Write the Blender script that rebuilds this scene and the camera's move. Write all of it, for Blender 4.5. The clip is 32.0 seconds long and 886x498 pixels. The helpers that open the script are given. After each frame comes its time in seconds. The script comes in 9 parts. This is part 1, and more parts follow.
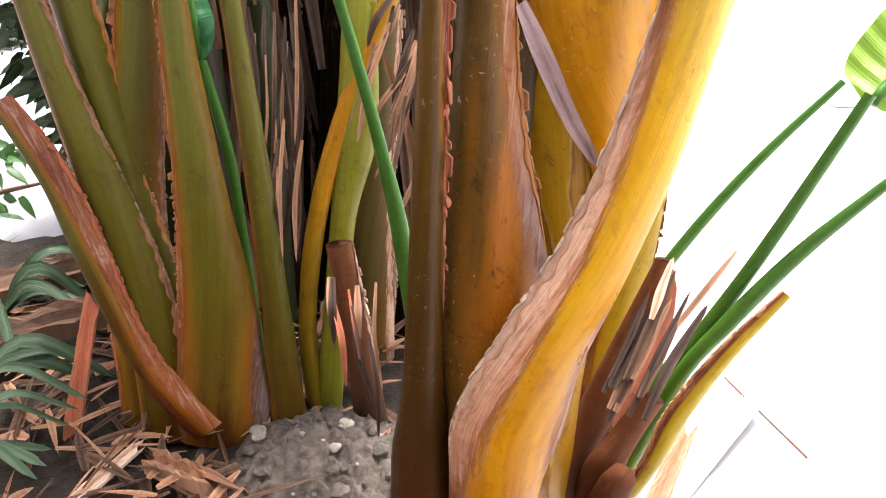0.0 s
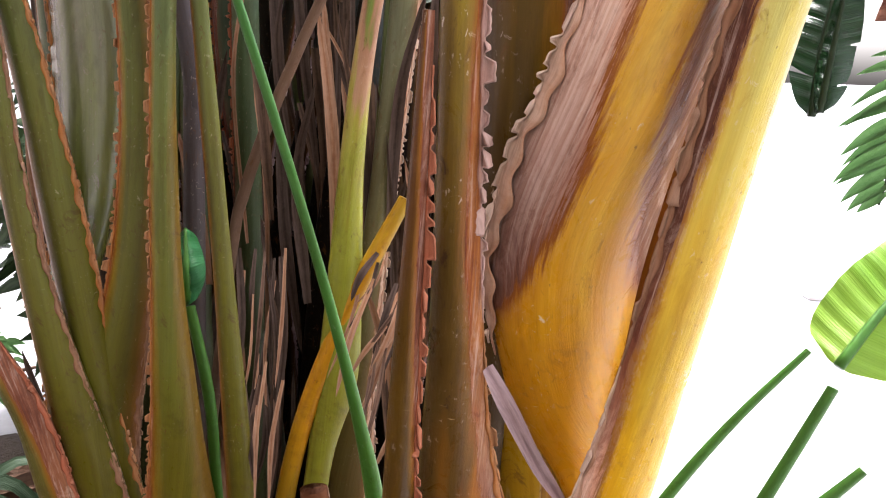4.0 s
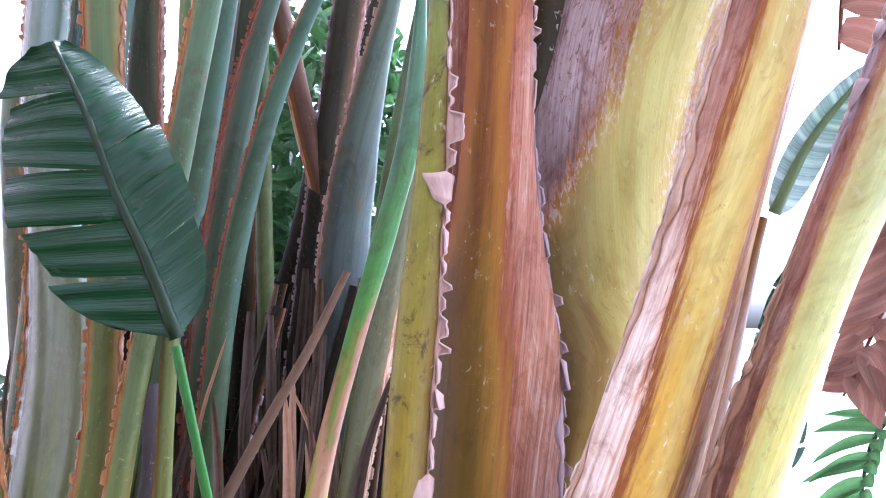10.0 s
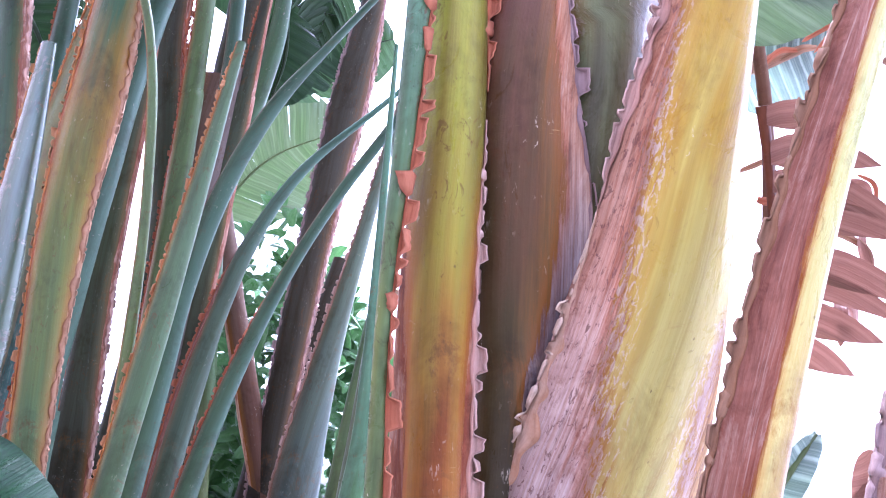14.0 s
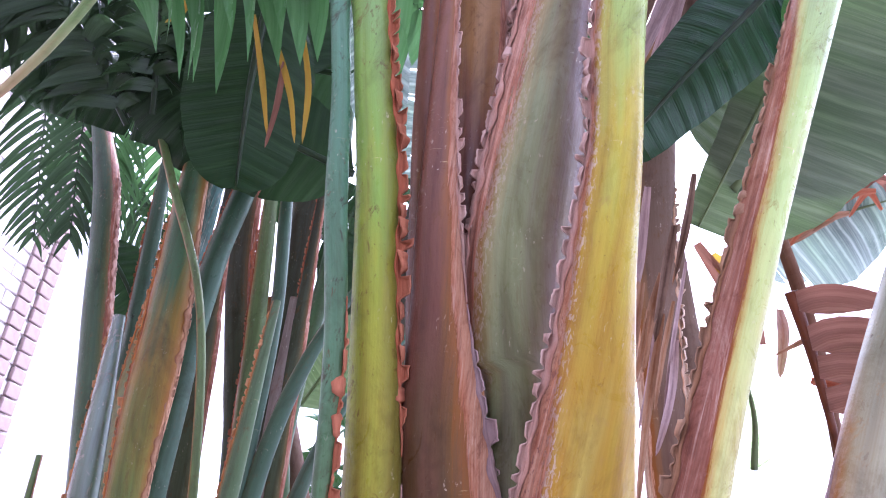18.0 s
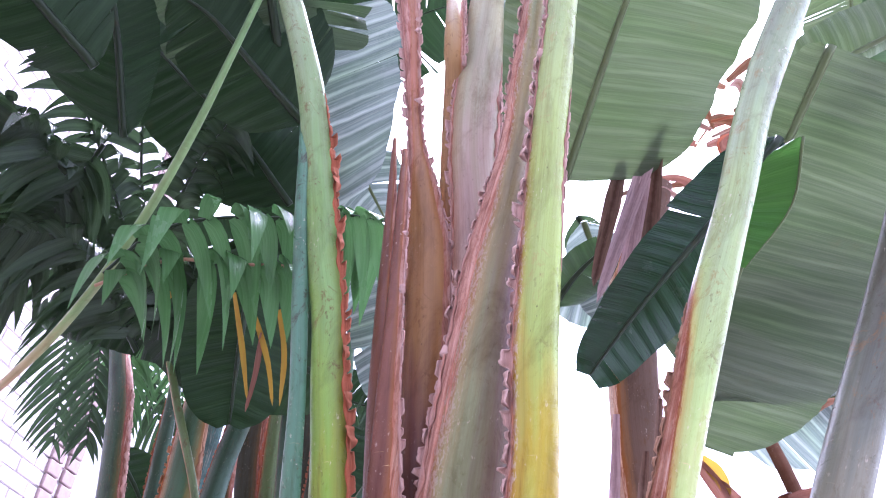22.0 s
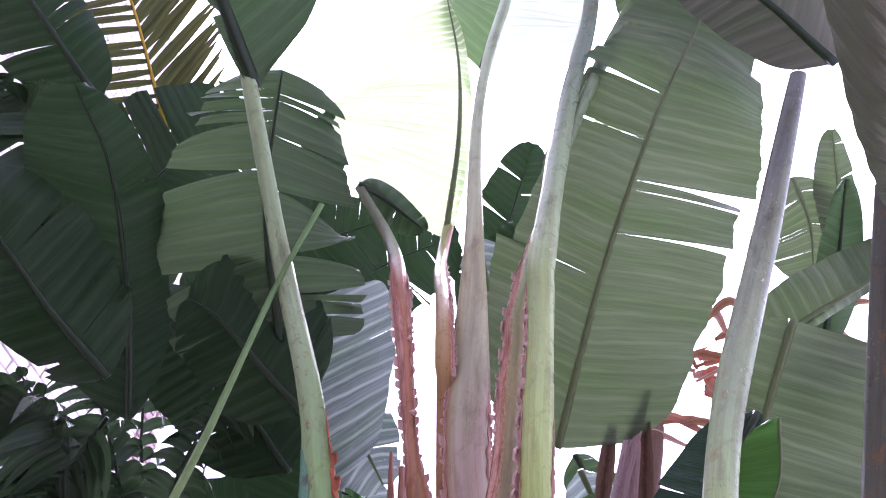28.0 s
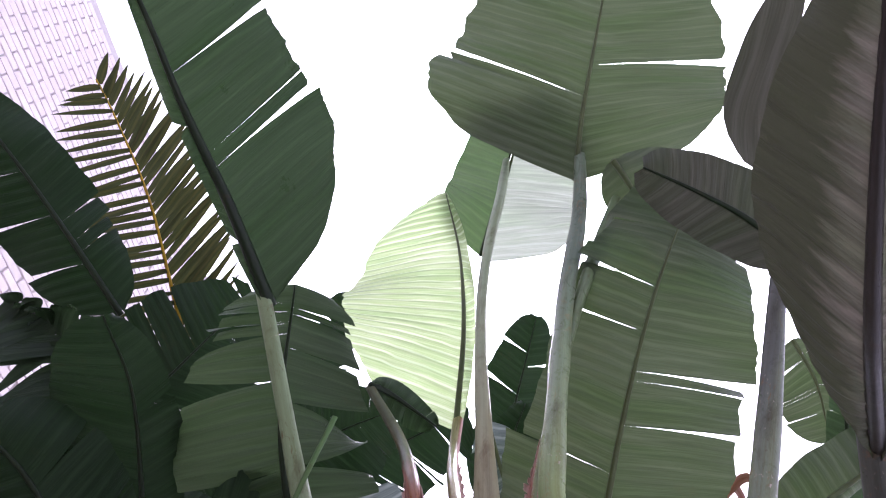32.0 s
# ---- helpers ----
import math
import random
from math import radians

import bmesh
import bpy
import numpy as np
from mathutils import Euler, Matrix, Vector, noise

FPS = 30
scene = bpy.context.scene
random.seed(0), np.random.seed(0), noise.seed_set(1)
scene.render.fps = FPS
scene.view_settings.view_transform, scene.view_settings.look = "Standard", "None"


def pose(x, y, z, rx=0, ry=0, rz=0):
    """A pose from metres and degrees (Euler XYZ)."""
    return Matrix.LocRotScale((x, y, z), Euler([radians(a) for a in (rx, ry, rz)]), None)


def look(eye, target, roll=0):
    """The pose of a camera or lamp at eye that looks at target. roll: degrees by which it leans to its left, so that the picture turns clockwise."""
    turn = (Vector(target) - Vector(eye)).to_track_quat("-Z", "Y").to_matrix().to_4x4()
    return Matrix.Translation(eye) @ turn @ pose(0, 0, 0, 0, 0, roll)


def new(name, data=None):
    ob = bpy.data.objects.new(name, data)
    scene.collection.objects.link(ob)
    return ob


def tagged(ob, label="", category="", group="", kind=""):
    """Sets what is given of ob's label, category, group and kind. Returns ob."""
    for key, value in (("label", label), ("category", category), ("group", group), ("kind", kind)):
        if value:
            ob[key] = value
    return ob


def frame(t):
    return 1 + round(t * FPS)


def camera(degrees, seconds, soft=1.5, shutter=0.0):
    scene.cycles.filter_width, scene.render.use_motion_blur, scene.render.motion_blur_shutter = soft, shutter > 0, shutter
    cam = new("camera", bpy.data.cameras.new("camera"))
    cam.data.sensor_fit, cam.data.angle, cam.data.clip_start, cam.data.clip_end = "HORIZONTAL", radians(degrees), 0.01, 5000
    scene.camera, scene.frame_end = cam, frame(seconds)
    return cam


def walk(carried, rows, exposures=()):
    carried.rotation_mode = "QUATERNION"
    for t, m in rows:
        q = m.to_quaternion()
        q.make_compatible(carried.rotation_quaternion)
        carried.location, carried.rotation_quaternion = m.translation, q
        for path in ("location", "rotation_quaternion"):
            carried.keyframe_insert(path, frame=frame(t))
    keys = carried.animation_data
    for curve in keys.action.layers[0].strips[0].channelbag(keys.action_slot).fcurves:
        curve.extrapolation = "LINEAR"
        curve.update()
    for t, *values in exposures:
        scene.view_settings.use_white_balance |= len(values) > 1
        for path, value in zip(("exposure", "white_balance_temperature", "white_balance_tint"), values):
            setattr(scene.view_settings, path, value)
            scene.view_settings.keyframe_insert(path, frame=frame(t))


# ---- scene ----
cam = camera(63.2, 32.0, soft=1.1)
METRES, EYE, TILT, LEAN, TURN = 1.5, 0.90, -26.0, 0.0, 0.0
ROWS = [
    (0.0, 0.0, 0.0, 0.0, 0.0, 0.0, -0.0),
    (0.5, 0.0028, -0.0054, 0.0122, -0.3, 1.74, 0.06),
    (1.0, 0.0029, -0.0122, 0.0219, -0.33, 3.4, 0.18),
    (1.5, 0.0009, -0.0173, 0.0324, -0.37, 5.07, -0.18),
    (2.0, 0.0011, -0.0195, 0.0471, -0.42, 6.95, -0.22),
    (2.5, 0.004, -0.0222, 0.0642, -0.86, 8.81, -0.0),
    (4.5, 0.0084, -0.0269, 0.1091, -0.92, 13.72, -1.66),
    (5.0, 0.0062, -0.0393, 0.1217, -0.81, 15.73, -2.05),
    (5.5, 0.005, -0.0465, 0.1331, -0.9, 17.32, -2.53),
    (6.0, 0.0047, -0.0517, 0.1457, -1.01, 18.88, -2.45),
    (6.5, 0.0078, -0.0566, 0.1583, -1.47, 20.6, -2.41),
    (7.0, 0.0084, -0.0635, 0.1689, -1.76, 21.66, -2.15),
    (7.5, 0.0095, -0.0698, 0.1809, -1.87, 23.3, -2.09),
    (8.0, 0.0102, -0.0722, 0.1933, -2.09, 24.56, -2.12),
    (8.5, 0.0156, -0.0743, 0.2049, -2.54, 25.41, -1.96),
    (9.0, 0.0224, -0.0771, 0.2179, -2.92, 26.7, -1.71),
    (9.5, 0.0218, -0.0857, 0.2296, -2.89, 28.26, -1.78),
    (10.0, 0.0198, -0.0961, 0.2466, -3.24, 30.7, -2.28),
    (10.5, 0.0201, -0.1004, 0.2604, -3.77, 31.94, -1.86),
    (11.0, 0.0211, -0.1032, 0.2736, -3.9, 33.33, -1.05),
    (11.5, 0.0181, -0.1073, 0.2939, -4.28, 35.56, -1.27),
    (12.0, 0.0198, -0.1245, 0.3191, -4.81, 39.05, -1.49),
    (12.5, 0.0155, -0.1481, 0.3414, -6.16, 42.9, -1.9),
    (13.0, 0.0188, -0.1638, 0.358, -5.96, 44.33, -0.72),
    (13.5, 0.019, -0.1703, 0.3692, -6.3, 45.11, -0.76),
    (15.5, 0.0379, -0.2177, 0.41, -5.71, 50.15, -0.95),
    (16.0, 0.0534, -0.2388, 0.417, -4.51, 51.57, -1.02),
    (16.5, 0.0723, -0.2619, 0.4192, -3.02, 52.95, -1.45),
    (17.0, 0.0868, -0.2849, 0.4206, 0.21, 54.15, -2.26),
    (17.5, 0.1002, -0.295, 0.4229, 2.49, 55.12, -2.98),
    (18.0, 0.1175, -0.2982, 0.4285, 3.97, 56.22, -3.35),
    (18.5, 0.1305, -0.3026, 0.433, 5.51, 57.17, -3.65),
    (19.0, 0.1438, -0.3109, 0.439, 6.32, 58.46, -3.86),
    (19.5, 0.1501, -0.3299, 0.4382, 6.72, 59.64, -3.85),
    (20.0, 0.1565, -0.351, 0.436, 6.96, 60.96, -3.99),
    (20.5, 0.1673, -0.3701, 0.4362, 7.57, 62.49, -4.01),
    (21.0, 0.1729, -0.3878, 0.4361, 7.79, 63.66, -4.08),
    (21.5, 0.1813, -0.3984, 0.4382, 7.78, 65.3, -3.94),
    (22.0, 0.1891, -0.4107, 0.4408, 7.92, 66.96, -3.8),
    (22.5, 0.1961, -0.4238, 0.4421, 8.2, 68.29, -3.49),
    (23.0, 0.1981, -0.4363, 0.4455, 7.79, 69.9, -3.09),
    (23.5, 0.2027, -0.4487, 0.4459, 8.23, 71.14, -2.95),
    (24.0, 0.2033, -0.4587, 0.4469, 8.48, 72.44, -2.94),
    (24.5, 0.2048, -0.468, 0.4479, 9.18, 73.53, -3.27),
    (25.0, 0.207, -0.4816, 0.4478, 9.79, 74.96, -3.46),
    (25.5, 0.2084, -0.4985, 0.4468, 9.89, 76.29, -3.53),
    (26.0, 0.2116, -0.5166, 0.4416, 10.11, 78.12, -3.55),
    (26.5, 0.209, -0.5258, 0.4412, 9.87, 79.3, -3.21),
    (28.5, 0.2171, -0.5586, 0.4316, 10.38, 82.21, -2.96),
    (29.0, 0.2181, -0.5656, 0.4341, 11.28, 84.15, -3.38),
    (29.5, 0.223, -0.5817, 0.4244, 11.69, 85.41, -3.67),
    (30.0, 0.2243, -0.6034, 0.4153, 11.96, 87.11, -3.62),
    (30.5, 0.2323, -0.6166, 0.409, 12.03, 88.48, -2.84),
    (31.0, 0.2353, -0.6307, 0.3994, 12.11, 90.32, -2.4),
    (31.5, 0.2334, -0.6316, 0.3938, 12.32, 91.67, -2.4),
    (32.0, 0.2329, -0.632, 0.3912, 12.96, 92.46, -3.1),
]
EXPOSURES = [(0.0, 2.37, 6500, 15), (5.0, 2.07, 6300, 17), (7.0, 2.17, 5900, 18), (9.0, 2.47, 5250, 18), (11.0, 2.72, 4950, 24), (13.0, 2.77, 4900, 30), (16.0, 2.32, 5250, 29), (18.0, 2.12, 5300, 30), (20.0, 1.92, 5350, 32), (23.0, 2.3, 5300, 39), (25.0, 2.35, 5250, 46), (27.0, 1.95, 5400, 48), (29.0, 1.2, 5600, 42), (32.0, 0.8, 5700, 36)]
walk(cam, [(t, pose(0, 0, EYE, TILT, LEAN, TURN) @ pose(METRES * x, METRES * y, METRES * z, 90 + pitch, roll, yaw)) for t, x, y, z, yaw, pitch, roll in ROWS], EXPOSURES)

# ---- sky and sun: a bright, hazy, overcast day ----
world = bpy.data.worlds.new("sky")
scene.world = world
world.use_nodes = True
wn, wl = world.node_tree.nodes, world.node_tree.links
sky = wn.new("ShaderNodeTexSky")
sky.sky_type, sky.sun_disc = "NISHITA", False
sky.sun_elevation, sky.sun_rotation, sky.dust_density, sky.air_density = radians(69), radians(16), 7.0, 1.0
haze = wn.new("ShaderNodeHueSaturation")
haze.inputs["Saturation"].default_value = 0.25
wl.new(sky.outputs["Color"], haze.inputs["Color"])
wl.new(haze.outputs["Color"], wn["Background"].inputs["Color"])
wn["Background"].inputs["Strength"].default_value = 0.22
sun = new("sun", bpy.data.lights.new("sun", "SUN"))
sun.data.energy, sun.data.angle, sun.data.color = 3.0, radians(22), (1.0, 0.97, 0.93)
sun.matrix_world = look((1.0, 3.4, 9.0), (0, 0, 0))


# ---- materials ----
def nodes_of(name):
    m = bpy.data.materials.new(name)
    m.use_nodes = True
    t = m.node_tree
    return m, t.nodes, t.links, t.nodes["Principled BSDF"]


def ramp(nodes, stops, interpolation="LINEAR"):
    r = nodes.new("ShaderNodeValToRGB")
    r.color_ramp.interpolation = interpolation
    e = r.color_ramp.elements
    e[0].position, e[0].color = stops[0][0], (*stops[0][1], 1)
    e[1].position, e[1].color = stops[-1][0], (*stops[-1][1], 1)
    for p, c in stops[1:-1]:
        n = e.new(p)
        n.color = (*c, 1)
    return r


def noise_node(nodes, links, vector, scale, detail=4.0, rough=0.6, stretch=None, distortion=0.0):
    n = nodes.new("ShaderNodeTexNoise")
    n.inputs["Scale"].default_value, n.inputs["Detail"].default_value, n.inputs["Roughness"].default_value = scale, detail, rough
    n.inputs["Distortion"].default_value = distortion
    if stretch:
        mp = nodes.new("ShaderNodeMapping")
        mp.inputs["Scale"].default_value = stretch
        links.new(vector, mp.inputs["Vector"])
        vector = mp.outputs["Vector"]
    links.new(vector, n.inputs["Vector"])
    return n.outputs["Fac"]


def mix(nodes, links, fac, a, b, blend="MIX"):
    m = nodes.new("ShaderNodeMix")
    m.data_type, m.blend_type = "RGBA", blend
    for value, socket in ((fac, m.inputs[0]), (a, m.inputs[6]), (b, m.inputs[7])):
        if isinstance(value, bpy.types.NodeSocket):
            links.new(value, socket)
        elif isinstance(value, (int, float)):
            socket.default_value = value
        else:
            socket.default_value = (*value, 1)
    return m.outputs[2]


def spread(nodes, links, value, low, high, to_low=0.0, to_high=1.0):
    m = nodes.new("ShaderNodeMapRange")
    links.new(value, m.inputs["Value"])
    m.inputs["From Min"].default_value, m.inputs["From Max"].default_value = low, high
    m.inputs["To Min"].default_value, m.inputs["To Max"].default_value = to_low, to_high
    return m.outputs["Result"]


def sums(nodes, links, op, a, b):
    m = nodes.new("ShaderNodeMath")
    m.operation = op
    for value, socket in ((a, m.inputs[0]), (b, m.inputs[1])):
        if isinstance(value, bpy.types.NodeSocket):
            links.new(value, socket)
        else:
            socket.default_value = value
    return m.outputs[0]


def bumped(nodes, links, shader, height, distance, strength=0.6):
    b = nodes.new("ShaderNodeBump")
    b.inputs["Distance"].default_value, b.inputs["Strength"].default_value = distance, strength
    links.new(height, b.inputs["Height"])
    links.new(b.outputs["Normal"], shader.inputs["Normal"])


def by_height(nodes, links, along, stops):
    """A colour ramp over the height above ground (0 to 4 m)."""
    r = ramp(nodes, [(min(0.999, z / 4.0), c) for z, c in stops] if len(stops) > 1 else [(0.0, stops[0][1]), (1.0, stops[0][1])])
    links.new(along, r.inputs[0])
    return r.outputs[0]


def deep(c, share):
    """A fuller tone of a living skin's colour; a low share puts rear stalks' shade into it."""
    top = max(c)
    return tuple(share * v * (v / top) ** 0.30 for v in c)


def stalk_material(name, colours, left=None, right=None, blotch=(0.12, 0.05, 0.012), blotches=0.5, rough=0.33, scars=0.28, shine=0.12, rim_share=0.5, gloss=0.18, fibres=0.7, wash=(), flaky=0.0, tone=0.54):
    """A leaf stalk: colours by height, dried bands (height, colour, share of the width) along the sides, streaks, blotches, pale scars and flaking skin beside the bands."""
    m, n, l, bsdf = nodes_of(name)
    span, metric = n.new("ShaderNodeUVMap"), n.new("ShaderNodeUVMap")
    span.uv_map, metric.uv_map = "span", "metric"
    uv = metric.outputs["UV"]
    parts = n.new("ShaderNodeSeparateXYZ")
    l.new(span.outputs["UV"], parts.inputs[0])
    across = parts.outputs["X"]
    wander = noise_node(n, l, uv, 1.0, 3, 0.5, (45.0, 5.0, 1.0))
    along = sums(n, l, "ADD", parts.outputs["Y"], spread(n, l, wander, 0.3, 0.7, -0.03, 0.03))
    streak = noise_node(n, l, uv, 1.0, 4, 0.65, (620.0, 2.6, 1.0))
    broad = noise_node(n, l, uv, 1.0, 3, 0.6, (95.0, 1.6, 1.0))
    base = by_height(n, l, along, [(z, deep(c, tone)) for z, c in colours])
    colour = mix(n, l, spread(n, l, streak, 0.40, 0.66, 0.0, 0.22), base, (0.62, 0.52, 0.32), "MULTIPLY")
    colour = mix(n, l, spread(n, l, broad, 0.42, 0.68, 0.0, 0.36), colour, (0.52, 0.38, 0.22), "MULTIPLY")
    # side washes: brown pigment and, on some stalks, side shade put into the colour
    for side, low, high, pigment_and_shade, share in wash:
        place = across if side == "L" else sums(n, l, "SUBTRACT", 1.0, across)
        place = sums(n, l, "ADD", place, spread(n, l, broad, 0.3, 0.7, -0.09, 0.09))
        reach = sums(n, l, "MULTIPLY", spread(n, l, along, low / 4 - 0.03, low / 4 + 0.02), spread(n, l, along, high / 4 - 0.03, high / 4 + 0.03, 1.0, 0.0))
        colour = mix(n, l, sums(n, l, "MULTIPLY", reach, spread(n, l, place, 0.05, share, 0.9, 0.0)), colour, pigment_and_shade)
    spots = noise_node(n, l, uv, 34.0, 8, 0.78, (1.0, 0.5, 1.0), 1.2)
    colour = mix(n, l, spread(n, l, spots, 0.56, 0.64, 0.0, blotches), colour, blotch)
    mould = noise_node(n, l, uv, 13.0, 6, 0.72, (1.0, 0.4, 1.0), 0.8)
    colour = mix(n, l, spread(n, l, mould, 0.50, 0.70, 0.0, 0.7), colour, (0.42, 0.32, 0.23), "MULTIPLY")
    flecks = noise_node(n, l, uv, 85.0, 5, 0.72, (1.0, 0.6, 1.0), 1.0)
    colour = mix(n, l, spread(n, l, flecks, 0.62, 0.67, 0.0, 0.8 * blotches), colour, (0.09, 0.03, 0.010))
    pits = noise_node(n, l, uv, 260.0, 2, 0.5, (1.0, 0.4, 1.0))
    colour = mix(n, l, spread(n, l, pits, 0.72, 0.76, 0.0, 0.6), colour, (0.07, 0.035, 0.015))
    # pale scratches and scraps of skin, gathered in patches
    gathered = spread(n, l, noise_node(n, l, uv, 16.0, 3, 0.6), 0.50, 0.62)
    fine = noise_node(n, l, uv, 240.0, 5, 0.62, (1.0, 0.5, 1.0), 0.6)
    colour = mix(n, l, sums(n, l, "MULTIPLY", gathered, spread(n, l, fine, 0.62, 0.66, 0.0, 0.75 * scars)), colour, (0.62, 0.52, 0.42))
    scratch = noise_node(n, l, uv, 1.0, 4, 0.6, (60.0, 420.0, 1.0), 0.8)
    colour = mix(n, l, sums(n, l, "MULTIPLY", gathered, spread(n, l, scratch, 0.68, 0.74, 0.0, 0.6 * scars)), colour, (0.60, 0.46, 0.24))
    ragged = spread(n, l, noise_node(n, l, uv, 1.0, 7, 0.74, (170.0, 9.0, 1.0)), 0.25, 0.75, -0.11, 0.11)
    fibre = noise_node(n, l, uv, 1.0, 6, 0.70, (330.0, 7.0, 1.0))
    patches = noise_node(n, l, uv, 1.0, 8, 0.76, (42.0, 9.0, 1.0), 1.4)
    flake = noise_node(n, l, uv, 330.0, 7, 0.7, (1.0, 0.35, 1.0), 0.8)
    dryness = None
    for side, band in (("left", left), ("right", right)):
        if not band:
            continue
        tint = by_height(n, l, parts.outputs["Y"], [(z, c) for z, c, w in band])
        share = by_height(n, l, parts.outputs["Y"], [(z, (w, w, w)) for z, c, w in band])
        place = across if side == "left" else sums(n, l, "SUBTRACT", 1.0, across)
        place = sums(n, l, "SUBTRACT", sums(n, l, "ADD", place, sums(n, l, "MULTIPLY", ragged, spread(n, l, share, 0.0, 0.2))), share)
        there = spread(n, l, share, 0.01, 0.06)
        glow = sums(n, l, "MULTIPLY", spread(n, l, place, 0.0, 0.24, 0.8, 0.0), sums(n, l, "MULTIPLY", there, rim_share))
        colour = mix(n, l, glow, colour, (0.46, 0.19, 0.012))
        if flaky:
            near = sums(n, l, "MULTIPLY", spread(n, l, place, 0.02, 0.17, 1.0, 0.0), there)
            bits = spread(n, l, sums(n, l, "ADD", flake, sums(n, l, "MULTIPLY", near, 0.12)), 0.58, 0.62, 0.0, 0.8 * flaky)
            colour = mix(n, l, sums(n, l, "MULTIPLY", bits, near), colour, (0.66, 0.60, 0.60))
        rim = sums(n, l, "MULTIPLY", spread(n, l, place, 0.03, 0.10, 1.0, 0.0), sums(n, l, "MULTIPLY", there, min(1.0, 1.4 * rim_share)))
        colour = mix(n, l, rim, colour, (0.22, 0.065, 0.010))
        dry = mix(n, l, spread(n, l, sums(n, l, "ADD", place, spread(n, l, patches, 0.3, 0.7, -0.06, 0.06)), -0.10, -0.01, 0.0, 0.55), tint, (0.85, 0.46, 0.27), "MULTIPLY")
        dry = mix(n, l, spread(n, l, patches, 0.51, 0.60, 0.0, 0.5), dry, (0.42, 0.28, 0.24), "MULTIPLY")
        dry = mix(n, l, spread(n, l, patches, 0.34, 0.46, 0.3, 0.0), dry, (0.80, 0.64, 0.54))
        dry = mix(n, l, spread(n, l, streak, 0.38, 0.66, 0.0, 0.7), dry, (0.64, 0.42, 0.31), "MULTIPLY")
        dry = mix(n, l, spread(n, l, spots, 0.54, 0.64, 0.0, 0.6), dry, (0.55, 0.38, 0.30), "MULTIPLY")
        dry = mix(n, l, spread(n, l, fibre, 0.53, 0.66, 0.0, fibres), dry, (0.09, 0.038, 0.026))
        dry = mix(n, l, spread(n, l, fibre, 0.32, 0.44, 0.4, 0.0), dry, (0.72, 0.55, 0.46))
        if flaky:
            dry = mix(n, l, spread(n, l, flake, 0.56, 0.61, 0.0, 0.75 * flaky), dry, (0.16, 0.07, 0.06))
        dry = mix(n, l, spread(n, l, mould, 0.48, 0.64, 0.0, 0.42), dry, (0.42, 0.25, 0.18), "MULTIPLY")
        here = sums(n, l, "MULTIPLY", spread(n, l, place, -0.01, 0.01, 1.0, 0.0), there)
        colour = mix(n, l, here, colour, dry)
        dryness = here if dryness is None else sums(n, l, "MAXIMUM", dryness, here)
    l.new(colour, bsdf.inputs["Base Color"])
    body_rough = spread(n, l, spots, 0.3, 0.8, rough - 0.10, rough + 0.25)
    l.new(body_rough if dryness is None else sums(n, l, "MAXIMUM", body_rough, sums(n, l, "MULTIPLY", dryness, 0.78)), bsdf.inputs["Roughness"])
    bsdf.inputs["Coat Weight"].default_value, bsdf.inputs["Coat Roughness"].default_value = shine, 0.25
    bsdf.inputs["Specular IOR Level"].default_value = gloss
    relief = sums(n, l, "ADD", sums(n, l, "MULTIPLY", streak, 0.4), sums(n, l, "ADD", sums(n, l, "MULTIPLY", spots, 0.6), sums(n, l, "MULTIPLY", fine, 0.5)))
    if dryness is not None:
        relief = sums(n, l, "ADD", relief, sums(n, l, "MULTIPLY", dryness, sums(n, l, "MULTIPLY", fibre, 2.0)))
    bumped(n, l, bsdf, relief, 0.0016, 0.55)
    return m


def dry_material(name, tip, foot, dark=0.35):
    """A dried, torn margin: tip colour at its free edge, foot colour where it joins the stalk."""
    m, n, l, bsdf = nodes_of(name)
    span, metric = n.new("ShaderNodeUVMap"), n.new("ShaderNodeUVMap")
    span.uv_map, metric.uv_map = "span", "metric"
    parts = n.new("ShaderNodeSeparateXYZ")
    l.new(span.outputs["UV"], parts.inputs[0])
    grain = noise_node(n, l, metric.outputs["UV"], 1.0, 5, 0.7, (300.0, 18.0, 1.0))
    patch = noise_node(n, l, metric.outputs["UV"], 45.0, 5, 0.7)
    base = ramp(n, [(0.0, foot), (0.35, tuple(0.5 * (a + b) for a, b in zip(tip, foot))), (1.0, tip)])
    l.new(sums(n, l, "ADD", parts.outputs["X"], spread(n, l, patch, 0.3, 0.7, -0.25, 0.25)), base.inputs[0])
    colour = mix(n, l, spread(n, l, grain, 0.45, 0.75, 0.0, 0.7), base.outputs[0], tuple(dark * c for c in foot))
    l.new(colour, bsdf.inputs["Base Color"])
    bsdf.inputs["Roughness"].default_value, bsdf.inputs["Specular IOR Level"].default_value = 0.75, 0.12
    bumped(n, l, bsdf, grain, 0.0012, 0.7)
    return m


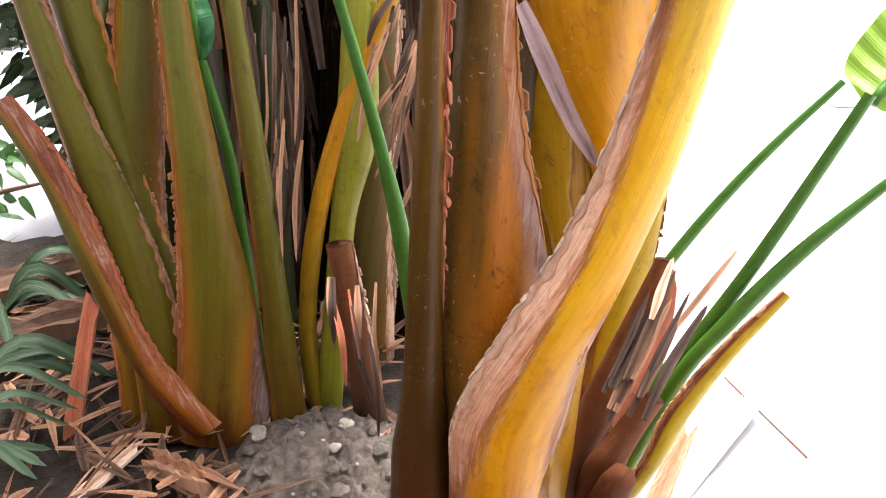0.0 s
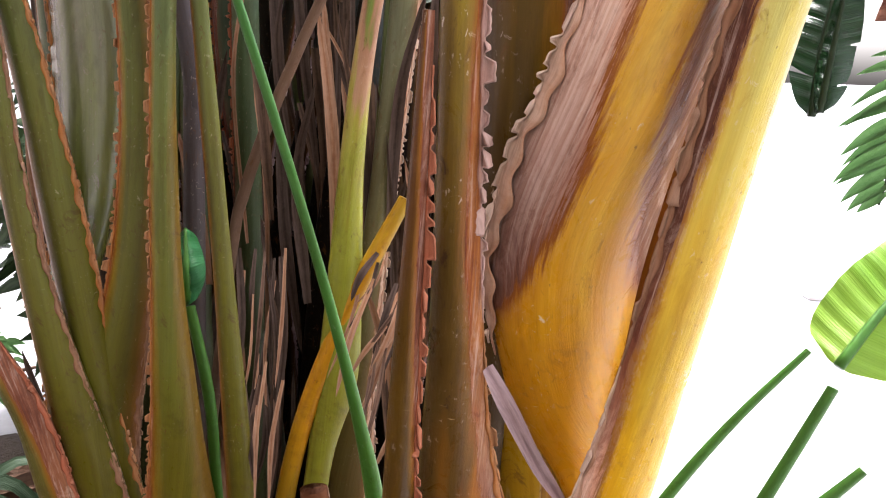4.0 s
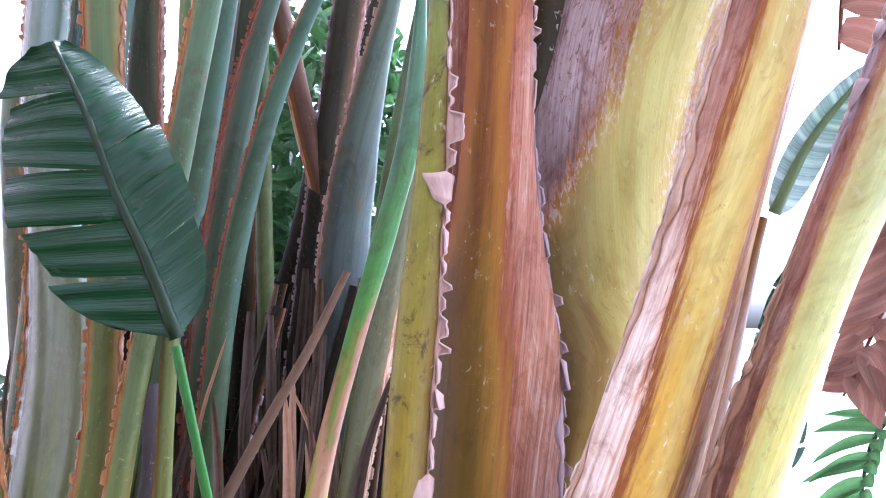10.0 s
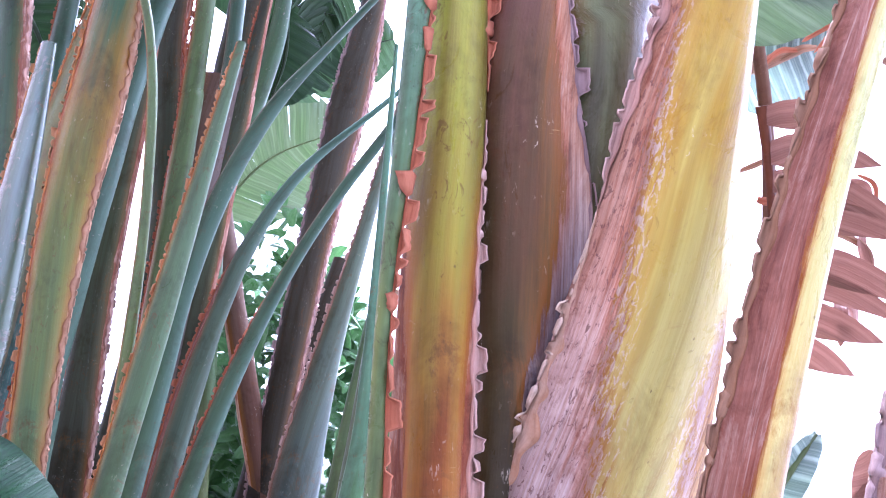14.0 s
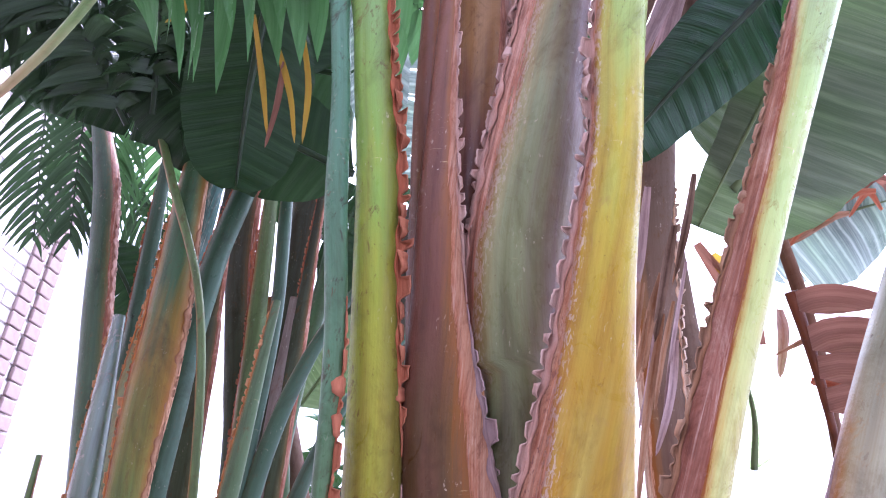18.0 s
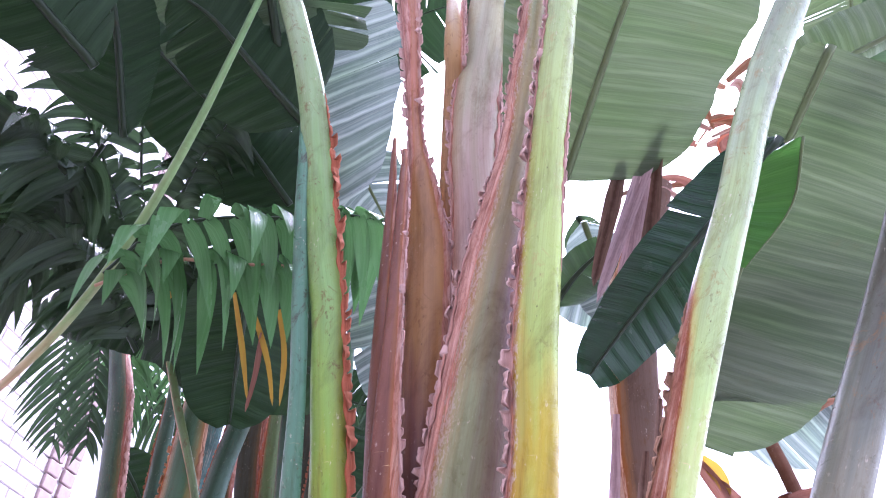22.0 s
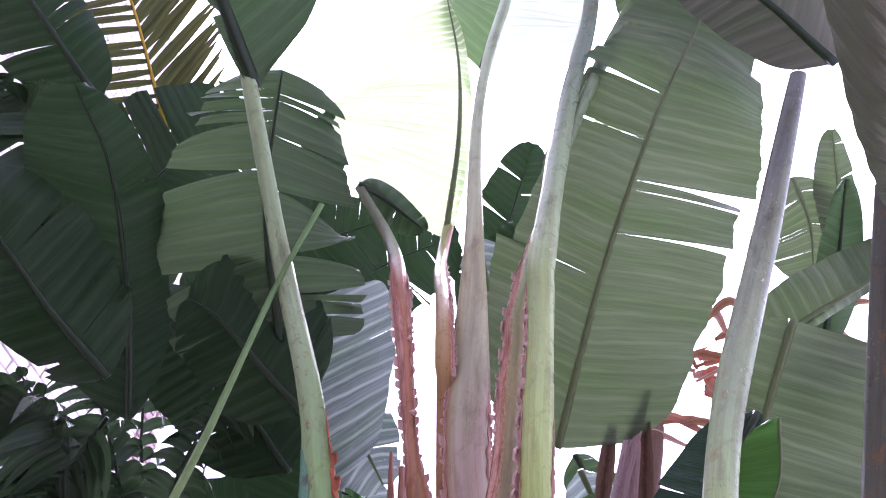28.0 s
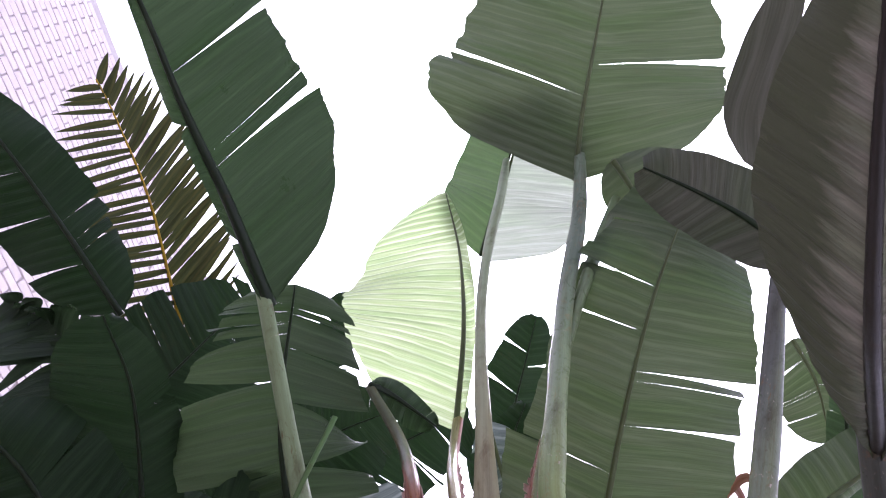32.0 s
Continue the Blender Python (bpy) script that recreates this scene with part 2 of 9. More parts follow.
def leaf_material(name, colour, vein, thin=0.35, rough=0.4, stain=(0.10, 0.06, 0.02), stains=0.25, through_tint=None, rib_share=0.4, gloss=0.2, edge=None):
    """A blade with fine parallel veins, patches and some light that passes through."""
    m, n, l, bsdf = nodes_of(name)
    metric = n.new("ShaderNodeUVMap")
    metric.uv_map = "metric"
    fine = noise_node(n, l, metric.outputs["UV"], 1.0, 3, 0.55, (6.0, 330.0, 1.0))
    broad = noise_node(n, l, metric.outputs["UV"], 1.0, 2, 0.5, (3.0, 48.0, 1.0))
    patch = noise_node(n, l, metric.outputs["UV"], 9.0, 5, 0.65)
    ribs = n.new("ShaderNodeTexWave")
    ribs.bands_direction = "Y"
    ribs.inputs["Scale"].default_value, ribs.inputs["Distortion"].default_value, ribs.inputs["Detail"].default_value = 10.0, 3.0, 2.0
    ribs.inputs["Detail Scale"].default_value = 0.6
    l.new(metric.outputs["UV"], ribs.inputs["Vector"])
    c = mix(n, l, spread(n, l, fine, 0.42, 0.62, 0.0, 0.45), colour, vein)
    c = mix(n, l, spread(n, l, ribs.outputs["Fac"], 0.72, 1.0, 0.0, rib_share), c, tuple(min(1.0, 1.25 * v) for v in vein))
    c = mix(n, l, spread(n, l, broad, 0.45, 0.7, 0.0, 0.5), c, tuple(0.55 * v for v in colour))
    # random fuller greens, and a pale grey sheen put into the colour
    tone_sheen = noise_node(n, l, metric.outputs["UV"], 1.0, 3, 0.55, (1.6, 9.0, 1.0), 0.4)
    c = mix(n, l, spread(n, l, tone_sheen, 0.48, 0.64, 0.0, 0.6), c, (0.50, 0.86, 0.34), "MULTIPLY")
    c = mix(n, l, spread(n, l, tone_sheen, 0.36, 0.48, 0.2, 0.0), c, tuple(min(1.0, 1.2 * v) for v in vein))
    c = mix(n, l, spread(n, l, patch, 0.60, 0.78, 0.0, stains), c, stain)
    if edge:
        span, parts = n.new("ShaderNodeUVMap"), n.new("ShaderNodeSeparateXYZ")
        span.uv_map = "span"
        l.new(span.outputs["UV"], parts.inputs[0])
        stained = sums(n, l, "ADD", parts.outputs["X"], spread(n, l, noise_node(n, l, metric.outputs["UV"], 1.0, 5, 0.7, (9.0, 45.0, 1.0)), 0.3, 0.7, -0.3, 0.3))
        c = mix(n, l, spread(n, l, stained, 0.12, 0.5, 0.0, 0.95), c, edge)
    l.new(c, bsdf.inputs["Base Color"])
    bsdf.inputs["Specular IOR Level"].default_value = gloss
    l.new(spread(n, l, patch, 0.3, 0.75, rough - 0.08, rough + 0.15), bsdf.inputs["Roughness"])
    bumped(n, l, bsdf, sums(n, l, "ADD", fine, sums(n, l, "ADD", sums(n, l, "MULTIPLY", broad, 1.5), sums(n, l, "MULTIPLY", ribs.outputs["Fac"], 0.9))), 0.003, 0.75)
    glow = n.new("ShaderNodeBsdfTranslucent")
    l.new(mix(n, l, 0.55, c, through_tint or tuple(min(1.0, 2.4 * v) for v in colour)), glow.inputs["Color"])
    both = n.new("ShaderNodeMixShader")
    both.inputs[0].default_value = thin
    l.new(bsdf.outputs[0], both.inputs[1])
    l.new(glow.outputs[0], both.inputs[2])
    l.new(both.outputs[0], n["Material Output"].inputs["Surface"])
    return m


def ground_material(name, dark, light, scale, rough=0.85, relief=0.01, specks=None):
    m, n, l, bsdf = nodes_of(name)
    co = n.new("ShaderNodeTexCoord")
    big = noise_node(n, l, co.outputs["Object"], scale * 0.15, 5, 0.6)
    small = noise_node(n, l, co.outputs["Object"], scale, 8, 0.7)
    tiny = noise_node(n, l, co.outputs["Object"], scale * 9, 3, 0.6)
    r = ramp(n, [(0.3, dark), (0.7, light)])
    l.new(sums(n, l, "ADD", sums(n, l, "MULTIPLY", big, 0.4), sums(n, l, "MULTIPLY", small, 0.6)), r.inputs[0])
    c = mix(n, l, spread(n, l, tiny, 0.55, 0.75, 0.0, 0.6), r.outputs[0], specks or tuple(0.5 * v for v in dark))
    l.new(c, bsdf.inputs["Base Color"])
    bsdf.inputs["Roughness"].default_value, bsdf.inputs["Specular IOR Level"].default_value = rough, 0.15
    bumped(n, l, bsdf, sums(n, l, "ADD", small, sums(n, l, "MULTIPLY", tiny, 0.4)), relief, 0.8)
    return m


ROSE, RUST, IVORY, MAUVE, TAN = (0.46, 0.27, 0.20), (0.22, 0.085, 0.045), (0.68, 0.52, 0.39), (0.30, 0.22, 0.23), (0.38, 0.22, 0.13)
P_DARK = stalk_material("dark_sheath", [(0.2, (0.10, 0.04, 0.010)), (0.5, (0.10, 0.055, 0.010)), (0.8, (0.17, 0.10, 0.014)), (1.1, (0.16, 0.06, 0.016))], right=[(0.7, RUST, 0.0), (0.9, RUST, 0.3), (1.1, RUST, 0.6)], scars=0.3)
P_BROWN = stalk_material("brown_sheath", [(0.28, (0.20, 0.10, 0.012)), (0.38, (0.38, 0.20, 0.012)), (0.50, (0.40, 0.17, 0.012)), (0.62, (0.30, 0.13, 0.010)), (0.75, (0.10, 0.055, 0.010)), (1.0, (0.13, 0.085, 0.012)), (1.2, (0.24, 0.18, 0.025)), (1.45, (0.19, 0.19, 0.04)), (1.7, (0.10, 0.15, 0.08)), (2.1, (0.10, 0.19, 0.13))],
    right=[(0.54, (0.30, 0.20, 0.18), 0.0), (0.58, (0.30, 0.21, 0.19), 0.10), (0.66, (0.34, 0.22, 0.18), 0.20), (0.74, (0.36, 0.18, 0.09), 0.20), (0.84, (0.40, 0.15, 0.03), 0.26), (0.94, (0.36, 0.13, 0.025), 0.34), (1.02, (0.32, 0.12, 0.03), 0.26), (1.12, (0.30, 0.11, 0.03), 0.10), (1.2, RUST, 0.0)], rim_share=0.4, fibres=0.5,
    wash=[("L", 0.2, 1.0, (0.07, 0.045, 0.010), 0.6), ("R", 1.0, 1.6, (0.13, 0.075, 0.015), 0.4)], blotch=(0.035, 0.014, 0.006), blotches=0.8, scars=0.8, rough=0.30, gloss=0.2, tone=1.0)
# the dark left wash puts the neighbouring stalk's shade into the colour
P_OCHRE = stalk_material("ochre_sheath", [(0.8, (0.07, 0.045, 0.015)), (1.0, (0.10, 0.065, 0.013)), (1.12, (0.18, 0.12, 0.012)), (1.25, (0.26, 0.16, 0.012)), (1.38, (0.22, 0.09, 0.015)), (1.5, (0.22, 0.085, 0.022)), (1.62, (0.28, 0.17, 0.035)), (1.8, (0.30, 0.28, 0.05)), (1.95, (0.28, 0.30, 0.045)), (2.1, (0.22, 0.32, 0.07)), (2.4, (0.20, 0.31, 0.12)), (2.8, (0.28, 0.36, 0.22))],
    right=[(0.98, (0.12, 0.07, 0.06), 0.0), (1.06, (0.15, 0.09, 0.08), 0.30), (1.14, (0.26, 0.13, 0.09), 0.38), (1.24, (0.36, 0.16, 0.09), 0.42), (1.34, (0.42, 0.19, 0.12), 0.42), (1.44, (0.42, 0.18, 0.11), 0.32), (1.54, (0.38, 0.16, 0.09), 0.16), (1.7, (0.3, 0.14, 0.08), 0.05), (1.8, (0.3, 0.14, 0.08), 0.0)], left=[(1.3, (0.16, 0.06, 0.02), 0.0), (1.45, (0.20, 0.07, 0.03), 0.20), (1.6, (0.22, 0.08, 0.03), 0.14), (1.75, RUST, 0.0)], rim_share=0.6,
    wash=[("L", 0.9, 1.8, (0.045, 0.024, 0.010), 0.6), ("R", 1.5, 2.3, (0.12, 0.10, 0.02), 0.35)], blotches=0.7, scars=0.5, rough=0.32, gloss=0.2, tone=1.0)
P_YELLOW = stalk_material("yellow_sheath", [(0.45, (0.30, 0.19, 0.015)), (0.6, (0.42, 0.24, 0.012)), (0.75, (0.46, 0.25, 0.012)), (0.9, (0.54, 0.31, 0.02)), (1.1, (0.58, 0.40, 0.07)), (1.3, (0.52, 0.42, 0.15)), (1.5, (0.54, 0.47, 0.22)), (1.8, (0.44, 0.44, 0.21)), (2.1, (0.36, 0.45, 0.20)), (2.5, (0.28, 0.34, 0.22)), (3.0, (0.13, 0.14, 0.125))],
    left=[(0.85, (0.26, 0.16, 0.13), 0.0), (0.90, (0.30, 0.18, 0.14), 0.22), (0.98, (0.46, 0.30, 0.24), 0.36), (1.08, (0.70, 0.50, 0.39), 0.29), (1.18, (0.88, 0.74, 0.62), 0.27), (1.28, (0.90, 0.78, 0.66), 0.23), (1.38, (0.60, 0.38, 0.28), 0.18), (1.48, (0.34, 0.16, 0.11), 0.26), (1.58, (0.30, 0.13, 0.09), 0.44), (1.78, (0.30, 0.13, 0.09), 0.46), (1.88, (0.34, 0.16, 0.12), 0.42), (1.98, (0.36, 0.18, 0.12), 0.33), (2.1, (0.36, 0.17, 0.11), 0.28), (2.18, (0.36, 0.17, 0.11), 0.09), (2.25, (0.36, 0.2, 0.14), 0.0)],
    right=[(0.85, (0.20, 0.10, 0.06), 0.0), (0.93, (0.22, 0.11, 0.05), 0.14), (1.03, (0.26, 0.10, 0.02), 0.18), (1.13, (0.30, 0.12, 0.02), 0.23), (1.23, (0.34, 0.15, 0.02), 0.24), (1.36, (0.38, 0.19, 0.03), 0.16), (1.5, (0.4, 0.24, 0.06), 0.0)], rim_share=0.85, wash=[("R", 0.95, 1.7, (0.36, 0.19, 0.03), 0.4)], fibres=0.35, blotch=(0.24, 0.10, 0.010), blotches=0.45, scars=1.0, rough=0.28, gloss=0.2, flaky=0.15, tone=1.15)
P_GOLD = stalk_material("golden_sheath", [(0.3, (0.46, 0.22, 0.010)), (0.5, (0.60, 0.34, 0.008)), (0.75, (0.68, 0.44, 0.02)), (1.0, (0.60, 0.49, 0.11)), (1.25, (0.52, 0.51, 0.21)), (1.5, (0.46, 0.46, 0.27)), (1.75, (0.34, 0.32, 0.24)), (2.1, (0.14, 0.15, 0.12)), (2.6, (0.07, 0.075, 0.065))],
    left=[(0.3, (0.30, 0.14, 0.07), 0.06), (0.38, (0.46, 0.24, 0.14), 0.20), (0.46, (0.70, 0.43, 0.29), 0.28), (0.56, (0.82, 0.56, 0.40), 0.29), (0.66, (0.84, 0.60, 0.44), 0.22), (0.76, (0.74, 0.52, 0.40), 0.14), (0.84, (0.36, 0.18, 0.11), 0.07), (0.94, (0.105, 0.038, 0.018), 0.13), (1.06, (0.105, 0.038, 0.018), 0.20), (1.16, (0.12, 0.045, 0.024), 0.24), (1.26, (0.16, 0.07, 0.04), 0.19), (1.36, (0.30, 0.16, 0.12), 0.11), (1.5, (0.40, 0.26, 0.22), 0.10), (1.7, (0.36, 0.27, 0.22), 0.08), (1.9, (0.3, 0.25, 0.2), 0.0)],
    right=[(0.3, (0.34, 0.26, 0.24), 0.0), (0.4, (0.40, 0.31, 0.29), 0.07), (0.56, (0.60, 0.50, 0.44), 0.07), (0.62, (0.60, 0.50, 0.44), 0.0)], rim_share=0.55, fibres=0.25, blotch=(0.30, 0.12, 0.010), blotches=0.35, scars=0.5, rough=0.30, gloss=0.2, flaky=0.3, tone=1.0)
P_PALE = stalk_material("pale_sheath", [(1.1, (0.22, 0.15, 0.04)), (1.22, (0.34, 0.27, 0.10)), (1.35, (0.40, 0.36, 0.13)), (1.55, (0.48, 0.45, 0.20)), (1.72, (0.42, 0.35, 0.11)), (1.84, (0.36, 0.25, 0.045)), (2.0, (0.38, 0.32, 0.06)), (2.2, (0.31, 0.38, 0.13)), (2.5, (0.34, 0.41, 0.19)), (2.9, (0.26, 0.33, 0.19)), (3.5, (0.14, 0.18, 0.13))],
    left=[(1.34, MAUVE, 0.0), (1.40, (0.26, 0.21, 0.22), 0.26), (1.46, (0.50, 0.42, 0.43), 0.36), (1.53, (0.66, 0.55, 0.54), 0.38), (1.60, (0.70, 0.53, 0.48), 0.28), (1.68, (0.60, 0.36, 0.27), 0.22), (1.78, (0.58, 0.34, 0.24), 0.18), (1.9, (0.5, 0.3, 0.2), 0.10), (2.3, (0.5, 0.3, 0.22), 0.06), (2.5, ROSE, 0.0)],
    right=[(1.34, (0.40, 0.30, 0.20), 0.0), (1.42, (0.62, 0.55, 0.50), 0.10), (1.5, (0.45, 0.32, 0.16), 0.14), (1.6, (0.46, 0.34, 0.14), 0.12), (1.7, (0.46, 0.34, 0.14), 0.0)], blotch=(0.34, 0.19, 0.07), blotches=0.35, scars=0.6, rim_share=0.55, fibres=0.55, flaky=1.0, rough=0.28, gloss=0.2, wash=[("L", 1.1, 1.48, (0.13, 0.085, 0.035), 0.75)], tone=1.15)
P_BASE = stalk_material("ringed_base", [(0.3, (0.30, 0.17, 0.015)), (0.57, (0.36, 0.22, 0.015)), (0.60, (0.16, 0.08, 0.02)), (0.615, (0.52, 0.40, 0.16)), (0.64, (0.40, 0.27, 0.02)), (0.8, (0.36, 0.25, 0.02)), (1.1, (0.12, 0.07, 0.02))], blotches=0.6, scars=0.4, gloss=0.2, rough=0.3, tone=1.0)
P_MAROON = stalk_material("maroon_sheath", [(1.4, (0.05, 0.040, 0.022)), (1.65, (0.085, 0.065, 0.03)), (1.8, (0.15, 0.09, 0.05)), (1.95, (0.18, 0.09, 0.07)), (2.2, (0.24, 0.12, 0.085))], right=[(1.52, (0.14, 0.12, 0.14), 0.0), (1.62, (0.18, 0.16, 0.19), 0.34), (1.70, (0.28, 0.22, 0.22), 0.32), (1.78, (0.46, 0.25, 0.16), 0.28), (1.9, (0.46, 0.24, 0.15), 0.23), (2.1, (0.46, 0.25, 0.17), 0.22), (2.3, ROSE, 0.25)], scars=1.0, rim_share=0.3, rough=0.32, gloss=0.2, tone=0.72)
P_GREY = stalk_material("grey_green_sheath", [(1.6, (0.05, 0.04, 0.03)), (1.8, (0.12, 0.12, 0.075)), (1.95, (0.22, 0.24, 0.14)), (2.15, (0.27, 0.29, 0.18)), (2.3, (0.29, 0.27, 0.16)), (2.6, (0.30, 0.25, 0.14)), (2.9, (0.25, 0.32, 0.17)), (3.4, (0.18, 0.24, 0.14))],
    left=[(1.85, ROSE, 0.0), (1.95, (0.50, 0.28, 0.20), 0.10), (2.05, (0.54, 0.32, 0.24), 0.14), (2.2, (0.56, 0.34, 0.27), 0.24), (2.35, (0.58, 0.36, 0.28), 0.34), (2.46, (0.58, 0.36, 0.28), 0.34), (2.6, (0.50, 0.29, 0.21), 0.3), (2.8, ROSE, 0.3), (2.95, ROSE, 0.0)], blotches=0.25, scars=0.55, rim_share=0.35, flaky=0.5, rough=0.28, gloss=0.2, wash=[("R", 1.8, 2.45, (0.14, 0.07, 0.08), 0.48)], tone=0.92)
P_PURPLE = stalk_material("purple_sheath", [(1.9, (0.09, 0.045, 0.045)), (2.1, (0.14, 0.075, 0.06)), (2.3, (0.26, 0.16, 0.07)), (2.5, (0.28, 0.17, 0.09)), (2.75, (0.40, 0.21, 0.16)), (2.95, (0.34, 0.2, 0.14)), (3.15, (0.12, 0.14, 0.08))], left=[(2.35, ROSE, 0.0), (2.5, ROSE, 0.25), (2.8, (0.50, 0.28, 0.23), 0.55), (2.95, ROSE, 0.3), (3.05, ROSE, 0.0)], right=[(2.0, ROSE, 0.1), (2.9, ROSE, 0.2), (3.0, ROSE, 0.0)], rim_share=0.2, tone=1.0)
P_LILAC = stalk_material("lilac_sheath", [(2.1, (0.28, 0.2, 0.19)), (2.4, (0.38, 0.30, 0.26)), (2.7, (0.36, 0.36, 0.26)), (2.95, (0.42, 0.41, 0.28)), (3.4, (0.36, 0.42, 0.28)), (4.0, (0.30, 0.37, 0.24))], left=[(2.2, ROSE, 0.08), (2.7, ROSE, 0.06), (2.85, ROSE, 0.0)], blotches=0.2, rim_share=0.2, tone=1.0)
P_TAN = stalk_material("tan_sheath", [(2.3, (0.36, 0.22, 0.12)), (2.8, (0.36, 0.26, 0.14)), (3.2, (0.30, 0.30, 0.14))], right=[(2.0, ROSE, 0.15), (3.4, ROSE, 0.15)], rim_share=0.2, tone=1.0)
# dark washes of the next two stalks put their side shade into the colour
P_OLIVE = stalk_material("olive_sheath", [(0.0, (0.15, 0.085, 0.015)), (0.25, (0.17, 0.145, 0.018)), (0.6, (0.20, 0.19, 0.028)), (1.0, (0.21, 0.215, 0.06)), (1.4, (0.21, 0.26, 0.10)), (2.0, (0.17, 0.23, 0.10))], left=[(0.2, (0.32, 0.12, 0.03), 0.05), (1.4, (0.32, 0.12, 0.04), 0.06)], blotch=(0.07, 0.035, 0.010), blotches=0.7, wash=[("L", 0.0, 1.3, (0.045, 0.03, 0.008), 0.5)])
P_SPLIT = stalk_material("olive_orange_sheath", [(0.0, (0.15, 0.085, 0.015)), (0.3, (0.18, 0.155, 0.018)), (0.7, (0.20, 0.195, 0.04)), (1.2, (0.18, 0.21, 0.06)), (1.6, (0.14, 0.21, 0.10)), (1.95, (0.20, 0.22, 0.06)), (2.2, (0.28, 0.20, 0.04)), (2.4, (0.09, 0.16, 0.08))], left=[(0.2, (0.40, 0.16, 0.05), 0.09), (2.4, (0.36, 0.13, 0.05), 0.08)], right=[(0.3, IVORY, 0.04), (1.2, IVORY, 0.04)], blotch=(0.07, 0.035, 0.010), blotches=0.6, wash=[("R", 0.0, 1.3, (0.05, 0.032, 0.009), 0.5)])
P_OLIVE_RED = stalk_material("olive_red_sheath", [(0.0, (0.20, 0.06, 0.02)), (0.14, (0.22, 0.07, 0.02)), (0.22, (0.16, 0.10, 0.02)), (0.45, (0.19, 0.18, 0.05)), (0.8, (0.24, 0.22, 0.12))], right=[(0.1, (0.28, 0.10, 0.03), 0.35), (0.3, (0.30, 0.12, 0.04), 0.2), (0.5, RUST, 0.42), (0.8, RUST, 0.5)])
P_GLOSSY = stalk_material("glossy_sheath", [(0.4, (0.14, 0.13, 0.025)), (0.9, (0.18, 0.20, 0.06)), (1.2, (0.20, 0.21, 0.13)), (1.6, (0.12, 0.16, 0.11)), (2.2, (0.08, 0.12, 0.08))], left=[(1.0, TAN, 0.0), (1.2, TAN, 0.1), (1.6, TAN, 0.1)], rough=0.17, shine=1.0, scars=0.25, rim_share=0.12, gloss=0.6, tone=0.75)
P_LIME = stalk_material("lime_sheath", [(0.0, (0.14, 0.06, 0.02)), (0.1, (0.20, 0.13, 0.025)), (0.3, (0.20, 0.17, 0.02)), (0.6, (0.22, 0.22, 0.035)), (1.0, (0.22, 0.25, 0.08)), (1.4, (0.14, 0.20, 0.11))], left=[(0.1, (0.40, 0.17, 0.05), 0.13), (0.4, (0.42, 0.18, 0.06), 0.11), (1.2, (0.3, 0.2, 0.08), 0.05)], right=[(0.1, (0.22, 0.16, 0.14), 0.16), (0.22, (0.2, 0.14, 0.1), 0.06), (0.3, TAN, 0.0)], blotch=(0.08, 0.04, 0.010), blotches=0.6, wash=[("R", 0.1, 1.0, (0.16, 0.09, 0.012), 0.3)])
P_GREEN = stalk_material("green_stem", [(0.0, (0.16, 0.16, 0.02)), (0.3, (0.07, 0.16, 0.03)), (1.2, (0.05, 0.14, 0.035))], blotches=0.1, scars=0.1, tone=0.9)
P_GREENTOP = stalk_material("green_and_dry_stem", [(0.4, (0.20, 0.20, 0.03)), (0.85, (0.30, 0.32, 0.05)), (0.97, (0.36, 0.33, 0.08)), (1.03, (0.42, 0.27, 0.17)), (1.16, (0.34, 0.20, 0.13)), (1.2, (0.18, 0.20, 0.05)), (1.3, (0.10, 0.23, 0.06)), (1.6, (0.11, 0.19, 0.12)), (1.8, (0.10, 0.18, 0.12))], scars=0.2, tone=0.9)
P_YELLOWLEAF = stalk_material("yellowing_stem", [(0.1, (0.20, 0.15, 0.02)), (0.4, (0.42, 0.25, 0.015)), (0.6, (0.52, 0.28, 0.012)), (0.9, (0.46, 0.33, 0.03))], scars=0.1, tone=0.9)
P_STICK = stalk_material("dry_stick", [(0.0, (0.22, 0.15, 0.11)), (2.0, (0.30, 0.20, 0.14))], rough=0.7, shine=0.0)
P_PALEBACK = stalk_material("pale_back_stem", [(0.0, (0.20, 0.14, 0.05)), (0.5, (0.20, 0.17, 0.07)), (1.0, (0.25, 0.25, 0.15)), (1.6, (0.26, 0.29, 0.20))], right=[(0.3, IVORY, 0.14), (1.6, IVORY, 0.14)], rim_share=0.12)
# near-black ramp: the shade deep in the clump is put into the colour
P_SHADE = stalk_material("shade_toned_sheath", [(0.0, (0.012, 0.008, 0.006)), (0.9, (0.018, 0.014, 0.011)), (1.5, (0.055, 0.05, 0.042)), (2.0, (0.11, 0.10, 0.08)), (2.4, (0.12, 0.11, 0.09))], right=[(0.3, (0.10, 0.07, 0.06), 0.06), (1.6, (0.2, 0.15, 0.14), 0.09), (2.4, MAUVE, 0.1)], rim_share=0.1, gloss=0.04, shine=0.0)
# foot colours darkened for shade among the rear stems
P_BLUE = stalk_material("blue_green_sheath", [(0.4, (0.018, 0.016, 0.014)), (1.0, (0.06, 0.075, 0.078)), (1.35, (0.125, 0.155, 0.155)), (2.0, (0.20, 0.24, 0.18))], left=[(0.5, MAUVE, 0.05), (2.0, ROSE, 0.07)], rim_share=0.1)
